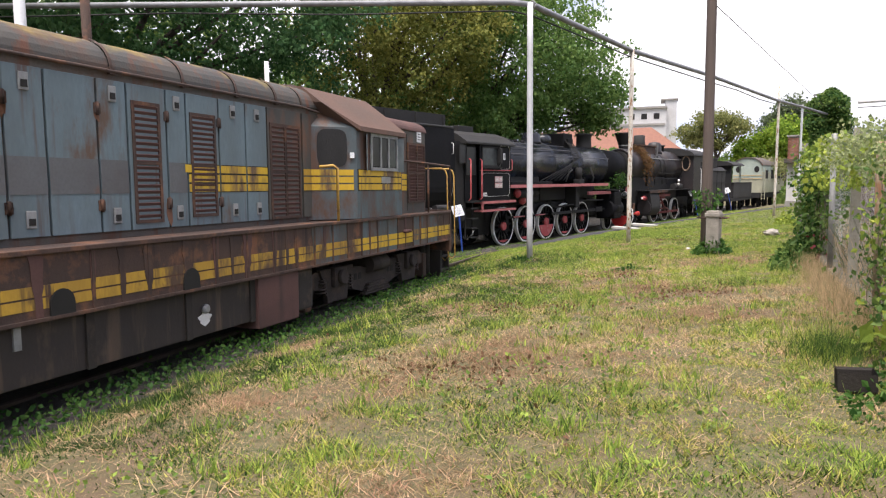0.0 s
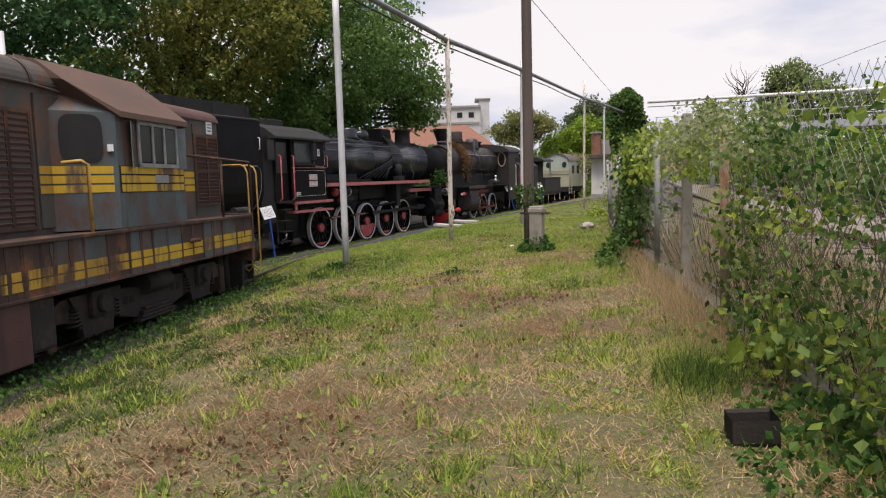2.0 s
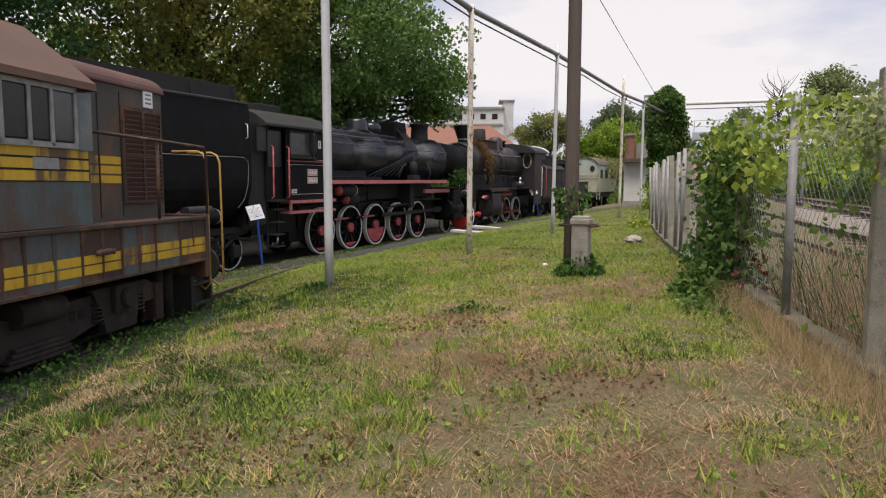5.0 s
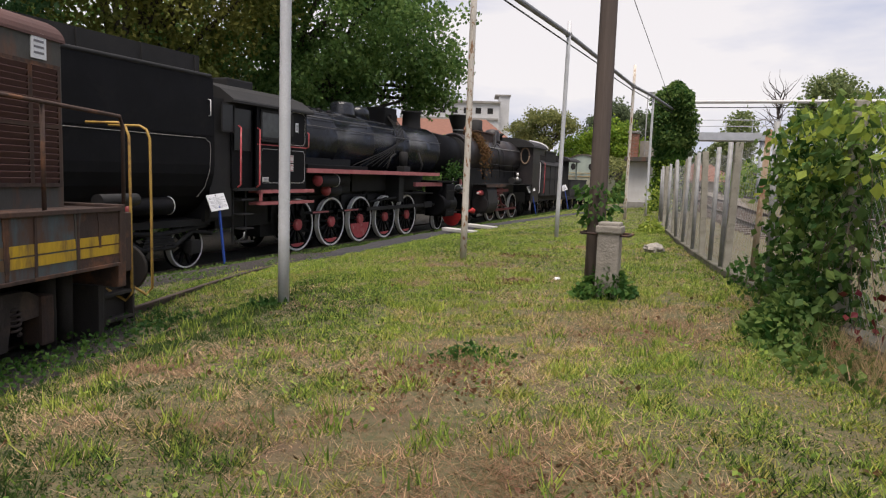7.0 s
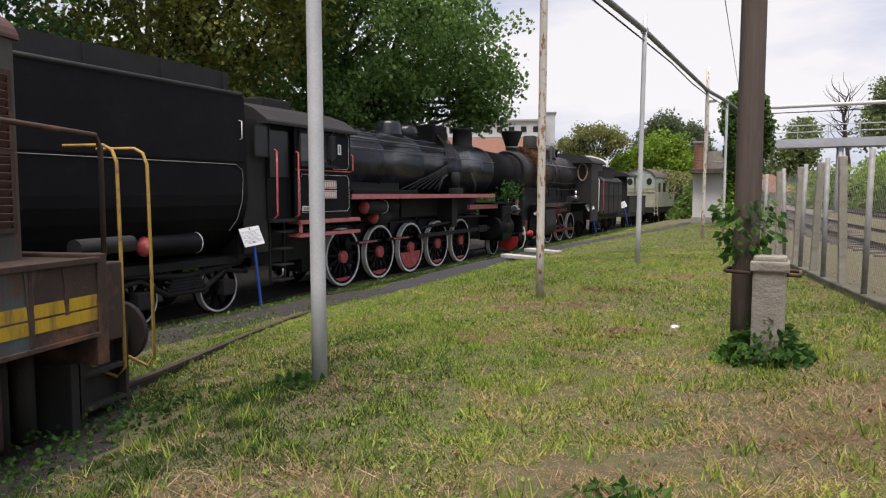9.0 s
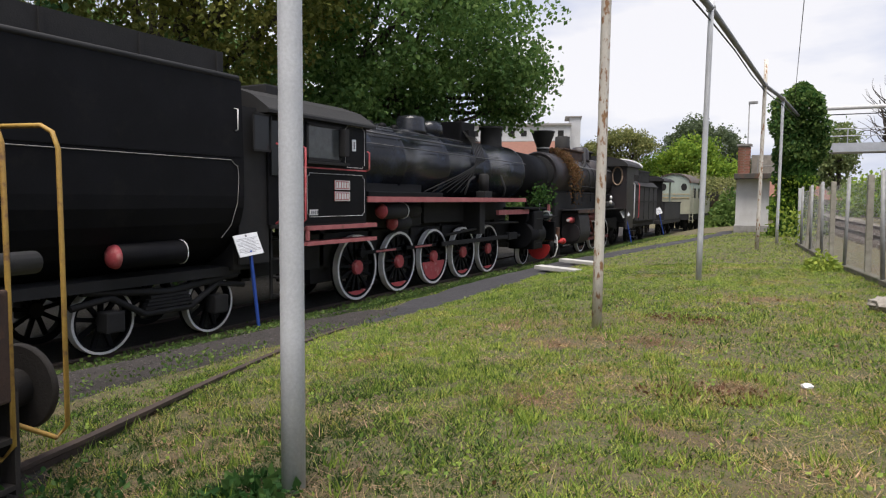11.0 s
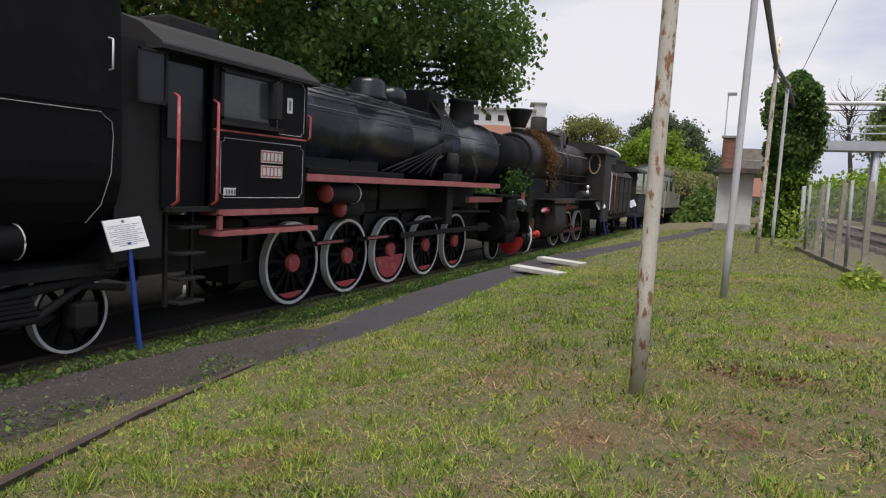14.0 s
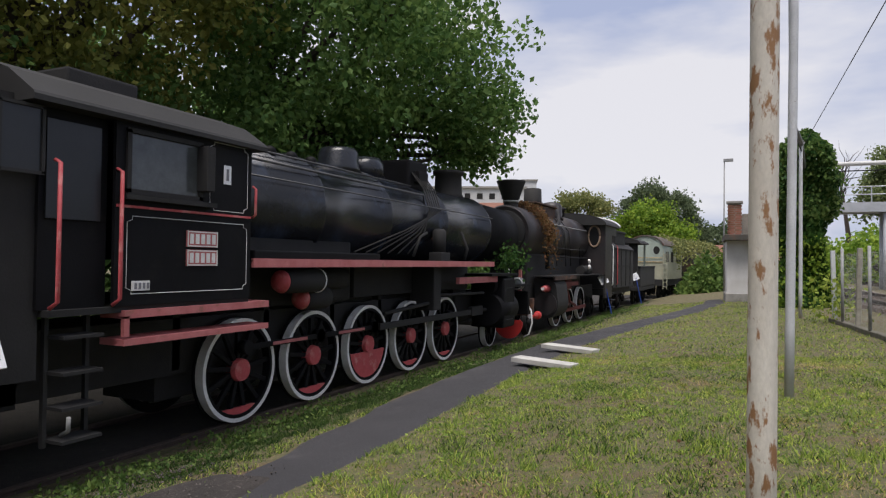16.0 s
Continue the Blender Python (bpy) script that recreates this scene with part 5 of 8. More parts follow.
def bogie(yc):
    """A two-axle bogie side with cast frame, springs, axle boxes and brake gear."""
    g = B()
    for sx in (1.06, -1.06):
        outl = [(yc - 2.0, 0.92), (yc - 1.75, 1.06), (yc - 0.5, 1.02), (yc, 0.92), (yc + 0.5, 1.02), (yc + 1.75, 1.06), (yc + 2.0, 0.92), (yc + 1.85, 0.82), (yc + 1.45, 0.80),
                (yc + 0.75, 0.70), (yc + 0.4, 0.62), (yc - 0.4, 0.62), (yc - 0.75, 0.70), (yc - 1.45, 0.80), (yc - 1.85, 0.82)]
        extrude_x(g, outl, sx - 0.07, sx + 0.07)
    box(g, -1.1, 1.1, yc - 0.25, yc + 0.25, 0.7, 1.1)
    bg = part("bogie_frame", g, "bogie", diesel, "cast bogie frame caked with grime")
    for dy in (-1.0, 1.0):
        g = B()
        box(g, -0.66, 0.66, yc + dy - 0.62, yc + dy + 0.62, 0.42, 1.12, None, 0.08)
        part("traction_motor", g, "soot", bg)
        g = B()
        extrude_x(g, [(yc + dy * 1.2 - 0.46, 1.08), (yc + dy * 1.2 + 0.46, 1.08), (yc + dy * 1.2 + 0.30, 0.80), (yc + dy * 1.2 + 0.26, 0.60), (yc + dy * 1.2 - 0.26, 0.60), (yc + dy * 1.2 - 0.30, 0.80)], 1.09, 1.17)
        part("pedestal", g, "bogie", bg)
    for dy in (-1.2, 1.2):
        for sx in (0.76, -0.76):
            w = wheel(diesel, sx, yc + dy, 0.48, 0.95, 1, False, "bogie", side=1 if sx > 0 else -1)
            w.location.z = 0.52 + 0.48
        g = B()
        box(g, 1.05, 1.24, yc + dy - 0.17, yc + dy + 0.17, 0.80, 1.10, None, 0.04)
        cyl(g, (1.2, yc + dy, 0.95), (1.30, yc + dy, 0.95), 0.12, 0.10, 18)
        part("axle_box", g, "bogie", bg)
        for k in (-0.36, 0.36):
            g = B()
            tube(g, [(1.12 + 0.07 * math.cos(t * 2 * math.pi), yc + dy + k + 0.07 * math.sin(t * 2 * math.pi), 0.72 + 0.022 * t * 2) for t in np.linspace(0, 5, 50)], 0.014, 5)
            part("coil_spring", g, "bogie", bg)
        g = B()
        box(g, 0.95, 1.16, yc + dy * 1.62 - 0.08, yc + dy * 1.62 + 0.08, 0.55, 1.0, None, 0.03)
        part("brake_block", g, "rust", bg)
    g = B()
    cyl(g, (1.15, yc - 0.28, 1.02), (1.15, yc + 0.28, 1.02), 0.13, None, 16)
    part("brake_cylinder", g, "bogie", bg)
    for k in range(4):
        g = B()
        box(g, 1.10, 1.20, yc - 0.42 + 0.04 * k, yc + 0.42 - 0.04 * k, 0.56 + 0.045 * k, 0.595 + 0.045 * k)
        part("leaf_spring", g, "bogie", bg)
    for dy in (-0.55, 0.55):
        g = B()
        box(g, 1.128, 1.134, yc + dy - 0.10, yc + dy - 0.02, 0.82, 0.92)
        box(g, 1.128, 1.134, yc + dy + 0.03, yc + dy + 0.11, 0.82, 0.92)
        part("casting_hole", g, "dark", bg)


bogie(-2.62)
bogie(-14.6)

# end platform, steps, buffers and yellow rails
EX = 1.12
bm = B()
box(bm, -SS, SS, -0.02, 0.10, 0.98, ST + 0.03, None, 0.01)
box(bm, -EX, EX, 0.06, 0.62, 1.05, 1.68, None, 0.015)
part("buffer_beam", bm, "rust", diesel)
bm = B()
for y_ in (0.12, 0.62):
    box(bm, EX - 0.10, EX + 0.0, y_, y_ + 0.035, 0.52, 1.1)
for z_ in (0.55, 0.82):
    box(bm, 0.70, EX, 0.12, 0.65, z_, z_ + 0.03)
part("steps", bm, "under", diesel, "grimy step well")
bm = B()
box(bm, EX - 0.14, EX - 0.105, 0.10, 0.66, 0.48, 1.06, None, 0.008)
part("step_side", bm, "under", diesel)
bm = B()
box(bm, -1.25, 1.25, -0.12, -0.04, 0.42, 1.0, None, 0.01)
part("pilot_plate", bm, "under", diesel)
for y_ in (-0.52, -0.30):
    bm = B()
    cyl(bm, (1.02, y_, 0.50), (1.02, y_, 1.18), 0.075, None, 12)
    part("sand_pipe", bm, "under", diesel)
for sx in (0.80, -0.80):
    bm = B()
    cyl(bm, (sx, 0.6, 1.02), (sx, 0.95, 1.02), 0.12, None, 16)
    lathe(bm, [(0, 0.26), (0.04, 0.27), (0.08, 0.22), (0.10, 0.0)], (sx, 0.95, 1.02), (sx, 2, 1.02), 22)
    part("buffer", bm, "under", diesel)
bm = B()
cyl(bm, (0.95, 0.3, 1.80), (0.95, 0.95, 1.80), 0.07, None, 14)
box(bm, 0.85, 1.05, 0.3, 0.5, 1.66, 1.76)
part("lamp_tube", bm, "roof_grey", diesel)
for x_, y_ in ((EX - 0.02, 0.62), (EX - 0.02, 1.00)):
    bm = B()
    tube(bm, [(x_ - 0.5, y_, 2.62), (x_ - 0.12, y_, 2.62), (x_ - 0.04, y_, 2.58), (x_, y_, 2.48), (x_ + 0.01, y_, 1.7), (x_ + 0.015, y_, 0.80), (x_ - 0.05, y_ - 0.02, 0.72), (x_ - 0.1, y_ - 0.3, 0.9)], 0.015, 8)
    part("grab_rail", bm, "yellow_rail", diesel, "worn yellow grab rail")
bm = B()
tube(bm, [(SS - 0.03, CY1 + 0.05, 2.68), (SS - 0.02, -0.9, 2.66), (SS - 0.02, 0.05, 2.64), (SS - 0.02, 0.10, 2.55), (SS - 0.02, 0.10, ST)], 0.019, 8)
tube(bm, [(SS - 0.03, -0.95, 2.66), (SS - 0.03, -0.95, ST)], 0.019, 8)
part("platform_rail", bm, "rust", diesel)
bm = B()
tube(bm, [(SS - 0.22, -4.25, 2.52), (SS - 0.06, -4.15, 2.54), (SS - 0.02, -4.1, 2.50), (SS - 0.02, -4.1, ST)], 0.020, 8)
part("grab_rail", bm, "yellow_rail", diesel)
for sx in (0.35, -0.35):
    bm = B()
    tube(bm, [(sx, 0.12, 1.3), (sx, 0.35, 1.15), (sx, 0.38, 0.8), (sx, 0.25, 0.62)], 0.03, 6)
    part("brake_hose", bm, "rubber", diesel)


# ---- information board beside the tender ----
def info_board(m, label, group="information boards"):
    t = thing("information_board", label, "sign", m, group)
    g = B()
    box(g, -0.02, 0.02, -0.02, 0.02, 0, 1.36)
    part("post", g, "bluepost", t, "blue steel post")
    g = B()
    box(g, -0.012, 0.012, -0.22, 0.22, 0, 0.36, None, 0.003)
    bd = part("board", g, "paper", t, "white printed board")
    bd.location, bd.rotation_euler = (0.03, 0, 1.28), (0, radians(-22), 0)
    g = B()
    for k in range(11):
        w = 0.19 if k % 4 else 0.12
        box(g, 0.0125, 0.0135, -w, w * (0.7 if k % 3 == 0 else 1), 0.05 + 0.023 * k, 0.056 + 0.023 * k)
    cyl(g, (0.0125, 0, 0.325), (0.0135, 0, 0.325), 0.02, None, 10)
    part("print_bar", g, "ink", bd)
    return t


sign_ = info_board(pose(1.62, -7.02, gz(1.62, -7.02) - 0.02, 6.5, 0, -10), "white information board on a blue post beside the tender")
for x_, y_ in ((1.86, 17.2), (1.84, 25.2)):
    copy_thing(sign_, pose(x_, y_, gz(x_, y_) + 0.10, 17, 0, -34))


# ---- poles and pipe ----
def steel_pole(x, y, top, r, mat, label, lean=(0, 0)):
    t = thing("pole", label, "pole", pose(x, y, gz(x, y) - 0.1), "poles that carry the pipe")
    h = top - gz(x, y) + 0.1
    g = B()
    tube(g, [(lean[0] * k / 6, lean[1] * k / 6, h * k / 6) for k in range(7)], [r * (1 - 0.06 * k / 6) for k in range(7)], 18)
    part("shaft", g, mat, t)
    return t


steel_pole(7.12, -12.43, 5.8, 0.060, "pole", "smooth pale grey steel pole with small dents")
steel_pole(7.194, -7.357, 5.7, 0.058, "pole_rust", "white steel pole with peeling paint and rust", (0.02, 0))
steel_pole(7.52, -1.80, 5.95, 0.052, "pole", "thin white-painted steel pole", (0.05, 0))
steel_pole(7.91, 7.27, 6.35, 0.055, "pole_rust", "tall rust-streaked steel pole", (0.03, 0))
steel_pole(8.3, 10.6, 5.7, 0.05, "pole", "thin pale steel pole near the ivy tower")
for x_, y_, top_, r_, mt_, lb_ in ((2.6, -19.8, 7.5, 0.08, "pole", "pale post rising behind the diesel locomotive"), (2.95, -19.0, 7.5, 0.07, "rust", "rusty brown post behind the diesel locomotive"), (2.9, -15.5, 4.75, 0.045, "pole", "short pale post behind the diesel locomotive")):
    bm = B()
    cyl(bm, (0, 0, -0.1), (0, 0, top_ - gz(x_, y_)), r_, None, 14)
    solid("post", bm, mt_, lb_, "post", pose(x_, y_, gz(x_, y_)))
pipe_ = thing("overhead_pipe", "long grey pipe carried on the poles", "pipe")
bm = B()
PIPE = [(-4.0, -20.6, 5.9), (1.5, -16.6, 5.85), (6.85, -12.7, 5.8), (7.12, -12.35, 5.78), (7.20, -7.357, 5.62), (7.56, -1.80, 5.64), (7.93, 7.2, 5.60), (8.3, 10.4, 5.6), (8.7, 15.9, 5.6)]
tube(bm, PIPE, 0.058, 12)
part("pipe", bm, "pipe", pipe_)
bm = B()
tube(bm, [(x, y, z - 0.16 - 0.05 * (i % 2)) for i, (x, y, z) in enumerate(lerp_pts(PIPE, 3.0))], 0.016, 6)
part("cable", bm, "rubber", pipe_, "thin sagging cable below the pipe")
for x, y, z in PIPE[3:8]:
    bm = B()
    tube(bm, [(x + 0.075 * math.cos(t), y, z + 0.075 * math.sin(t)) for t in np.linspace(0, 2 * math.pi, 13)], 0.012, 5)
    part("clamp", bm, "galv", pipe_)

wp = thing("utility_pole", "grey weathered wooden pole braced to a concrete stub", "utility pole", pose(10.05, -10.58, gz(9.9, -11.02) - 0.3))
bm = B()
tube(bm, [(-0.02 * k / 8, 0.0, 8.4 * k / 8) for k in range(9)], [0.105 - 0.003 * k for k in range(9)], 20)
part("shaft", bm, "wood", wp)
bm = B()
box(bm, 0.06, 0.30, -0.26, -0.02, 0.0, 1.16, None, 0.02)
box(bm, 0.04, 0.32, -0.28, 0.0, 1.04, 1.12, None, 0.015)
part("concrete_stub", bm, "stone", wp, "pale cracked concrete stub")
bm = B()
tube(bm, [(-0.14, -0.14, 1.02), (0.12, -0.235, 1.02), (0.39, -0.235, 1.02), (0.40, 0.06, 1.02), (0.12, 0.16, 1.02), (-0.14, 0.14, 1.02), (-0.15, -0.1, 1.02)], 0.016, 6)
part("strap", bm, "rust", wp)
wires = thing("overhead_wire", "thin black overhead wires", "wire")
for a, b, sag in (((10.05, -32, 6.85), (8.48, 16.4, 6.05), 0.04),):
    bm = B()
    tube(bm, [(a[0] + (b[0] - a[0]) * t, a[1] + (b[1] - a[1]) * t, a[2] + (b[2] - a[2]) * t - sag * 4 * t * (1 - t)) for t in np.linspace(0, 1, 18)], 0.009, 5)
    part("wire", bm, "rubber", wires)

# ---- slabs, stone, litter, drain block ----
for y_, x0, rz in ((0.98, 3.83, -12), (3.08, 3.75, -13)):
    bm = B()
    box(bm, -0.58, 0.58, -0.17, 0.17, 0, 0.09, None, 0.012)
    solid("concrete_slab", bm, "slab", "pale concrete slab laid across the footpath", "slab", pose(x0, y_, gz(x0, y_) + 0.04, 0, 1.5, rz), "slabs on the footpath")


def rock(name, x, y, r, squash, mat, label, category, sink=0.3):
    g = B()
    bmesh.ops.create_icosphere(g, subdivisions=3, radius=r)
    for v in g.verts:
        n = noise.noise(v.co * (2.2 / r) + Vector((x, y, 0)))
        v.co *= 1 + 0.35 * n
        v.co.z *= squash
    for f in g.faces:
        f.smooth = False
    return solid(name, g, mat, label, category, pose(x, y, gz(x, y) + r * squash * (1 - sink), 0, 0, 30))


rock("stone", 10.17, -5.0, 0.185, 0.6, "stone", "pale rough stone lying in the grass", "stone")
rock("litter", 9.34, -9.33, 0.042, 0.5, "paper", "crumpled white paper in the grass", "litter", 0.1)
bm = B()
box(bm, -0.15, 0.15, -0.10, 0.10, 0.0, 0.25)
bm.faces.ensure_lookup_table()
top_ = [f for f in bm.faces if min(v.co.z for v in f.verts) > 0.2]
bmesh.ops.inset_region(bm, faces=top_, thickness=0.03)
for v in top_[0].verts:
    v.co.z -= 0.16
side_ = [f for f in bm.faces if abs(f.normal.y) > 0.9 and f.calc_area() > 0.06]
bmesh.ops.inset_region(bm, faces=side_, thickness=0.03, depth=-0.012)
solid("block", bm, "under", "dark weathered hollow block in weeds", "block", pose(13.45, -19.67, gz(13.45, -19.67) - 0.04, 4, -3, 14) @ Matrix.Scale(0.68, 4))

# ---- fence ----
FX = ((-26, 15.6), (-22, 14.6), (-17.2, 13.42), (-14.16, 12.68), (-8.15, 11.45), (-4.35, 10.76), (2.49, 9.70), (9.9, 8.94))


def fence_x(y):
    return float(np.interp(y, [a for a, _ in FX], [b for _, b in FX]))


fence = thing("fence", "chain-link fence on concrete and rusty steel posts", "fence")
bm = B()
rows_ = []
for y_ in np.arange(-26, 9.91, 0.89):
    x_ = fence_x(y_)
    rows_.append([bm.verts.new((x_ + dx, y_, gz(x_, y_) + dz)) for dx, dz in ((-0.09, -0.25), (-0.09, 0.085), (-0.075, 0.10), (0.075, 0.10), (0.09, 0.085), (0.09, -0.25))])
for a, b in zip(rows_, rows_[1:]):
    for i in range(5):
        bm.faces.new((a[i], a[i + 1], b[i + 1], b[i]))
part("kerb", bm, "kerb", fence, "low mossy concrete kerb")
POSTS = [(-25, "c"), (-22.4, "c"), (-19.8, "c"), (-17.2, "r"), (-15.55, "c"), (-14.16, "s"), (-12.2, "c"), (-10.4, "s"), (-9.72, "r"), (-8.15, "c"), (-8.0, "s"), (-7.1, "s"), (-6.01, "c"), (-5.2, "s"), (-4.35, "c"),
         (-3.6, "s"), (-2.9, "c"), (-2.1, "s"), (-0.9, "c"), (0.7, "s"), (2.27, "c"), (3.4, "s"), (4.6, "c"), (5.8, "s"), (7.0, "c"), (8.2, "s"), (9.3, "b")]
for y_, k in POSTS:
    x_ = fence_x(y_)
    z0 = gz(x_, y_)
    bm = B()
    h = 1.58 if k == "r" and y_ < -15 else 1.85
    if k in "cb":
        box(bm, -0.05, 0.05, -0.05, 0.05, -0.2, h - 0.02, None, 0.012)
    else:
        cyl(bm, (0, 0, -0.2), (0, 0, h), 0.034, None, 12)
    mt = {"c": "post_concrete", "s": "galv", "r": "post_rust", "b": "pole"}[k]
    p = part("post", bm, mt, fence, {"c": "", "s": "grey steel post", "r": "rusty steel post", "b": "whitish post"}[k])
    p.location = (x_ - (0.0 if k in "cb" else 0.05), y_, z0)
    p.rotation_euler = (radians(random.uniform(-2, 2)), radians(random.uniform(-2.5, 1.5)), radians(7))
# wires of the mesh, in diamonds
vv, ff = [], []
pitch = 0.085


def thin_wire(p, q, r=0.0017):
    base = len(vv)
    for c in (p, q):
        vv.extend([(c[0] + r, c[1], c[2]), (c[0] - r * 0.5, c[1] + r * 0.86, c[2]), (c[0] - r * 0.5, c[1] - r * 0.86, c[2])])
    ff.extend([(base, base + 1, base + 4, base + 3), (base + 1, base + 2, base + 5, base + 4), (base + 2, base, base + 3, base + 5)])


H = 1.62
for sgn in (1, -1):
    y_ = -26.0 - H
    while y_ < 9.5:
        ya, yb = (y_, y_ + H * 0.8) if sgn > 0 else (y_ + H * 0.8, y_)
        prev = None
        for t in (0, 0.5, 1):
            yy = ya + (yb - ya) * t
            if -26 < yy < 9.4:
                x_ = fence_x(yy)
                c = (x_ + 0.05 + 0.03 * noise.noise((yy * 0.8, t * 2, 1)), yy, gz(x_, yy) + 0.12 + H * t)
                if prev:
                    thin_wire(prev, c)
                prev = c
            else:
                prev = None
        y_ += pitch
for z_ in (0.2, 1.0, 1.8):
    for a, b in zip(np.arange(-26, 9.4, 1.0), np.arange(-25, 9.5, 1.0)):
        thin_wire((fence_x(a) + 0.05, a, gz(fence_x(a), a) + z_), (fence_x(b) + 0.05, b, gz(fence_x(b), b) + z_), 0.004)
me = bpy.data.meshes.new("chain_link")
me.from_pydata(vv, [], ff)
me.materials.append(M["galv"])
o = new("chain_link", me)
o.parent = fence
tagged(o, "sagging galvanised chain-link mesh", kind="stuff")

# ---- running lines beyond the fence ----
bm = B()
grid = []
for y_ in np.concatenate([np.arange(-40, 24, 2.0), np.arange(24, 160, 10)]):
    c = fence_x(y_) if y_ < 9.6 else 8.86 - 0.085 * (y_ - 9.6)
    grid.append([bm.verts.new((c + dx, y_, gz(c + dx, y_) * 0 + z)) for dx, z in ((1.4, 0.6), (2.2, 0.95), (4.6, 1.0), (6.4, 0.98), (9.2, 0.98), (10.2, 0.6))])
for a, b in zip(grid, grid[1:]):
    for i in range(5):
        bm.faces.new((a[i], a[i + 1], b[i + 1], b[i])).smooth = True
solid("track_bed", bm, "ballast", "pale brown ballast bed of the running lines", "ballast", kind="structure")
for off in (3.0, 7.6):
    L, R = [], []
    for y_ in np.concatenate([np.arange(-40, 24, 4.0), np.arange(24, 160, 12)]):
        c = fence_x(y_) if y_ < 9.6 else 8.86 - 0.085 * (y_ - 9.6)
        L.append((c + off - 0.75, y_, 1.0))
        R.append((c + off + 0.75, y_, 1.0))
    track("track", "rusty running line on ballast beyond the fence", L, R, 0.75 if off < 4 else 1.2)

# ---- hut and chimney ----
hut = thing("hut", "small white plastered hut with a flat roof", "hut", pose(6.06, 20.4, gz(7, 20) - 0.05, 0, 0, 4))
bm = B()
box(bm, 0, 1.45, 0, 2.4, 0.35, 2.6)
part("wall", bm, "plaster", hut)
bm = B()
box(bm, -0.05, 1.50, -0.06, 2.46, -0.2, 0.36, None, 0.02)
part("plinth", bm, "concrete", hut, "stained stone plinth")
bm = B()
box(bm, -0.12, 1.95, -0.6, 2.8, 2.6, 2.84, None, 0.02)
part("roof", bm, "olive", hut, "dark flat roof with overhang")
bm = B()
box(bm, 0.62, 1.8, 0.3, 2.0, 2.84, 3.75)
part("parapet", bm, "stone", hut)
ch = thing("chimney", "short red brick chimney on the hut roof", "chimney", pose(6.36, 20.4, gz(7, 20) + 2.78))
bm = B()
box(bm, -0.24, 0.24, -0.24, 0.24, 0, 1.32)
core = part("core", bm, "stone", ch)
bb = B()
box(bb, -0.11, 0.11, -0.055, 0.055, -0.03, 0.03)
brick_me = data_of("brick", bb, "brick")
for c_ in range(16):
    for s_ in range(4):
        for k in range(2):
            o = new("brick", brick_me)
            o.parent = core
            a = radians(90 * s_)
            off = -0.13 + 0.25 * k + (0.06 if c_ % 2 else 0)
            o.matrix_local = Matrix.Rotation(a, 4, "Z") @ Matrix.Translation((off, -0.20, 0.05 + 0.078 * c_))
bm = B()
box(bm, -0.32, 0.32, -0.32, 0.32, 1.32, 1.42, None, 0.01)
part("cap", bm, "concrete", ch)
mast = thing("lamp_mast", "thin lamp mast with a small floodlight", "lamp", pose(5.42, 33.7, gz(5.42, 33.7)))
bm = B()
cyl(bm, (0, 0, -0.1), (0, 0, 8.1), 0.05, 0.035, 8)
part("mast", bm, "galv", mast)
bm = B()
box(bm, -0.05, 0.50, -0.12, 0.12, 7.95, 8.12, None, 0.02)
part("floodlight", bm, "galv", mast)
rail_ = thing("roof_railing", "light steel railing on the hut roof", "railing", pose(6.06, 20.2, gz(7, 20) + 2.65))
for a, b in (((0.9, 0.2), (2.7, 0.2)), ((2.7, 0.2), (2.7, 2.2))):
    for z_ in (0.5, 1.0):
        bm = B()
        cyl(bm, (*a, z_), (*b, z_), 0.018, None, 6)
        part("rail", bm, "galv", rail_)
    bm = B()
    cyl(bm, (*a, 0.0), (*a, 1.0), 0.02, None, 6)
    part("upright", bm, "galv", rail_)

# ---- footbridge ----
fb = thing("footbridge", "pale steel footbridge with railings over the lines", "footbridge")
bm = B()
box(bm, 9.2, 42, 29.6, 31.2, 5.05, 5.20)
box(bm, 9.2, 42, 29.5, 29.62, 5.0, 5.5)
box(bm, 9.2, 42, 31.2, 31.32, 5.0, 5.5)
part("deck", bm, "steel_bridge", fb)
for z_ in (5.9, 6.3):
    bm = B()
    cyl(bm, (9.2, 29.55, z_), (42, 29.55, z_), 0.03, None, 6)
    part("rail", bm, "steel_bridge", fb)
for x_ in np.arange(9.3, 42, 1.6):
    bm = B()
    cyl(bm, (x_, 29.55, 5.4), (x_, 29.55, 6.3), 0.03, None, 6)
    part("upright", bm, "steel_bridge", fb)
for x_ in (13.2, 26.0):
    for y_ in (29.8, 31.0):
        bm = B()
        cyl(bm, (x_, y_, 0), (x_, y_, 5.05), 0.16, None, 14)
        part("column", bm, "steel_bridge", fb)
pb = thing("pipe_bridge", "white pipe crossing above the footbridge", "pipe", None)
bm = B()
tube(bm, [(8.8, 28.0, 7.3), (24, 28.2, 7.25), (42, 28.4, 7.2)], 0.11, 12)
part("pipe", bm, "white", pb)
bm = B()
tube(bm, [(8.8, 28.0, 6.95), (24, 28.2, 6.9), (42, 28.4, 6.85)], 0.03, 6)
part("cable", bm, "rubber", pb)
for x_ in (16.0, 30.0):
    bm = B()
    cyl(bm, (x_, 28.2, 0.3), (x_, 28.2, 7.6), 0.09, None, 10)
    part("support", bm, "steel_bridge", pb)

# ---- second steam locomotive ----
AX = 0.15                                        # middle of its track
lo2 = thing("steam_locomotive", "sooty black steam locomotive with funnel chimney and dry creeper", "locomotive", pose(AX, 0, 0))
bm = B()
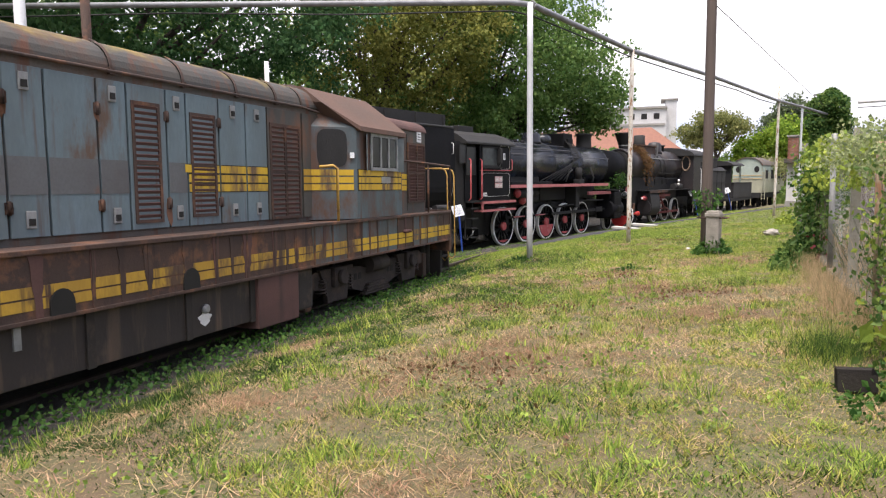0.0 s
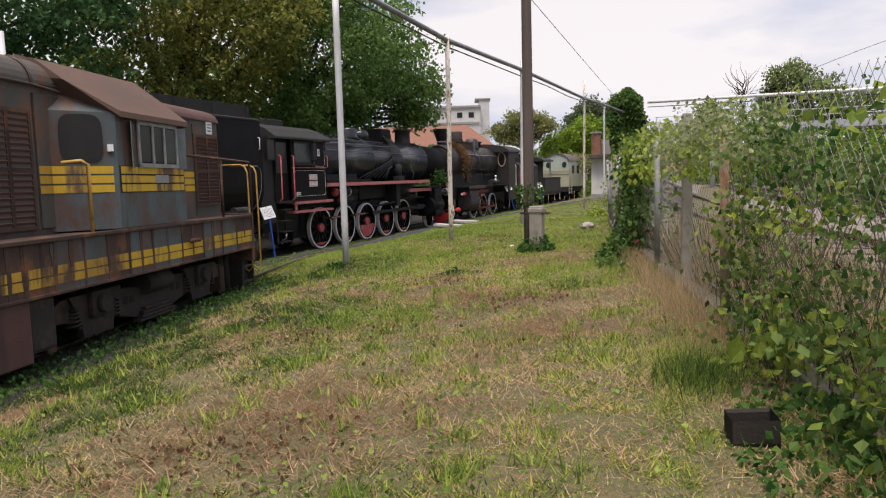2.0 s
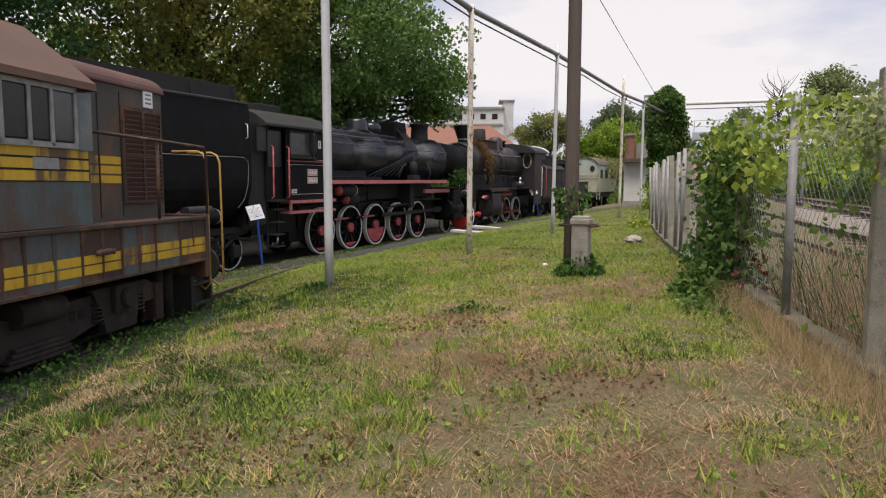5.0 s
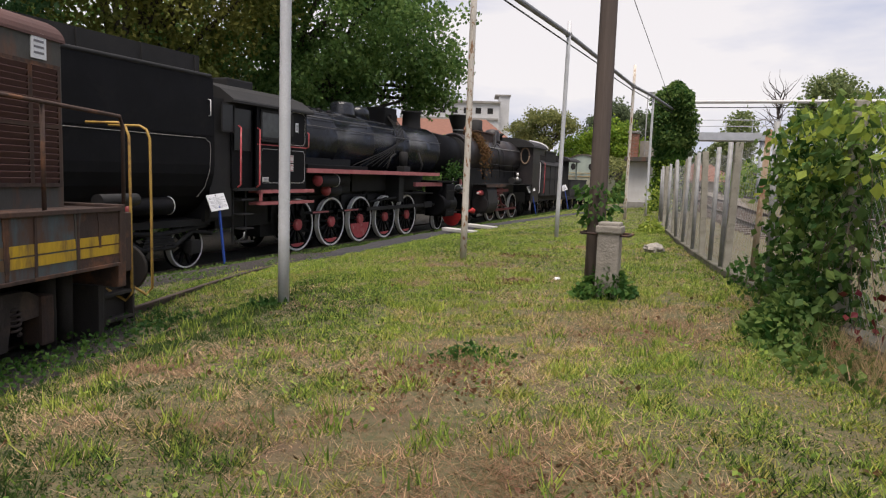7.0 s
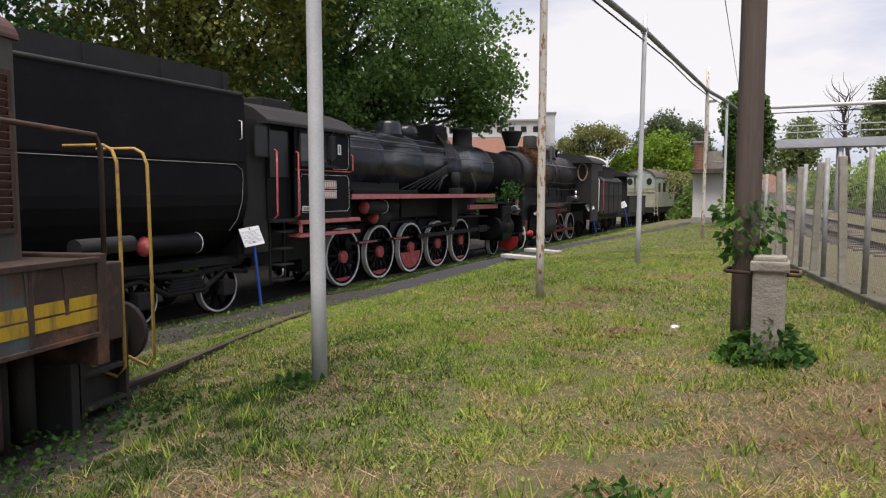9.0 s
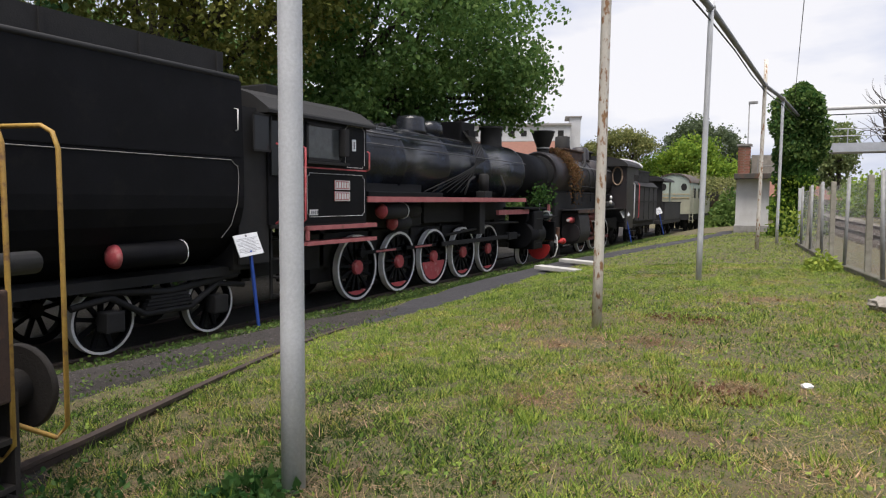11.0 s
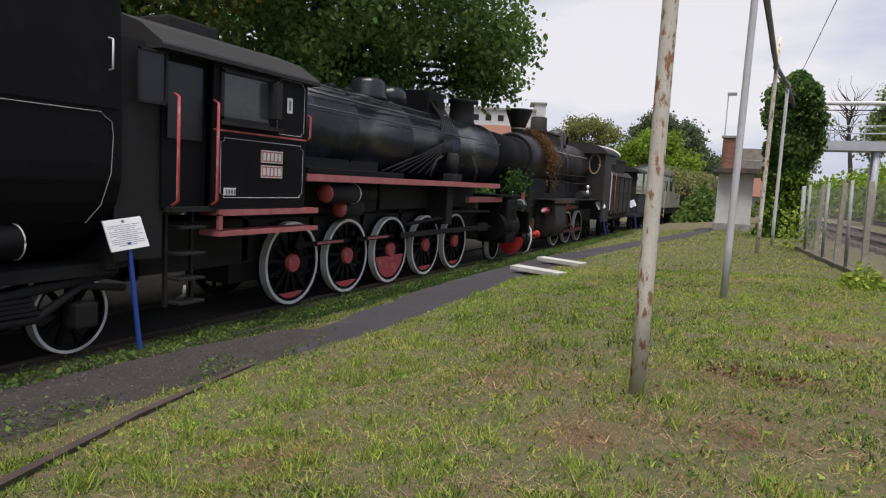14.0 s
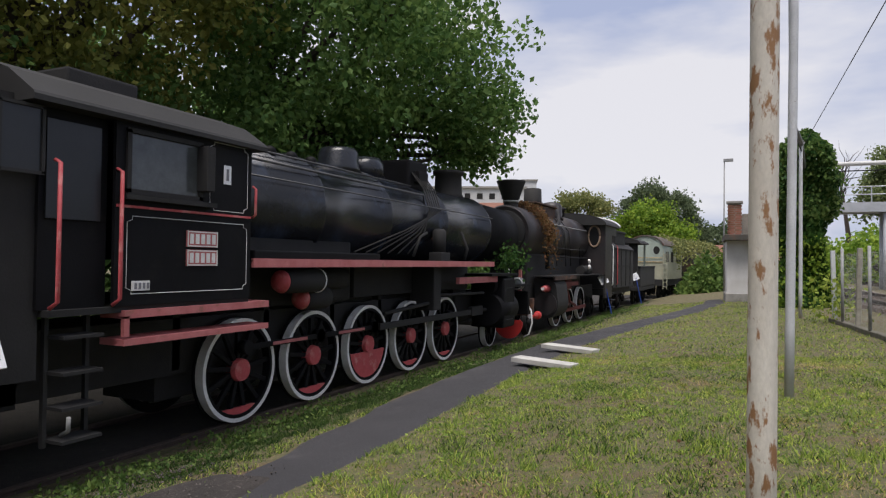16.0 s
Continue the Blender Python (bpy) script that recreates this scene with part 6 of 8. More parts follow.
lathe(bm, [(0, 0.80), (0.08, 0.86), (1.5, 0.86), (1.52, 0.80), (2.6, 0.80), (2.61, 0.815), (2.68, 0.815), (2.69, 0.80), (3.9, 0.80), (3.91, 0.815), (3.98, 0.815), (3.99, 0.80), (5.3, 0.80), (5.32, 0.90), (7.6, 0.90)], (0, 9.0, 3.12), (0, 20, 3.12), 36)
part("boiler", bm, "black_worn", lo2)
bm = B()
lathe(bm, [(0, 0.70), (0.05, 0.66), (0.14, 0.35), (0.17, 0.06)], (0, 9.0, 3.12), (0, 5, 3.12), 28)
part("smokebox_door", bm, "soot", lo2)
bm = B()
lathe(bm, [(0, 0.34), (0.10, 0.23), (0.28, 0.23), (0.32, 0.25), (0.88, 0.45), (0.93, 0.46), (0.94, 0.40)], (-0.03, 9.72, 3.86), (-0.03, 9.72, 6), 24)
part("chimney", bm, "soot", lo2, "black funnel-shaped chimney")
bm = B()
cyl(bm, (-0.03, 9.72, 4.10), (-0.03, 9.72, 4.17), 0.25, None, 20)
part("chimney_band", bm, "galv", lo2, "pale band at the foot of the funnel")
# flat rusty deck with the feed dome, then the round steam dome
bm = B()
box(bm, -0.46, 0.46, 10.75, 13.2, 3.70, 4.16, None, 0.04)
box(bm, -0.52, 0.52, 10.7, 13.25, 4.16, 4.22, None, 0.015)
part("sand_box", bm, "rust", lo2, "rusty reddish sand box on the boiler")
bm = B()
lathe(bm, [(0, 0.46), (0.12, 0.40), (0.50, 0.38), (0.62, 0.30), (0.66, 0.10), (0.67, 0.02)], (0, 14.3, 3.85), (0, 14.3, 6), 24)
part("dome", bm, "black_worn", lo2)
bm = B()
lathe(bm, [(0, 0.10), (0.28, 0.10), (0.30, 0.17), (0.36, 0.17), (0.40, 0.04)], (0.15, 15.2, 3.98), (0.15, 15.2, 6), 14)
part("safety_valve", bm, "soot", lo2)
bm = B()
lathe(bm, [(0, 0.36), (0.15, 0.31), (0.55, 0.30), (0.58, 0.22)], (0, 11.9, 4.2), (0, 11.9, 6), 20)
part("dome_cap", bm, "soot", lo2)
bm = B()
tube(bm, [(0.30, 14.0, 4.35), (0.45, 13.5, 4.05), (0.72, 12.7, 3.65), (0.84, 11.6, 3.35), (0.86, 10.9, 3.0), (0.86, 10.8, 2.0)], 0.065, 10)
part("steam_pipe", bm, "soot", lo2, "thick bent steam pipe")
for k, (ya_, yb_, za_) in enumerate(((11.2, 16.4, 3.50), (11.0, 16.4, 2.72), (12.4, 16.4, 2.42))):
    bm = B()
    tube(bm, [(0.86, ya_, za_), (0.88, (ya_ + yb_) / 2, za_ - 0.02), (0.86, yb_, za_)], 0.022, 6)
    part("handrail" if k == 0 else "pipe", bm, "galv" if k == 0 else "soot", lo2)
for y_ in (11.7, 12.9, 13.6, 15.0):
    bm = B()
    tube(bm, [(0.52, y_, 3.78), (0.82, y_ + 0.1, 3.35), (0.84, y_ + 0.3, 2.7), (0.80, y_ + 0.5, 2.1)], 0.018, 5)
    part("sand_pipe", bm, "soot", lo2)
bm = B()
box(bm, 0.70, 1.38, 9.75, 16.5, 1.76, 1.80)
box(bm, -1.38, -0.70, 9.75, 16.5, 1.76, 1.80)
part("running_board", bm, "soot", lo2)
bm = B()
box(bm, 1.34, 1.39, 9.9, 12.6, 1.66, 1.79)
part("board_edge", bm, "rust", lo2)
for x0_ in (-0.55, 0.45):
    bm = B()
    box(bm, x0_, x0_ + 0.10, 7.9, 18.9, 0.62, 1.3)
    part("frame_plate", bm, "soot", lo2)
bm = B()
box(bm, -0.62, 0.62, 9.4, 16.4, 1.05, 2.5, None, 0.06)
part("firebox", bm, "soot", lo2)
bm = B()
box(bm, -1.25, 1.25, 8.05, 8.2, 0.68, 1.18, None, 0.02)
part("buffer_beam", bm, "rust", lo2, "faded red buffer beam")
for sx in (0.9, -0.9):
    bm = B()
    cyl(bm, (sx, 7.75, 0.98), (sx, 8.06, 0.98), 0.10, 0.13, 14)
    lathe(bm, [(0, 0.05), (0.02, 0.22), (0.05, 0.22)], (sx, 7.70, 0.98), (sx, 9, 0.98), 20)
    part("buffer", bm, "soot", lo2)
# bright red rounded guard plate below the beam
bm = B()
pts = [(0.30, 0.58), (1.02, 0.58)] + [(0.66 + 0.42 * math.cos(t), 0.50 + 0.46 * math.sin(t)) for t in np.linspace(0, -math.pi, 12)]
extrude_y(bm, pts, 7.62, 7.68)
part("guard_plate", bm, "guard_red", lo2, "bright red rounded guard plate")
for z_, rr_ in ((1.60, 0.185), (1.06, 0.21)):
    bm = B()
    lathe(bm, [(0, rr_ * 0.9), (0.03, rr_), (0.16, rr_), (0.26, rr_ * 0.5)], (0.86, 7.78, z_), (0.86, 9, z_), 20)
    l_ = part("lamp", bm, "galv", lo2, "round headlamp")
    bm = B()
    lathe(bm, [(0, 0.02), (0.008, rr_ * 0.7), (0.016, rr_ * 0.74)], (0.86, 7.765, z_), (0.86, 9, z_), 20)
    part("lens", bm, "dirty_glass", l_)
    bm = B()
    tube(bm, [(0.86 + rr_ * 0.85 * math.cos(t), 7.77, z_ + rr_ * 0.85 * math.sin(t)) for t in np.linspace(0, 2 * math.pi, 21)], 0.020, 6)
    part("lamp_rim", bm, "white", l_, "white lamp rim")
bm = B()
tube(bm, [(0.62, 7.76, 0.95), (0.62, 7.76, 2.02)], 0.020, 6)
part("lamp_iron", bm, "white", lo2, "thin white-painted lamp iron")
bm = B()
box(bm, 0.60, 0.68, 7.72, 7.78, 0.9, 1.22)
box(bm, 0.84, 0.92, 7.95, 8.05, 1.1, 2.0)
part("bracket", bm, "pink", lo2)
bm = B()
tube(bm, [(1.18, 7.9, 0.95), (1.28, 7.8, 0.85), (1.31, 7.8, 0.5), (1.22, 7.8, 0.18), (1.05, 7.8, 0.08)], 0.024, 7)
part("brake_hose", bm, "white", lo2, "white-painted brake hose")
bm = B()
cyl(bm, (1.20, 7.95, 0.68), (1.20, 8.6, 0.66), 0.055, 0.08, 12)
lathe(bm, [(0, 0.09), (0.10, 0.12), (0.16, 0.12)], (1.20, 8.55, 0.66), (1.20, 9, 0.66), 12)
part("drain_cock", bm, "guard_red", lo2)
bm = B()
cyl(bm, (1.20, 7.90, 0.68), (1.20, 7.97, 0.68), 0.06, None, 12)
part("ball", bm, "white", lo2)
# cylinder with its valve chest
bm = B()
pts = [(0.70, 0.42), (0.66, 1.72), (0.80, 1.74)] + [(1.08 + 0.30 * math.sin(t), 1.42 + 0.28 * math.cos(t)) for t in np.linspace(-0.2, 1.5, 6)] + [(1.08 + 0.36 * math.sin(t), 0.92 + 0.46 * math.cos(t)) for t in np.linspace(1.5, 3.3, 8)]
extrude_y(bm, pts, 10.05, 11.35)
part("cylinder", bm, "roof_grey", lo2, "large sooty cylinder block")
for ya_, yb_, ra_ in ((9.98, 10.06, 0.36), (11.34, 11.44, 0.34)):
    bm = B()
    cyl(bm, (1.05, ya_, 0.92), (1.05, yb_, 0.92), ra_, None, 22)
    part("cylinder_cover", bm, "black_worn", lo2)
bm = B()
cyl(bm, (1.08, 9.62, 1.40), (1.08, 10.06, 1.40), 0.075, 0.13, 12)
part("valve_spindle", bm, "red", lo2)
bm = B()
cyl(bm, (1.08, 9.55, 1.40), (1.08, 9.63, 1.40), 0.05, None, 10)
part("spindle_cap", bm, "white", lo2)
for y_ in (12.15, 13.9, 15.65):
    wheel(lo2, 0.74, y_, 0.62, 0.66, 12, True, "rust", 0.7, "rust")
    wheel(lo2, -0.74, y_, 0.62, 0.66, 12, True, "soot", side=-1)
wheel(lo2, 0.72, 17.6, 0.40, 0.42, 9, False, "soot")
wheel(lo2, -0.72, 17.6, 0.40, 0.42, 9, False, "soot", side=-1)
wheel(lo2, 0.72, 9.2, 0.38, 0.40, 9, False, "soot")
wheel(lo2, -0.72, 9.2, 0.38, 0.40, 9, False, "soot", side=-1)
bm = B()
box(bm, 0.90, 0.97, 12.0, 15.8, 0.48, 0.60, None, 0.01)
part("side_rod", bm, "red_old", lo2)
bm = B()
box(bm, 1.0, 1.06, 11.4, 12.9, 1.02, 1.12, None, 0.01)
box(bm, 1.0, 1.06, 11.4, 12.9, 0.72, 0.80, None, 0.01)
part("slide_bar", bm, "red_old", lo2)
bm = B()
box(bm, 1.02, 1.10, 12.4, 13.1, 1.30, 1.62, None, 0.03)
tube(bm, [(1.08, 11.4, 1.36), (1.08, 12.5, 1.30), (1.06, 13.0, 0.85), (1.04, 13.9, 0.66)], 0.045, 7)
part("valve_gear", bm, "red_old", lo2, "dull red valve gear")
bm = B()
box(bm, 1.15, 1.22, 11.5, 13.6, 1.42, 1.56, None, 0.015)
part("gear_bracket", bm, "red_old", lo2)
bm = B()
cyl(bm, (1.12, 14.3, 1.95), (1.12, 15.6, 1.95), 0.17, None, 16)
part("air_reservoir", bm, "soot", lo2)
for z_ in (2.28, 2.08):
    bm = B()
    lathe(bm, [(0, 0.02), (0.02, 0.08), (0.08, 0.08), (0.10, 0.03)], (1.42, 14.2, z_), (2, 14.2, z_), 12)
    part("valve", bm, "white", lo2, "small white-painted valve wheel")
# cab: front wall with an oval spectacle, side sheets with a doorway
bm = B()
box(bm, -1.55, 1.55, 16.60, 16.66, 1.75, 3.78)
part("cab_front", bm, "black_worn", lo2)
bm = B()
box(bm, 1.52, 1.56, 16.66, 18.0, 0.82, 3.78)
part("cab_side", bm, "black_worn", lo2)
bm = B()
box(bm, 1.50, 1.54, 16.62, 17.2, 0.82, 1.8)
part("cab_apron", bm, "soot", lo2)
bm = B()
box(bm, -1.56, -1.52, 16.66, 19.0, 0.82, 3.78)
part("cab_side", bm, "black_worn", lo2)
bm = B()
box(bm, 1.50, 1.55, 18.0, 19.0, 3.40, 3.78)
part("cab_lintel", bm, "black_worn", lo2)
for sx in (1.12, -1.12):
    bm = B()
    tube(bm, [(sx + 0.23 * math.cos(t), 16.58, 3.30 + 0.42 * math.sin(t)) for t in np.linspace(0, 2 * math.pi, 25)], 0.042, 6)
    rf = part("window_ring", bm, "ring_wood", lo2, "pale oval window frame")
    bm = B()
    pts = [(sx + 0.22 * math.cos(t), 3.30 + 0.41 * math.sin(t)) for t in np.linspace(0, 2 * math.pi, 24, endpoint=False)]
    extrude_y(bm, pts, 16.575, 16.595)
    part("pane", bm, "smoked_glass", rf)
bm = B()
pts = [(1.66 * math.sin(t), 3.74 + 0.50 * math.cos(t)) for t in np.linspace(-1.57, 1.57, 17)]
extrude_y(bm, pts, 16.35, 19.25)
part("cab_roof", bm, "roof_grey", lo2)
bm = B()
tube(bm, [(1.68 * math.sin(t), 19.22, 3.74 + 0.52 * math.cos(t)) for t in np.linspace(0.35, 1.5, 9)], 0.045, 6)
part("roof_edge", bm, "white", lo2, "pale edge of the cab roof")
for y_, mt_ in ((18.05, "white"), (19.05, "red")):
    bm = B()
    tube(bm, [(1.54, y_, 1.3), (1.60, y_, 1.35), (1.60, y_, 2.95), (1.54, y_, 3.0)], 0.024, 6)
    part("grab_rail", bm, mt_, lo2)
for k in range(3):
    bm = B()
    box(bm, 1.30, 1.58, 18.1, 18.7, 0.35 + 0.30 * k, 0.39 + 0.30 * k, None, 0.008)
    part("step", bm, "soot", lo2)

t2 = thing("tender", "sooty slab-sided tender with a raised coal box", "tender", pose(AX, 0, 0))
bm = B()
box(bm, -1.35, 1.35, 19.35, 24.65, 1.10, 2.92, None, 0.03)
part("tank", bm, "tender_grey", t2)
bm = B()
extrude_y(bm, [(-1.40, 2.90), (1.40, 2.90), (1.10, 3.16), (-1.10, 3.16)], 19.6, 24.7)
part("tank_top", bm, "soot", t2)
bm = B()
box(bm, -1.18, 1.18, 20.7, 23.2, 3.1, 3.72, None, 0.04)
part("coal_box", bm, "soot", t2)
bm = B()
box(bm, -1.22, 1.22, 20.66, 23.24, 3.66, 3.74, None, 0.015)
part("coal_box_rim", bm, "roof_grey", t2)
for y_ in (20.1, 21.3, 22.5, 23.7):
    bm = B()
    box(bm, 1.35, 1.375, y_ - 0.03, y_ + 0.03, 1.12, 2.9)
    part("rib", bm, "soot", t2)
for z_ in (1.13, 2.10, 2.86):
    bm = B()
    box(bm, 1.35, 1.38, 19.4, 24.6, z_ - 0.025, z_ + 0.025)
    part("seam_strip", bm, "soot", t2)
for y_ in (20.4, 22.0, 23.6):
    wheel(t2, 0.72, y_, 0.46, 0.46, 10, False, "soot")
    wheel(t2, -0.72, y_, 0.46, 0.46, 10, False, "soot", side=-1)
bm = B()
box(bm, -1.15, 1.15, 19.2, 24.9, 0.80, 1.09)
part("frame", bm, "soot", t2)
for y_ in (20.4, 22.0, 23.6):
    bm = B()
    box(bm, 0.95, 1.10, y_ - 0.14, y_ + 0.14, 0.35, 0.62, None, 0.03)
    tube(bm, [(1.02, y_ - 0.55, 0.80), (1.02, y_, 0.66), (1.02, y_ + 0.55, 0.80)], 0.04, 6)
    part("axle_box", bm, "under", t2)

# ---- small engine, pale railcar and tank wagon ----
e3 = thing("small_locomotive", "dark small locomotive with a pale cab post and low bunker", "locomotive", pose(0.35, 26.1, 0))
bm = B()
box(bm, -1.2, 1.2, 0, 6.2, 0.75, 0.98, None, 0.03)
part("frame", bm, "soot", e3)
bm = B()
box(bm, -1.2, 1.22, 0.6, 6.1, 0.98, 2.05, None, 0.04)
part("bunker", bm, "tender_grey", e3, "low grey-black bunker")
bm = B()
box(bm, -1.22, 1.25, 0.55, 6.15, 2.02, 2.09, None, 0.01)
part("bunker_rim", bm, "soot", e3)
for x_ in (-1.1, 1.02):
    for y_, mt_ in ((0.2, "soot"), (2.9, "mint")):
        bm = B()
        box(bm, x_, x_ + 0.10, y_, y_ + 0.10, 0.98, 3.35)
        part("cab_post", bm, mt_, e3)
bm = B()
box(bm, -1.1, 1.1, 0.22, 0.28, 0.98, 3.3)
part("cab_front", bm, "soot", e3)
bm = B()
pts = [(1.3 * math.sin(t), 3.30 + 0.36 * math.cos(t)) for t in np.linspace(-1.57, 1.57, 11)]
extrude_y(bm, pts, -0.1, 3.2)
part("roof", bm, "soot", e3)
bm = B()
lathe(bm, [(0, 0.2), (1.6, 0.17), (1.64, 0.22), (1.75, 0.22)], (-0.2, 4.6, 2.0), (-0.2, 4.6, 5), 14)
part("chimney", bm, "soot", e3)
for y_ in (1.4, 3.1, 4.8):
    wheel(e3, 0.70, y_, 0.42, 0.42, 8, False, "soot")
    wheel(e3, -0.70, y_, 0.42, 0.42, 8, False, "soot", side=-1)

rc = thing("railcar", "pale green and cream railcar with a round end window", "railcar", pose(0.60, 35.0, 0, 0, 0, -5))
bm = B()
pts = [(-1.17, 1.22), (-1.17, 3.2)] + [(1.17 * math.sin(t), 3.2 + 0.86 * math.cos(t)) for t in np.linspace(-1.5, 1.5, 15)] + [(1.17, 3.2), (1.17, 1.22)]
extrude_y(bm, pts, 0, 6.0)
part("body", bm, "mint", rc)
bm = B()
box(bm, -1.16, 1.16, -0.02, 0.0, 1.22, 2.35)
part("end_panel", bm, "cream", rc, "cream lower end panel")
bm = B()
box(bm, 1.172, 1.19, 0.0, 6.0, 1.22, 2.9)
part("side_panel", bm, "cream", rc, "cream side panel with rust")
bm = B()
pts = [(1.24 * math.sin(t), 3.24 + 0.88 * math.cos(t)) for t in np.linspace(-1.35, 1.35, 15)] + [(1.14 * math.sin(t), 3.24 + 0.80 * math.cos(t)) for t in np.linspace(1.35, -1.35, 15)]
extrude_y(bm, pts, -0.08, 6.1)
part("roof", bm, "roof_rust", rc)
for x_ in (-0.72, 0.72):
    bm = B()
    extrude_y(bm, [(x_ + 0.20 * math.cos(t), 3.12 + 0.26 * math.sin(t)) for t in np.linspace(0, 2 * math.pi, 20, endpoint=False)], -0.02, 0.01)
    part("window", bm, "dark", rc)
for z_ in (2.36, 2.62):
    bm = B()
    cyl(bm, (-1.1, -0.06, z_), (1.1, -0.06, z_), 0.022, None, 6)
    part("end_rail", bm, "yellow_rail", rc)
for sx in (1.16, 1.40):
    bm = B()
    cyl(bm, (sx, -0.08, 0.6), (sx, -0.08, 3.2), 0.022, None, 6)
    part("ladder_stile", bm, "cream", rc)
for k in range(8):
    bm = B()
    cyl(bm, (1.16, -0.08, 0.75 + 0.3 * k), (1.40, -0.08, 0.75 + 0.3 * k), 0.016, None, 6)
    part("rung", bm, "cream", rc)
for y_ in (1.0, 2.6, 4.4, 5.4):
    bm = B()
    box(bm, 1.18, 1.20, y_ - 0.4, y_ + 0.4, 2.35, 3.05, None, 0.004)
    part("window", bm, "dark", rc)
for y_ in (0.9, 2.4, 4.0, 5.4):
    for sx in (0.7, -0.7):
        wheel(rc, sx, y_, 0.46, 0.46, 8, False, "soot", side=1 if sx > 0 else -1)
bm = B()
box(bm, -1.1, 1.1, -0.1, 6.0, 0.8, 1.22)
part("underframe", bm, "soot", rc)

tw = thing("tank_wagon", "grey-green rusty tank wagon overgrown with creeper", "wagon", pose(1.75, 42.6, 0, 0, 0, -9))
bm = B()
lathe(bm, [(0, 0.05), (0.1, 0.8), (0.3, 1.25), (0.5, 1.36), (9.5, 1.36), (9.7, 1.25), (9.9, 0.8), (10, 0.05)], (0, 0, 2.5), (0, 10, 2.5), 32)
part("barrel", bm, "tankcar", tw)
bm = B()
box(bm, -1.1, 1.1, -0.4, 10.4, 0.95, 1.3)
part("frame", bm, "soot", tw)
for y_ in (1.5, 3.2, 6.8, 8.5):
    for sx in (0.7, -0.7):
        wheel(tw, sx, y_, 0.46, 0.46, 8, False, "soot", side=1 if sx > 0 else -1)

# ---- distant buildings ----
def house(name, label, m, w, d, h, roof_h, wall, roof):
    t = thing(name, label, "house", m)
    g = B()
    box(g, -w / 2, w / 2, -d / 2, d / 2, -1, h)
    part("wall", g, wall, t)
    g = B()
    e = 0.5
    a = [g.verts.new(p) for p in ((-w / 2 - e, -d / 2 - e, h), (w / 2 + e, -d / 2 - e, h), (w / 2 + e, d / 2 + e, h), (-w / 2 - e, d / 2 + e, h), (-w / 2 + d / 3, 0, h + roof_h), (w / 2 - d / 3, 0, h + roof_h))]
    for q in ((0, 1, 5, 4), (2, 3, 4, 5), (1, 2, 5), (3, 0, 4), (3, 2, 1, 0)):
        g.faces.new([a[i] for i in q])
    part("roof", g, roof, t)
    for k in range(max(2, int(w / 3))):
        g = B()
        x = -w / 2 + 1.5 + 3 * k
        box(g, x - 0.5, x + 0.5, -d / 2 - 0.04, -d / 2 + 0.02, h * 0.4, h * 0.4 + 1.3)
        part("window", g, "dark", t)
    return t


house("house", "long low house with a red tiled hip roof", pose(-26.6, 66, 0, 0, 0, 15), 23, 12, 6.1, 3.5, "plaster", "tiles")
house("house", "low house with orange tiled roof behind bushes", pose(5.5, 84, -0.8, 0, 0, 10), 12, 8, 3.2, 2.4, "stone", "tiles")
fac = thing("factory", "pale factory block with a row of dark windows", "building", pose(-47, 152, 0.6, 0, 0, 20))
bm = B()
box(bm, -24, 1, -8, 8, 0, 19.6)
part("wall", bm, "factory", fac)
bm = B()
box(bm, 0.9, 3.6, -4, 4, 0, 22.0)
part("tower", bm, "factory", fac, "pale stair tower")
bm = B()
box(bm, -0.2, 3.9, -4.4, 4.4, 22.0, 22.3)
part("tower_roof", bm, "concrete", fac)
bm = B()
box(bm, -24.3, 1.2, -8.5, 8.5, 19.6, 20.1)
part("cornice", bm, "concrete", fac)
bm = B()
box(bm, -24.2, 0.8, -8.3, -8.0, 15.4, 15.9)
part("string_course", bm, "concrete", fac)
for k in range(8):
    bm = B()
    box(bm, -23.0 + 3.0 * k, -21.6 + 3.0 * k, -8.06, -7.9, 17.0, 18.4)
    part("window", bm, "dark", fac)


# ---- trees ----
def crown_places(blobs, seed, per=55, spread=0.5):
    """Leaf places in clumps, most of them near the outside of each ellipsoid."""
    rng = np.random.default_rng(seed)
    out = []
    for cx, cy, cz, rx, ry, rz, n in blobs:
        d = rng.normal(0, 1, (n, 3))
        d /= np.linalg.norm(d, axis=1)[:, None]
        rad = rng.uniform(0.30, 1.0, n) ** 0.55
        rad *= np.array([0.92 + 0.42 * noise.noise((a * 2.1 + seed, b * 2.1, c_ * 2.1 + cx)) for a, b, c_ in d])
        c = d * rad[:, None] * np.array([rx, ry, rz]) + np.array([cx, cy, cz])
        k = rng.integers(per // 2, per, n)
        c = np.repeat(c, k, axis=0)
        q = rng.normal(0, 1, c.shape)
        q *= (rng.uniform(0, 1, len(q)) ** 0.5 / np.linalg.norm(q, axis=1))[:, None] * 1.9
        p = c + q * np.array([spread, spread, spread * 0.6])
        p[:, 2] -= 0.25 * spread * (q[:, 0] ** 2 + q[:, 1] ** 2)
        out.append(p)
    return np.concatenate(out)


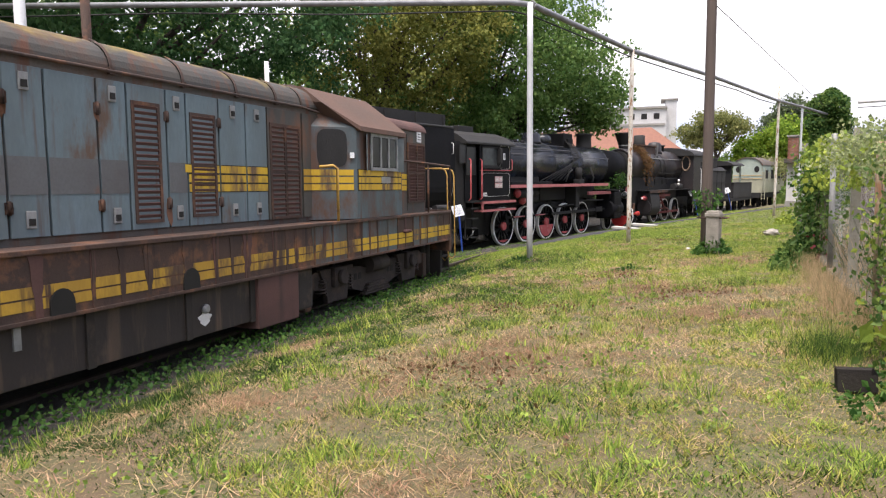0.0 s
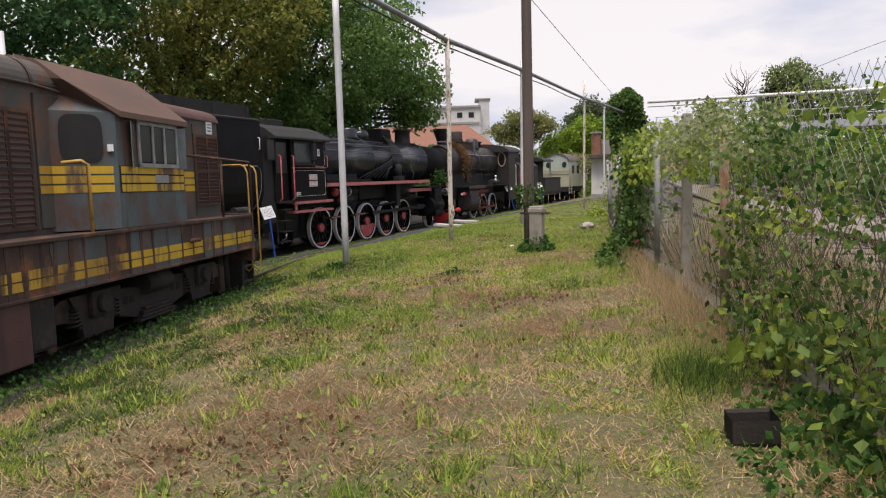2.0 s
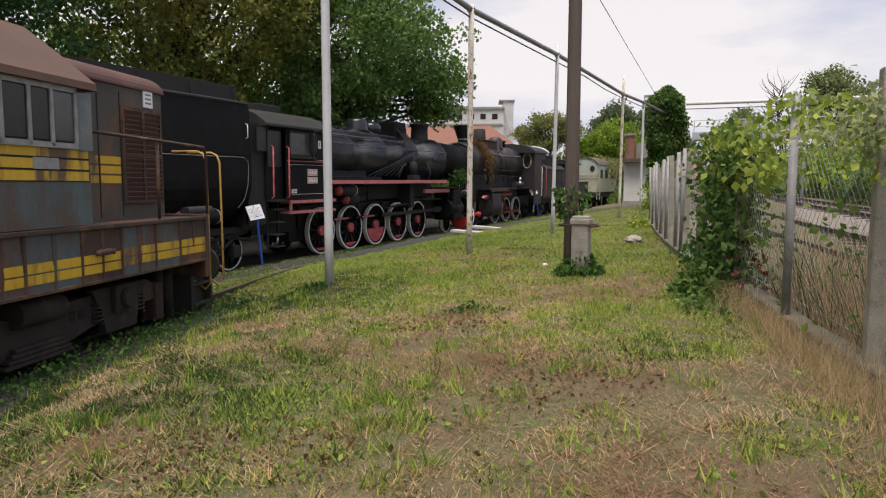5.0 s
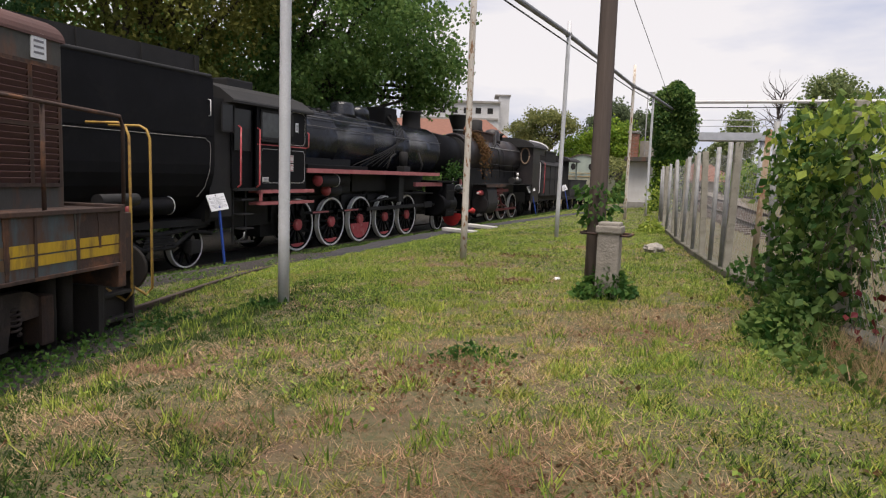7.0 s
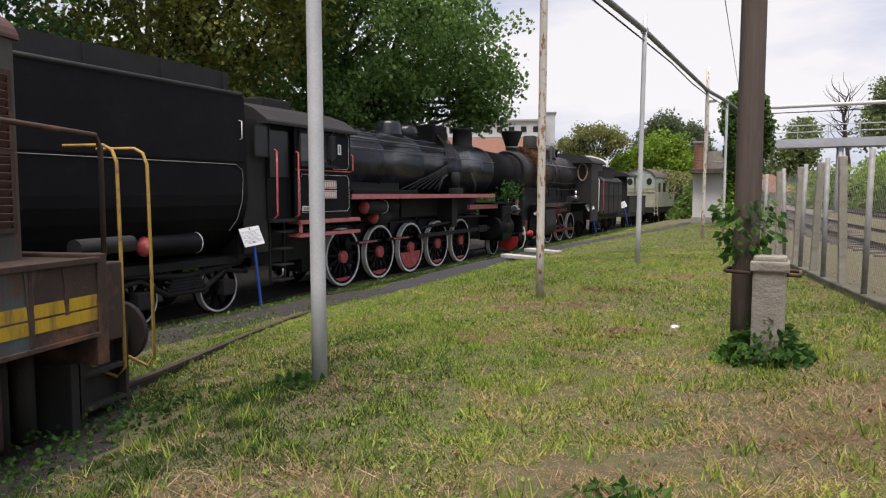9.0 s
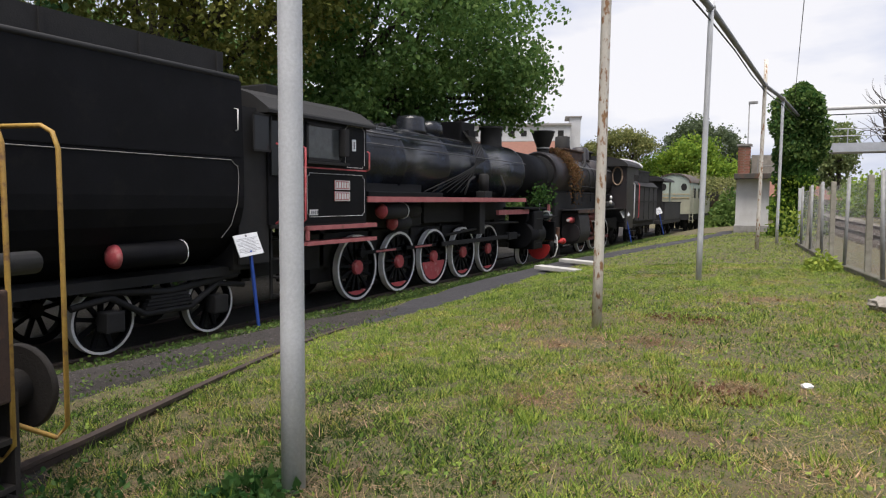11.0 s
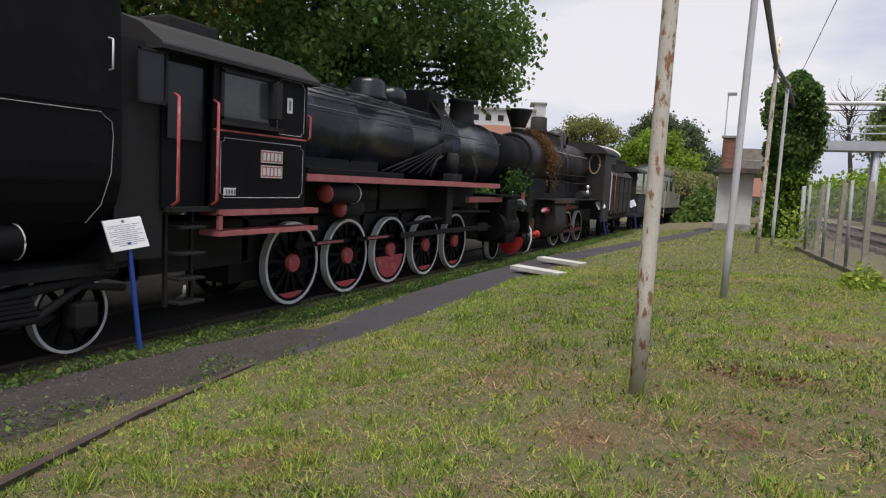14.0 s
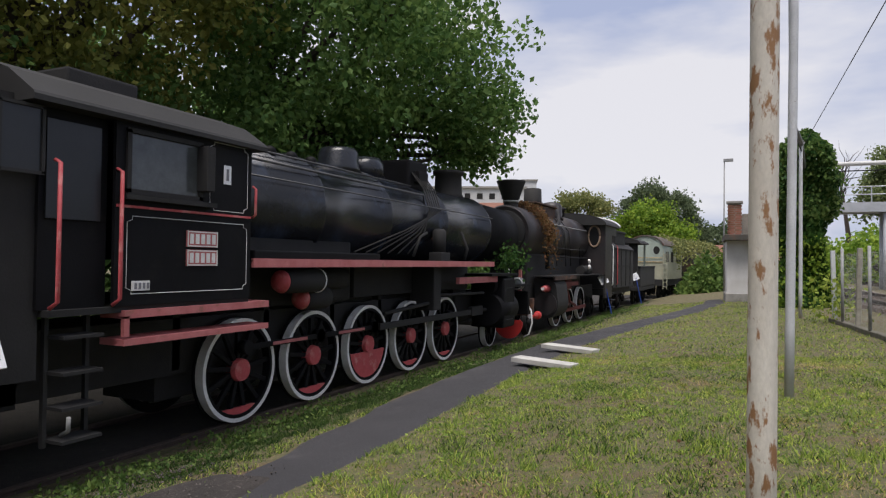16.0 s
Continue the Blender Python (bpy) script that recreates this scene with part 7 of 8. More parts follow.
def tree(name, label, x, y, h, r, blobs, leaf, mat, seed, per=55, spread=0.5, base=None):
    t = thing(name, label, "tree", pose(x, y, (gz(x, y) if base is None else base) - 0.1))
    rng = random.Random(seed)
    g = B()
    pts = [(0.15 * math.sin(k * 1.3 + seed) * k / 5, 0.15 * math.cos(k * 1.7 + seed) * k / 5, h * k / 6) for k in range(7)]
    tube(g, pts, [r * (1.25 if k == 0 else 1 - 0.10 * k) for k in range(7)], 12)
    part("trunk", g, "bark", t)
    for i, (cx, cy, cz, rx, ry, rz, n) in enumerate(blobs):
        for j in range(4):
            g = B()
            a = Vector(pts[rng.choice((3, 4, 5))])
            b = Vector((cx - x + rng.uniform(-0.6, 0.6) * rx, cy - y + rng.uniform(-0.6, 0.6) * ry, cz - (gz(x, y) if base is None else base) + rng.uniform(-0.3, 0.6) * rz))
            mid = a.lerp(b, 0.5) + Vector((rng.uniform(-0.4, 0.4), rng.uniform(-0.4, 0.4), rng.uniform(0.0, 0.6)))
            tube(g, [a, a.lerp(mid, 0.5) + Vector((0, 0, 0.1)), mid, mid.lerp(b, 0.6), b], [r * 0.45, r * 0.36, r * 0.27, r * 0.17, r * 0.05], 7)
            part("limb", g, "bark", t)
    pl = crown_places(blobs, seed, per, spread)
    o = new("crown", leaf_mesh("crown", pl - np.array([x, y, (gz(x, y) if base is None else base) - 0.1]), leaf, mat, seed=seed))
    o.parent = t
    tagged(o, kind="stuff")
    return t


tree("tree", "broad dark green leafy tree overhanging the locomotive", -4.8, 3.5, 6.5, 0.34,
     [(-2.5, 3.2, 8.6, 4.4, 4.4, 3.6, 330), (-4.5, 4.2, 9.5, 4.5, 4.0, 4.0, 260), (-0.9, 6.4, 7.4, 2.4, 2.7, 2.4, 150), (-0.1, 6.9, 6.3, 1.4, 1.8, 1.5, 60), (-0.3, 6.6, 5.3, 1.0, 1.2, 0.8, 26), (-5.0, 5.0, 11.5, 4.5, 5.0, 3.0, 180), (-5.0, 2.0, 5.2, 2.2, 7.0, 2.0, 200), (-2.8, 3.4, 5.5, 2.2, 3.8, 1.2, 130)], 0.17, "leaf_dark", 11, 62, 0.36)
tree("tree", "large tree with yellowing leaves behind the tender", -6.2, -2.5, 6.5, 0.36,
     [(-3.6, -1.6, 8.8, 3.6, 3.2, 3.6, 250), (-5.5, -3.6, 9.5, 4.0, 3.6, 4.2, 240), (-4.5, 0.0, 11.5, 4.2, 4.0, 2.8, 170), (-5.2, -3.0, 5.4, 2.2, 4.0, 2.0, 150)], 0.16, "leaf_yellow", 12, 66, 0.36)
tree("tree", "tall acacia with fine pale green leaves", -7.0, -14.5, 7.0, 0.30,
     [(-5.2, -9.0, 8.6, 4.2, 4.4, 3.8, 330), (-6.0, -16.5, 8.6, 4.6, 4.2, 4.2, 300), (-6.5, -12.0, 12.0, 4.6, 5.6, 2.8, 210), (-5.4, -15, 5.2, 2.2, 5.0, 2.0, 170)], 0.16, "leaf_acacia", 13, 90, 0.36)
tree("tree", "dense acacia behind the diesel locomotive", -5.5, -23.0, 7.0, 0.30,
     [(-4.0, -20.5, 7.4, 4.2, 3.6, 3.4, 280), (-4.5, -25.0, 8.0, 4.6, 4.0, 4.0, 260), (-5.0, -22.5, 11.2, 4.5, 4.6, 2.8, 180)], 0.17, "leaf_acacia", 14, 90, 0.36)
tree("tree", "dark leafy tree in the back row", -13.5, 2.0, 6.0, 0.34,
     [(-12.5, 2.0, 7.0, 5.0, 6.0, 4.2, 150), (-13.5, 12.0, 6.5, 4.0, 5.0, 4.0, 110)], 0.30, "leaf_dark", 15)
tree("tree", "dark leafy tree in the back row", -14.5, -12.0, 6.0, 0.34,
     [(-13.5, -9.0, 7.5, 5.0, 5.5, 4.6, 150), (-14.0, -18.0, 7.5, 5.0, 5.5, 4.6, 150)], 0.30, "leaf_mid", 16)
tree("tree", "dark leafy tree in the back row", -14.0, -30.0, 6.0, 0.34,
     [(-12.0, -27.0, 7.5, 5.5, 5.5, 5.0, 180), (-8.0, -33.0, 8.0, 5.0, 5.0, 5.0, 180)], 0.30, "leaf_dark", 17)
# undergrowth that closes the view below the crowns
rng = np.random.default_rng(5)
n = 30000
uy = rng.uniform(-36, 24, n)
ux = -4.2 - np.abs(rng.normal(0, 1.6, n)) - 0.5 * np.sin(uy * 0.6)
uz = rng.uniform(0, 1, n) ** 0.8 * (3.4 + 1.2 * np.sin(uy * 0.9 + 1.0))
o = new("undergrowth", leaf_mesh("undergrowth", np.stack([ux, uy, np.nan_to_num(uz)], 1), 0.30, "leaf_dark", seed=5))
tagged(o, "dense shaded undergrowth behind the train", "shrubs", kind="stuff")
rng = np.random.default_rng(6)
n = 26000
uy = rng.uniform(-40, 60, n)
ux = np.interp(uy, (-40, 10, 60), (30, 20.5, 17.5)) + np.abs(rng.normal(0, 1.5, n))
uz = 0.6 + rng.uniform(0, 1, n) ** 0.8 * (1.8 + 0.6 * np.sin(uy * 0.7))
o = new("hedge", leaf_mesh("hedge", np.stack([ux, uy, uz], 1), 0.30, "leaf_mid", seed=6))
tagged(o, "overgrown hedge beyond the running lines", "hedge", kind="stuff")
# far trees
tree("tree", "bright green rounded tree in the distance", -11.5, 117, 6.0, 0.45,
     [(-11.0, 117, 9.6, 5.0, 4.5, 4.8, 220), (-16.5, 116, 7.6, 4.0, 4.0, 3.6, 110), (-5.5, 117, 7.0, 3.6, 4.0, 3.4, 90)], 0.55, "leaf_bright", 21, 44, 0.9)
tree("tree", "tall dark tree in the distance", -10.0, 126, 9.0, 0.5,
     [(-11.5, 126, 15.2, 3.6, 4.0, 3.9, 170), (-6.5, 127, 12.5, 3.4, 3.6, 4.6, 130), (-15.2, 126, 12.6, 3.0, 3.6, 3.6, 90), (-3.2, 127, 9.0, 2.6, 3.4, 3.8, 80)], 0.50, "leaf_dusk", 22, 40, 0.8)
tree("tree", "wide umbrella-crowned olive green tree", -21.9, 110, 11.0, 0.45,
     [(-22, 110, 13.8, 4.6, 4.0, 1.7, 130), (-26.5, 110, 11.6, 3.4, 3.6, 1.9, 80), (-17.8, 110, 12.2, 2.8, 3.4, 1.5, 60), (-23, 110, 10.0, 5.0, 4.0, 2.0, 90)], 0.45, "leaf_olive", 23, 36, 0.75)
tree("tree", "pale grey-green tree far off", -1.0, 150, 6.0, 0.4, [(-1, 150, 8.0, 5.0, 4.0, 4.4, 110), (6, 150, 6.5, 4.0, 4.0, 4.0, 80)], 0.7, "leaf_dusk", 29, 36, 1.0)
tree("tree", "tall willow beyond the lines", 24, 88, 10.0, 0.5,
     [(23.5, 88, 15.0, 3.4, 3.4, 3.3, 130), (27.5, 88, 12.0, 3.6, 3.4, 4.0, 130), (20.8, 88, 11.0, 2.4, 3.0, 3.2, 70), (34, 88, 9.5, 5.0, 4, 4.6, 140), (42, 86, 10.5, 6.0, 4, 5.5, 150)], 0.45, "leaf_willow", 24, 40, 0.7)
tree("tree", "low green bushes along the lines", 15, 46, 2.5, 0.3, [(14, 47, 2.6, 3, 3, 2.0, 110), (18.5, 46, 2.8, 3.5, 3, 2.2, 110)], 0.35, "leaf_bright", 28, 40, 0.6)
tree("tree", "green bush beyond the footbridge", 20, 55, 3.0, 0.3, [(20, 55, 3.6, 4, 3, 2.6, 120), (26, 52, 3.5, 4.5, 3, 2.8, 120)], 0.4, "leaf_bright", 25, 40, 0.7)
tree("tree", "green bush beyond the footbridge", 36, 40, 3.0, 0.3, [(33, 42, 4.0, 5, 4, 3.5, 160), (41, 36, 4.5, 5, 4, 3.5, 160)], 0.5, "leaf_mid", 26, 40, 0.7)
tree("tree", "thin poplar tree in the distance", 12.5, 100, 8.0, 0.4, [(12.5, 100, 10, 2.6, 3.0, 4.5, 100), (10.2, 100, 7, 2.2, 3.0, 3.5, 60)], 0.5, "leaf_willow", 27, 40, 0.7)
for i, (x_, y_, s_) in enumerate(((-30, 150, 1.0), (14, 150, 0.9), (30, 130, 1.1), (50, 110, 1.0), (60, 80, 1.0), (48, 10, 0.8), (44, -14, 0.8), (-45, 70, 1.0), (-30, 30, 1.0), (42, -40, 0.9), (10, -70, 1.1), (30, -70, 1.1))):
    tree("tree", "distant leafy tree on the skyline", x_, y_, 4.0 * s_, 0.4, [(x_, y_, 5.0 * s_, 9 * s_, 5 * s_, 3.6 * s_, 170)], 0.75, ("leaf_mid", "leaf_willow", "leaf_bright")[i % 3], 40 + i, 36, 1.0)
# bare crooked tree
bt = thing("bare_tree", "crooked half-dead tree with bare twigs", "tree", pose(17.4, 88, 0.3) @ Matrix.Scale(1.42, 4))
rngb = random.Random(3)
bm = B()
tube(bm, [(0, 0, 0), (0.3, 0, 4), (-0.2, 0, 8), (-0.8, 0, 10.5)], [0.26, 0.20, 0.11, 0.04], 8)
part("trunk", bm, "bark", bt)
for k in range(34):
    z_ = rngb.uniform(6, 10.5)
    a = Vector((-0.2, 0, z_))
    bm = B()
    pts = [a]
    d = Vector((rngb.uniform(-1, 0.6), rngb.uniform(-0.5, 0.5), rngb.uniform(0.0, 0.9))).normalized()
    for j in range(4):
        d = (d + Vector((rngb.uniform(-0.5, 0.5), rngb.uniform(-0.3, 0.3), rngb.uniform(-0.3, 0.5)))).normalized()
        pts.append(pts[-1] + d * rngb.uniform(0.5, 1.0))
    tube(bm, pts, [0.055, 0.042, 0.03, 0.02, 0.01], 5)
    part("branch", bm, "bark", bt)

# ---- ivy tower ----
tower = thing("ivy_tower", "old post wholly overgrown with green ivy", "ivy", pose(8.72, 16.2, gz(8.72, 16.2) - 0.1))
bm = B()
box(bm, -0.18, 0.18, -0.18, 0.18, 0, 6.1, None, 0.02)
part("post", bm, "wood", tower)
rng = np.random.default_rng(8)
for name_, mt_, n, grow, zlo in (("ivy", "leaf_ivy", 15000, 1.0, 0.0), ("young_ivy", "leaf_mid", 6000, 1.06, 3.2), ("low_ivy", "leaf_bright", 2600, 1.12, 0.0)):
    z_ = rng.uniform(zlo, 2.6 if name_ == "low_ivy" else 6.35, n)
    rad = np.interp(z_, (0, 0.8, 2.2, 3.4, 4.2, 5.3, 5.9, 6.35), (0.95, 0.80, 0.66, 0.72, 0.98, 0.92, 0.62, 0.12)) * (1 + 0.16 * np.sin(z_ * 4.1) * np.cos(z_ * 1.7))
    a_ = rng.uniform(0, 2 * np.pi, n)
    rr = grow * rad * rng.uniform(0.6, 1.08, n) * (1 + 0.20 * np.sin(a_ * 3 + z_ * 2))
    o = new(name_, leaf_mesh(name_, np.stack([rr * np.cos(a_), rr * np.sin(a_) * 0.9, z_], 1), 0.15, mt_, 0.9, 8))
    o.parent = tower
    tagged(o, "shiny green ivy leaves", kind="stuff")

# ---- creepers on the fence ----
def creeper(name, label, y0, y1, z0, z1, n, size, mat, seed, thick=0.16, lumps=1.0, mats2=None):
    r = np.random.default_rng(seed)
    y = r.uniform(y0, y1, n)
    z = r.uniform(0, 1, n)
    keep = np.array([noise.noise((a * 1.3 + seed, b * 3.0, seed)) > -0.12 - 0.3 * lumps for a, b in zip(y, z)])
    y, z = y[keep], z[keep]
    fx = np.interp(y, [a for a, _ in FX], [b for _, b in FX])
    g0 = np.array([gz(a, b) for a, b in zip(fx, y)])
    x = fx + r.normal(-0.03, thick, len(y))
    p = np.stack([x, y, g0 + z0 + z * (z1 - z0) + 0.10 * np.sin(y * 3.0 + seed)], 1)
    ob = new(name, leaf_mesh(name, p, size, mat, 0.8, seed))
    return tagged(ob, label, "creeper", kind="stuff")


creeper("creeper", "tangled yellow-green creeper over the fence", -21.0, -17.32, 0.05, 1.66, 3300, 0.058, "leaf_vine", 31, 0.13, -0.45)
creeper("creeper", "small fresh leaves in the tangled creeper", -20.6, -17.3, 0.0, 1.66, 4000, 0.042, "leaf_mid", 41, 0.15, -0.3)
creeper("creeper", "dark older leaves deep in the creeper", -21.0, -17.3, -0.05, 1.5, 1800, 0.055, "leaf_ivy", 32, 0.10, -0.3)
creeper("creeper", "broad low leaves at the foot of the fence", -20.8, -17.6, -0.05, 0.55, 1500, 0.062, "leaf_mid", 42, 0.20, 0.2)
creeper("creeper", "pale flowering creeper along the fence top", -18.2, -14.9, 1.38, 1.74, 3600, 0.045, "leaf_blossom", 33, 0.16, 0.0)
creeper("creeper", "yellow-green creeper hanging over the fence top", -17.3, -14.6, 1.25, 1.70, 1000, 0.065, "leaf_vine", 34, 0.14, -0.3)
creeper("creeper", "yellow-green creeper hanging over the fence top", -14.3, -10.9, 1.15, 1.78, 1500, 0.085, "leaf_vine", 44, 0.15, -0.1)
creeper("creeper", "sparse creeper on the chain-link", -15.9, -12.8, 0.15, 1.5, 420, 0.07, "leaf_mid", 35, 0.08, -0.6)
creeper("ivy", "thick dark ivy climbing the fence", -12.5, -10.75, -0.05, 1.72, 2700, 0.085, "leaf_ivy", 36, 0.14, 0.5)
creeper("ivy", "bright young ivy leaves on the fence", -12.7, -10.7, 0.0, 1.85, 1700, 0.085, "leaf_mid", 37, 0.18, 0.2)
creeper("creeper", "creeper at the foot of the fence", -10.6, -8.9, -0.05, 0.35, 300, 0.08, "leaf_ivy", 38, 0.14)
creeper("creeper", "yellow-green bush on the far fence", 8.6, 9.6, 0.0, 1.2, 400, 0.12, "leaf_vine", 39, 0.3)
creeper("creeper", "red autumn leaves among the ivy", -13.2, -12.7, 0.05, 0.5, 40, 0.08, "leaf_red", 30, 0.12)
# bare twining stems
rng = random.Random(17)
vn = thing("vine_stems", "grey-brown twining stems of the creeper on the fence", "creeper", kind="stuff")
bm = B()
for k in range(70):
    y_ = rng.uniform(-21.0, -17.3) if k < 52 else rng.uniform(-12.7, -10.8)
    z_, pts = 0.0, []
    while z_ < rng.uniform(1.2, 1.75):
        x_ = fence_x(y_)
        pts.append((x_ + rng.uniform(-0.16, 0.06), y_, gz(x_, y_) + z_))
        z_ += rng.uniform(0.15, 0.3)
        y_ += rng.uniform(-0.14, 0.14)
    if len(pts) > 2:
        tube(bm, pts, [0.0045 - 0.003 * i / len(pts) for i in range(len(pts))], 5)
part("stem", bm, "stem", vn)


def leaf_patch(name, label, cx, cy, rx, ry, h, n, size, mat, seed, category="weeds", droop=0.2):
    r = np.random.default_rng(seed)
    a, q = r.uniform(0, 2 * np.pi, n), r.uniform(0, 1, n) ** 0.6
    x, y = cx + rx * q * np.cos(a), cy + ry * q * np.sin(a)
    z = np.array([gz(i, j) for i, j in zip(x, y)]) + h * r.uniform(0, 1, n) * (1.1 - q)
    return tagged(new(name, leaf_mesh(name, np.stack([x, y, z], 1), size, mat, droop, seed)), label, category, kind="stuff")


leaf_patch("ivy", "ivy spreading over the ground below the fence", 11.95, -12.2, 0.34, 0.9, 0.36, 1300, 0.08, "leaf_ivy", 51)
leaf_patch("ivy", "young green ivy over the mound below the fence", 11.95, -12.2, 0.36, 0.9, 0.44, 1000, 0.075, "leaf_mid", 53)
leaf_patch("ivy", "ivy spreading over the ground below the fence", 12.15, -13.3, 0.45, 0.8, 0.14, 420, 0.07, "leaf_mid", 52)
leaf_patch("weeds", "large-leaved yellow-green weed", 13.55, -18.5, 0.22, 0.25, 0.40, 70, 0.12, "leaf_vine", 54)
leaf_patch("weeds", "low weeds round the dark block", 13.75, -19.6, 0.4, 0.8, 0.18, 900, 0.048, "leaf_ivy", 55)
leaf_patch("weeds", "small leafy weeds in the turf", 9.75, -13.75, 0.32, 0.22, 0.10, 170, 0.05, "leaf_ivy", 56)
leaf_patch("weeds", "ivy round the concrete stub", 10.2, -10.72, 0.34, 0.32, 0.42, 800, 0.075, "leaf_ivy", 57)
leaf_patch("weeds", "small weeds at the foot of the pole", 6.9, -12.55, 0.30, 0.22, 0.10, 260, 0.07, "leaf_ivy", 58)
leaf_patch("weeds", "yellow-green bush by the fence kerb", 9.55, 0.6, 0.35, 0.4, 0.45, 500, 0.09, "leaf_vine", 59)
leaf_patch("bush", "green bush between wagon and hut", 4.1, 37, 1.6, 2.5, 2.6, 2500, 0.35, "leaf_mid", 60, "bush")
leaf_patch("bush", "green bush between wagon and hut", 5.2, 46, 2.2, 3.0, 3.0, 2500, 0.34, "leaf_far", 61, "bush")
r = np.random.default_rng(9)
n = 190
a_ = r.uniform(0, 2 * np.pi, n)
q = r.uniform(0.09, 0.20, n)
z_ = gz(9.95, -11) + r.uniform(0.50, 1.0, n)
ivy_p = np.stack([10.05 + q * np.cos(a_) * np.where(z_ > 1.5, 1.25, 0.8), -10.58 + q * np.sin(a_), z_ + 0.30], 1)
tagged(new("ivy", leaf_mesh("ivy", ivy_p, 0.08, "leaf_ivy", 0.8, 9)), "ivy clinging to the wooden pole", "ivy", kind="stuff")
# creeper on the locomotives
r = np.random.default_rng(10)
n = 2000
zt = np.abs(r.normal(0, 0.75, n))
cp = np.stack([0.25 + 0.95 * np.clip(zt, 0, 1.0) ** 0.6 + r.normal(0, 0.10, n), 10.55 + r.normal(0, 0.28, n), 4.2 - zt], 1)
tagged(new("creeper", leaf_mesh("creeper", cp, 0.085, "leaf_dry", 0.9, 10)), "dry brown creeper hanging on the sooty locomotive", "creeper", kind="stuff")
cp = np.stack([0.95 + r.normal(0, 0.22, 420), 7.35 + r.normal(0, 0.35, 420), 2.35 + r.normal(0, 0.20, 420)], 1)
tagged(new("creeper", leaf_mesh("creeper", cp, 0.11, "leaf_ivy", 0.8, 11)), "green creeper on the front of the locomotive", "creeper", kind="stuff")
n = 5200
ct, cy = r.normal(0.35, 0.55, n), r.uniform(-5.5, 10, n)
cp = np.array([pose(1.75, 42.6, 0, 0, 0, -9) @ Vector((1.4 * math.sin(a), b, 2.5 + 1.45 * math.cos(a) + c)) for a, b, c in zip(ct, cy, r.normal(0, 0.12, n)) if b > 0 or c > -0.5])
tagged(new("creeper", leaf_mesh("creeper", cp, 0.20, "leaf_olive", 0.7, 14)), "yellowing creeper over the tank wagon", "creeper", kind="stuff")
# weeds in the ballast under the trains
n = 13000
y_ = r.uniform(-14, 26, n)
x_ = r.uniform(0.85, 2.15, n)
k_ = np.array([noise.noise((a * 0.9, b * 2, 7)) > -0.05 for a, b in zip(y_, x_)])
wp_ = np.stack([x_, y_, [gz(a, b) for a, b in zip(x_, y_)] + r.uniform(0, 0.10, n)], 1)[k_]
tagged(new("weeds", leaf_mesh("weeds", wp_, 0.055, "leaf_mid", 0.0, 12)), "green weeds along the sunken rails", "weeds", kind="stuff")
n = 5000
s_ = r.uniform(-12, 1.0, n)
v_ = r.normal(1.45, 0.22, n)
dp = np.array([dloc(a, b) for a, b in zip(v_, s_)])
dp[:, 2] = [gz(a, b) + c for (a, b, _), c in zip(dp, r.uniform(0, 0.14, n))]
tagged(new("weeds", leaf_mesh("weeds", dp, 0.05, "leaf_ivy", 0.0, 13)), "dark green weeds along the diesel's track", "weeds", kind="stuff")


# ---- grass ----
def blades(name, label, x, y, h, w, mat, seed, lean):
    """Single tapering blades that lean in every direction; lean may be one number or one for each blade."""
    r = np.random.default_rng(seed)
    n = len(x)
    a, b = r.uniform(0, 2 * np.pi, n), r.uniform(0, 2 * np.pi, n)
    hh = h * r.uniform(0.4, 1.5, n)      # h too may be one for each blade
    ln = lean * r.uniform(0.3, 1.4, n)
    ww = w * r.uniform(0.7, 1.3, n)
    p = np.stack([x, y, gz_many(x, y) - 0.006], 1)
    side = np.stack([np.cos(a), np.sin(a), np.zeros(n)], 1) * ww[:, None]
    k = hh / np.sqrt(1 + ln ** 2)
    tip = p + np.stack([np.cos(b) * k * ln, np.sin(b) * k * ln, k], 1)
    v = np.stack([p - side, p + side, tip], 1).reshape(-1, 3)
    m = bpy.data.meshes.new(name)
    m.vertices.add(3 * n)
    m.vertices.foreach_set("co", v.ravel())
    m.loops.add(3 * n)
    m.loops.foreach_set("vertex_index", np.arange(3 * n, dtype=np.int32))
    m.polygons.add(n)
    m.polygons.foreach_set("loop_start", np.arange(0, 3 * n, 3, dtype=np.int32))
    m.update()
    m.materials.append(M[mat])
    return tagged(new(name, m), label, "grass", kind="stuff")


def patches(x, y, size, seed):
    """Smooth random field in -1..1 with cells of the given size."""
    table = np.random.default_rng(seed).uniform(-1, 1, (256, 256))
    u, w = x / size + 100.3, y / size + 100.7
    i, j = np.floor(u).astype(int), np.floor(w).astype(int)
    u, w = u - i, w - j
    u, w = u * u * (3 - 2 * u), w * w * (3 - 2 * w)
    i, j, i1, j1 = i % 256, j % 256, (i + 1) % 256, (j + 1) % 256
    return (table[i, j] * (1 - u) + table[i1, j] * u) * (1 - w) + (table[i, j1] * (1 - u) + table[i1, j1] * u) * w


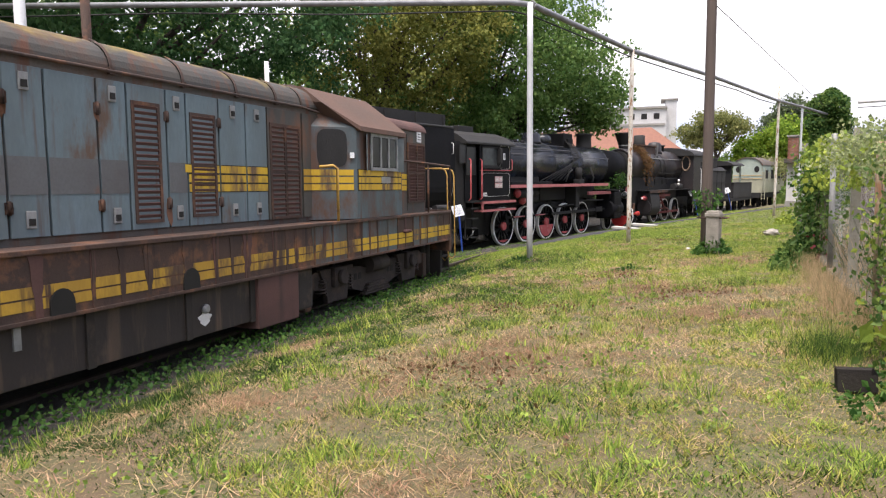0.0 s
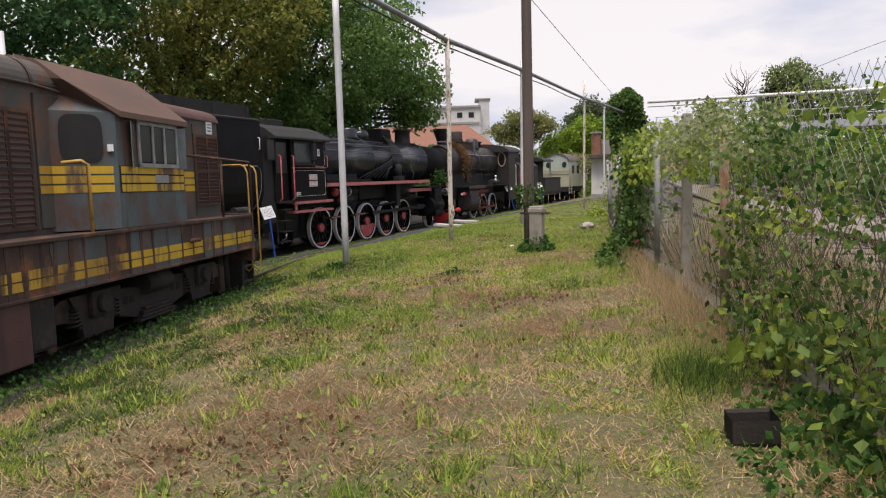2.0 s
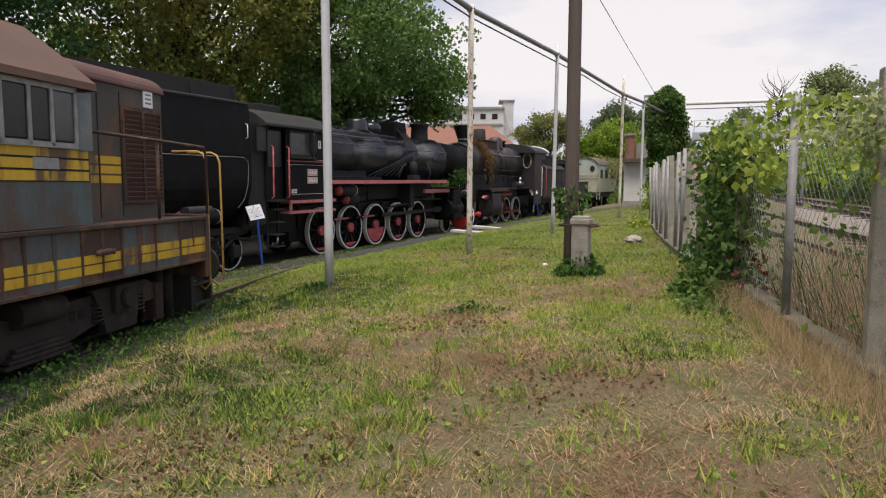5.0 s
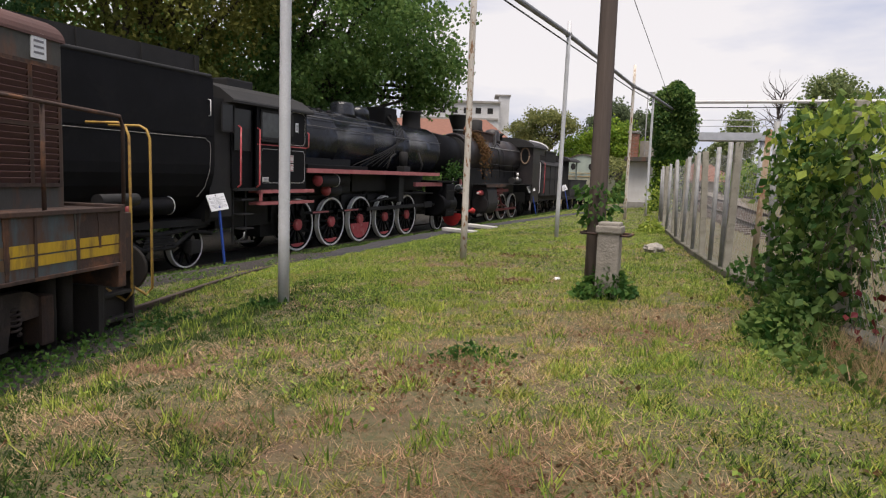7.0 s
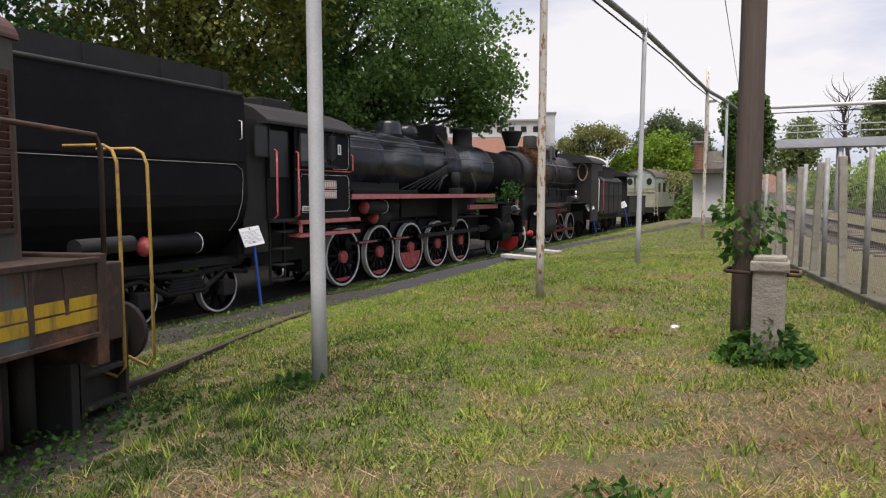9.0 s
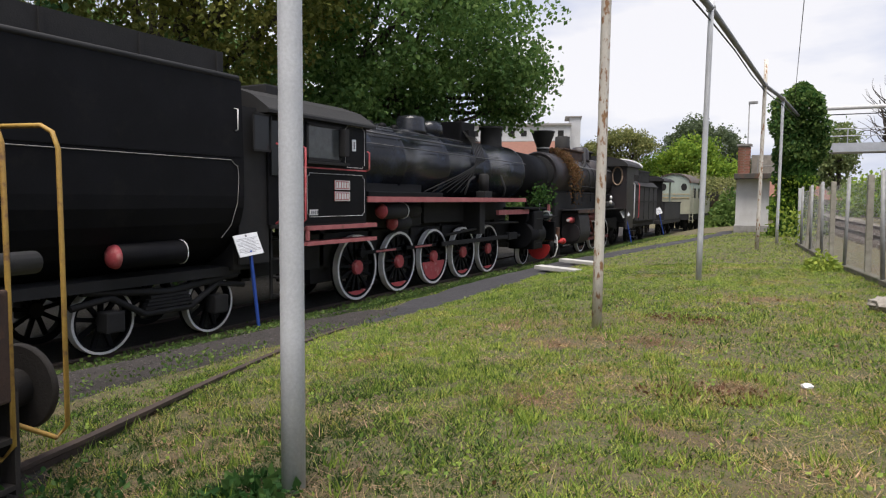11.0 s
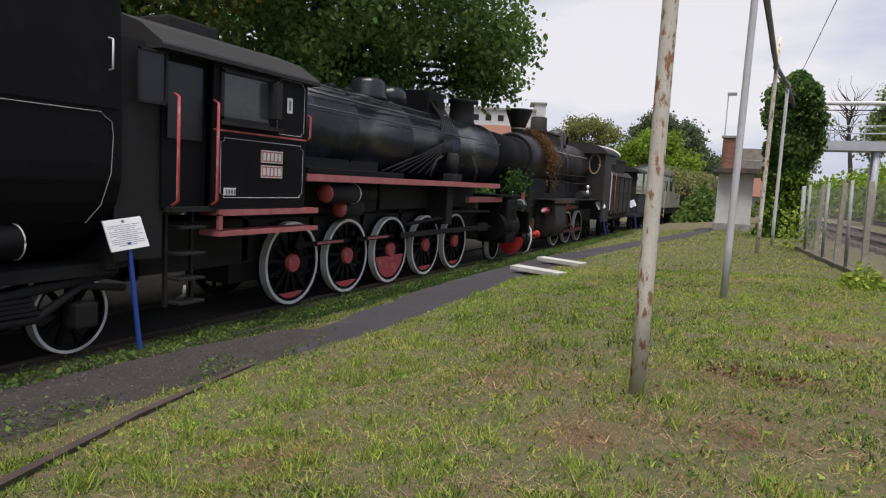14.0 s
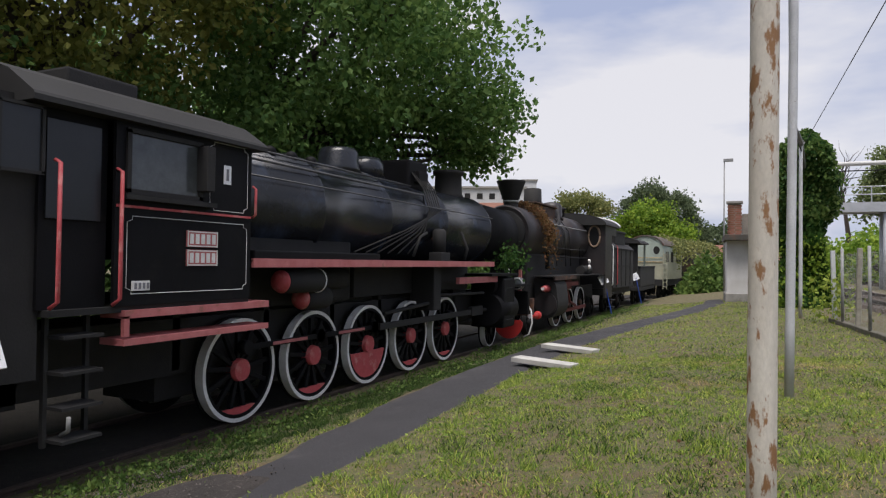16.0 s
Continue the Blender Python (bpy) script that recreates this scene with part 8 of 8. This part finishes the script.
def on_lawn(x, y):
    fx = np.interp(y, [a for a, _ in FX], [b for _, b in FX])
    py = [p_[0] for p_ in PATHWAY]
    l, rr = np.interp(y, py, [p_[1] for p_ in PATHWAY]), np.interp(y, py, [p_[2] for p_ in PATHWAY])
    edge = 0.10 * patches(x, y, 0.25, 4)
    path_ = (x > l + edge) & (x < rr - 0.03 + edge) & (y > -15) & (y < 23)
    apron = (y > -16) & (y < -7.4) & (x > 1.8) & (x < 2.9) & (patches(x, y, 0.35, 6) < 0.55)
    v, s = DN[0] * x + DN[1] * y, DD[0] * x + DD[1] * y
    return (x < fx + 0.1) & ~path_ & ~apron & ~((s < -13.8) & (v < 2.62 + 0.35 * patches(x, y, 0.3, 7)))


BROWN = [(9.75, -14.0, 0.55, 0.6), (10.6, -15.6, 0.8, 0.9), (11.9, -17.6, 0.6, 1.2), (11.0, -19.6, 0.9, 0.8), (9.2, -17.8, 0.7, 0.5), (8.2, -6.5, 0.6, 0.35), (8.9, -9.6, 0.6, 0.3), (7.6, -10.4, 0.5, 0.4), (10.9, -12.6, 0.5, 0.6), (8.6, -4.2, 0.6, 0.4), (7.6, -14.8, 0.6, 0.4), (9.9, -21.5, 0.7, 0.5), (8.5, -19.8, 0.6, 0.4), (7.0, -8.4, 0.4, 0.3), (6.1, -7.2, 0.4, 0.5), (7.9, -7.9, 0.5, 0.3), (5.6, -9.4, 0.35, 0.6), (9.0, -15.6, 0.5, 0.4)]


def sow(n, x0, x1, y0, y1, h, w, seed):
    """Mixed turf: dark, green, pale and dead blades by the patches of the bank."""
    r = np.random.default_rng(seed)
    x, y = r.uniform(x0, x1, n), r.uniform(y0, y1, n)
    ok = on_lawn(x, y)
    x, y = x[ok], y[ok]
    v = DN[0] * x + DN[1] * y
    q = 0.50 * patches(x, y, 1.7, 1) + 0.55 * patches(x, y, 0.55, 2) + 0.38 * patches(x, y, 0.2, 3)
    q += 0.055 * (x - 9.9) - 0.026 * (y + 15.5) + r.normal(0, 0.20, len(x)) - 0.06
    clump = 0.72 + 0.75 * np.clip(patches(x, y, 0.16, 21) + 0.5 * patches(x, y, 0.07, 22), -0.4, 1.0)
    for a, b, c, d in BROWN:
        q += 0.6 * np.exp(-(((x - a) / c) ** 2 + ((y - b) / d) ** 2) * 0.9)
    # share of dark blades: shade painted beside the diesel, greener strip by the rails, random patches
    dark_share = np.clip((5.5 - v) / 1.9, 0, 1) * np.clip((-9.5 - y) / 4.0, 0, 1) + np.clip((2.9 - x) / 0.6, 0, 1) * (y >= -10) + 0.16 + 0.3 * patches(x, y, 0.8, 8)
    bare = (q > 0.75) & (r.uniform(0, 1, len(x)) < 0.08)
    dead = (q > 0.60) & ~bare
    straw = (q > 0.24) & ~dead & ~bare
    rest = ~dead & ~straw & ~bare
    darker = rest & (r.uniform(0, 1, len(x)) < dark_share)
    pale = rest & ~darker & (q > -0.12)
    green = rest & ~darker & ~pale
    for sel, mat, hs, lean, name, label in (
            (darker, "grass_dark", 1.0, 1.2, "damp_grass", "dark green grass, with shade beside the diesel painted in"), (green, "grass", 1.0, 1.25, "grass", "short mown green grass"),
            (pale, "grass_pale", 1.0, 1.6, "pale_grass", "short yellowing grass"), (straw, "straw", 1.25, 2.6, "dry_grass", "dry straw-coloured mown grass"),
            (dead, "thatch", 1.15, 3.2, "dead_grass", "dead brown grass lying flat")):
        if sel.any():
            blades(name, label, x[sel], y[sel], h * hs * clump[sel], w * (0.75 if lean > 2 else 1.0), mat, seed + 1, lean)


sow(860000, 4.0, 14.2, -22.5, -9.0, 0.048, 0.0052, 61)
sow(280000, 1.2, 12.0, -9.0, 2.0, 0.052, 0.0066, 63)
sow(70000, 1.2, 10.5, 2.0, 22.0, 0.060, 0.0090, 65)
sow(50000, 8.0, 15.5, -27.0, -22.5, 0.050, 0.0060, 67)
sow(26000, 1.1, 2.9, -6.0, 8.0, 0.06, 0.006, 91)
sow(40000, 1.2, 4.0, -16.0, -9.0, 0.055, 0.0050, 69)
# taller tufts
r = np.random.default_rng(70)
cx, cy = r.uniform(4.6, 12.8, 900), r.uniform(-23, -4, 900)
k = r.integers(10, 46, 900)
x, y = np.repeat(cx, k) + r.normal(0, 0.05, k.sum()), np.repeat(cy, k) + r.normal(0, 0.05, k.sum())
ok = on_lawn(x, y)
blades("grass_tuft", "fresh green grass tufts left by the mower", x[ok], y[ok], 0.10, 0.0058, "grass", 71, 0.65)
# cut stalks lying about in swathes
x, y = r.uniform(4.6, 13.4, 150000), r.uniform(-24, -6, 150000)
ok = on_lawn(x, y) & (patches(x, y, 0.6, 31) + 0.6 * patches(x, y, 0.22, 32) + 0.06 * (x - 9.5) + r.normal(0, 0.25, len(x)) > 0.10)
blades("clippings", "long dry stalks left lying by the mower", x[ok], y[ok], 0.13, 0.0028, "straw", 33, 5.5)
x, y = r.uniform(4.6, 13.4, 60000), r.uniform(-24, -6, 60000)
ok = on_lawn(x, y) & (patches(x, y, 0.5, 34) + 0.6 * patches(x, y, 0.2, 35) + 0.06 * (x - 9.5) > 0.12)
blades("clippings", "rusty brown stalks matted on the ground", x[ok], y[ok], 0.12, 0.0030, "thatch", 36, 6.0)
x = r.normal(13.0, 0.18, 900)
y = r.normal(-16.2, 1.2, 900)
blades("tall_grass", "tall dry grass stalks below the fence", x, y, 0.34, 0.0016, "straw", 72, 0.35)
x = r.normal(13.2, 0.15, 1300)
y = r.normal(-18.6, 0.45, 1300)
blades("tall_grass", "tall green grass below the fence", x, y, 0.13, 0.0018, "grass", 73, 0.5)
# bluish clump of wiry weeds, and the rough growth behind the fence
x, y = r.normal(13.2, 0.13, 1500), r.normal(-18.75, 0.20, 1500)
blades("weeds", "low bluish-green wiry weeds by the fence", x, y, 0.16, 0.0026, "grass_dark", 92, 0.9)
y = r.uniform(-18.2, -12.6, 5200)
x = np.interp(y, [a for a, _ in FX], [b for _, b in FX]) - 0.12 - np.abs(r.normal(0, 0.14, 5200))
blades("tall_grass", "dry uncut grass along the kerb", x, y, 0.20, 0.0022, "straw", 95, 0.7)
y = r.uniform(-21, -13, 9000)
x = np.interp(y, [a for a, _ in FX], [b for _, b in FX]) + 0.12 + np.abs(r.normal(0, 0.5, 9000))
blades("tall_grass", "tall dry grass behind the fence", x[:7600], y[:7600], 0.62, 0.0036, "straw", 93, 0.4)
blades("tall_grass", "rank green growth behind the fence", x[7600:], y[7600:], 0.70, 0.0060, "grass_dark", 94, 0.5)
# clover and broad-leaved weeds in the turf
n = 42000
cx, cy = r.uniform(3.9, 13.2, n), r.uniform(-24.5, 6, n)
kk = np.array([(noise.noise((a * 0.8, b * 0.8, 9)) + 0.5 * noise.noise((a * 2.4, b * 2.4, 3)) > 0.05) and a < fence_x(b) and not in_path(a, b) and (DN[0] * a + DN[1] * b > 3.7 or b > -12) for a, b in zip(cx, cy)])
cx, cy = cx[kk], cy[kk]
lp = np.stack([cx, cy, [gz(a, b) + 0.012 for a, b in zip(cx, cy)] + r.uniform(0, 0.03, len(cx))], 1)
tagged(new("clover", leaf_mesh("clover", lp, 0.032, "clover", 0.0, 75)), "small clover leaves in the mown turf", "clover", kind="stuff")
# brown thatch patches
pc = BROWN
bx, by = [], []
for a, b, c, d in pc:
    m_ = int(4200 * c * d) + 200
    q, t = r.uniform(0, 1, m_) ** 0.75 * r.uniform(0.6, 1.15, m_), r.uniform(0, 2 * np.pi, m_)
    bx.append(a + c * q * np.cos(t))
    by.append(b + d * q * np.sin(t))
blades("thatch", "rusty brown dead grass in bare patches", np.concatenate(bx), np.concatenate(by), 0.085, 0.0032, "thatch", 76, 4.0)
# fallen leaves and twigs
n = 500
x, y = r.uniform(6, 12.5, n), r.uniform(-22, -3, n)
lp = np.stack([x, y, [gz(a, b) + 0.02 for a, b in zip(x, y)]], 1)
tagged(new("fallen_leaf", leaf_mesh("fallen_leaf", lp, 0.04, "leaf_brown", 0.0, 74)), "brown fallen leaves scattered on the grass", "leaves", kind="stuff")
# bare earth patches with clippings
for i, (cx, cy, rx, ry) in enumerate(((9.7, -14.4, 0.6, 0.5), (8.0, -6.3, 0.5, 0.35), (9.9, -17.6, 0.7, 0.5), (8.7, -9.8, 0.5, 0.35), (11.3, -15.9, 0.6, 0.9), (10.9, -20.3, 0.8, 0.6))):
    leaf_patch("clippings", "rusty brown heap of dead clippings", cx, cy, rx, ry, 0.03, 500, 0.032, "leaf_brown", 80 + i, "clippings", 0.0)
# loose stones on the gravel apron and in the dark ballast
n = 5200
x, y = r.uniform(1.3, 3.5, n), r.uniform(-15.5, -5.6, n)
x[3400:], y[3400:] = 0.968 * 2.3 - 0.2504 * np.linspace(-33, -14.5, n - 3400) + r.normal(0, 0.28, n - 3400), 0.2504 * 2.3 + 0.968 * np.linspace(-33, -14.5, n - 3400) + r.normal(0, 0.28, n - 3400)
c = np.stack([x, y, gz_many(x, y) + 0.055], 1)
c[3400:, 2] -= 0.03
ax = np.array([(1, 0, 0), (-1, 0, 0), (0, 1, 0), (0, -1, 0), (0, 0, 1), (0, 0, -1)], float)
v = c[:, None, :] + ax[None] * (r.uniform(0.004, 0.014, (n, 1, 1)) * r.uniform(0.6, 1.3, (n, 6, 1)))
f = np.array([(0, 2, 4), (2, 1, 4), (1, 3, 4), (3, 0, 4), (2, 0, 5), (1, 2, 5), (3, 1, 5), (0, 3, 5)])
me = bpy.data.meshes.new("stones")
me.from_pydata(v.reshape(-1, 3).tolist(), [], (np.arange(n)[:, None, None] * 6 + f[None]).reshape(-1, 3).tolist())
me.materials.append(M["pebble"])
tagged(new("stones", me), "loose grey-brown stones on the apron", "stones", kind="stuff")
# weeds creeping over the apron's edges
n = 9000
x, y = r.uniform(1.2, 3.8, n), r.uniform(-15.5, -5.0, n)
mid = np.interp(y, (-16, -9, -6), (2.4, 2.6, 3.1))
ok = np.abs(x - mid) + 0.55 * patches(x, y, 0.5, 41) + 0.3 * patches(x, y, 0.18, 42) > 0.85
lp = np.stack([x, y, gz_many(x, y) + 0.05 + r.uniform(0, 0.05, n)], 1)[ok]
tagged(new("weeds", leaf_mesh("weeds", lp, 0.04, "leaf_mid", 0.0, 43)), "small green weeds along the edges of the apron", "weeds", kind="stuff")
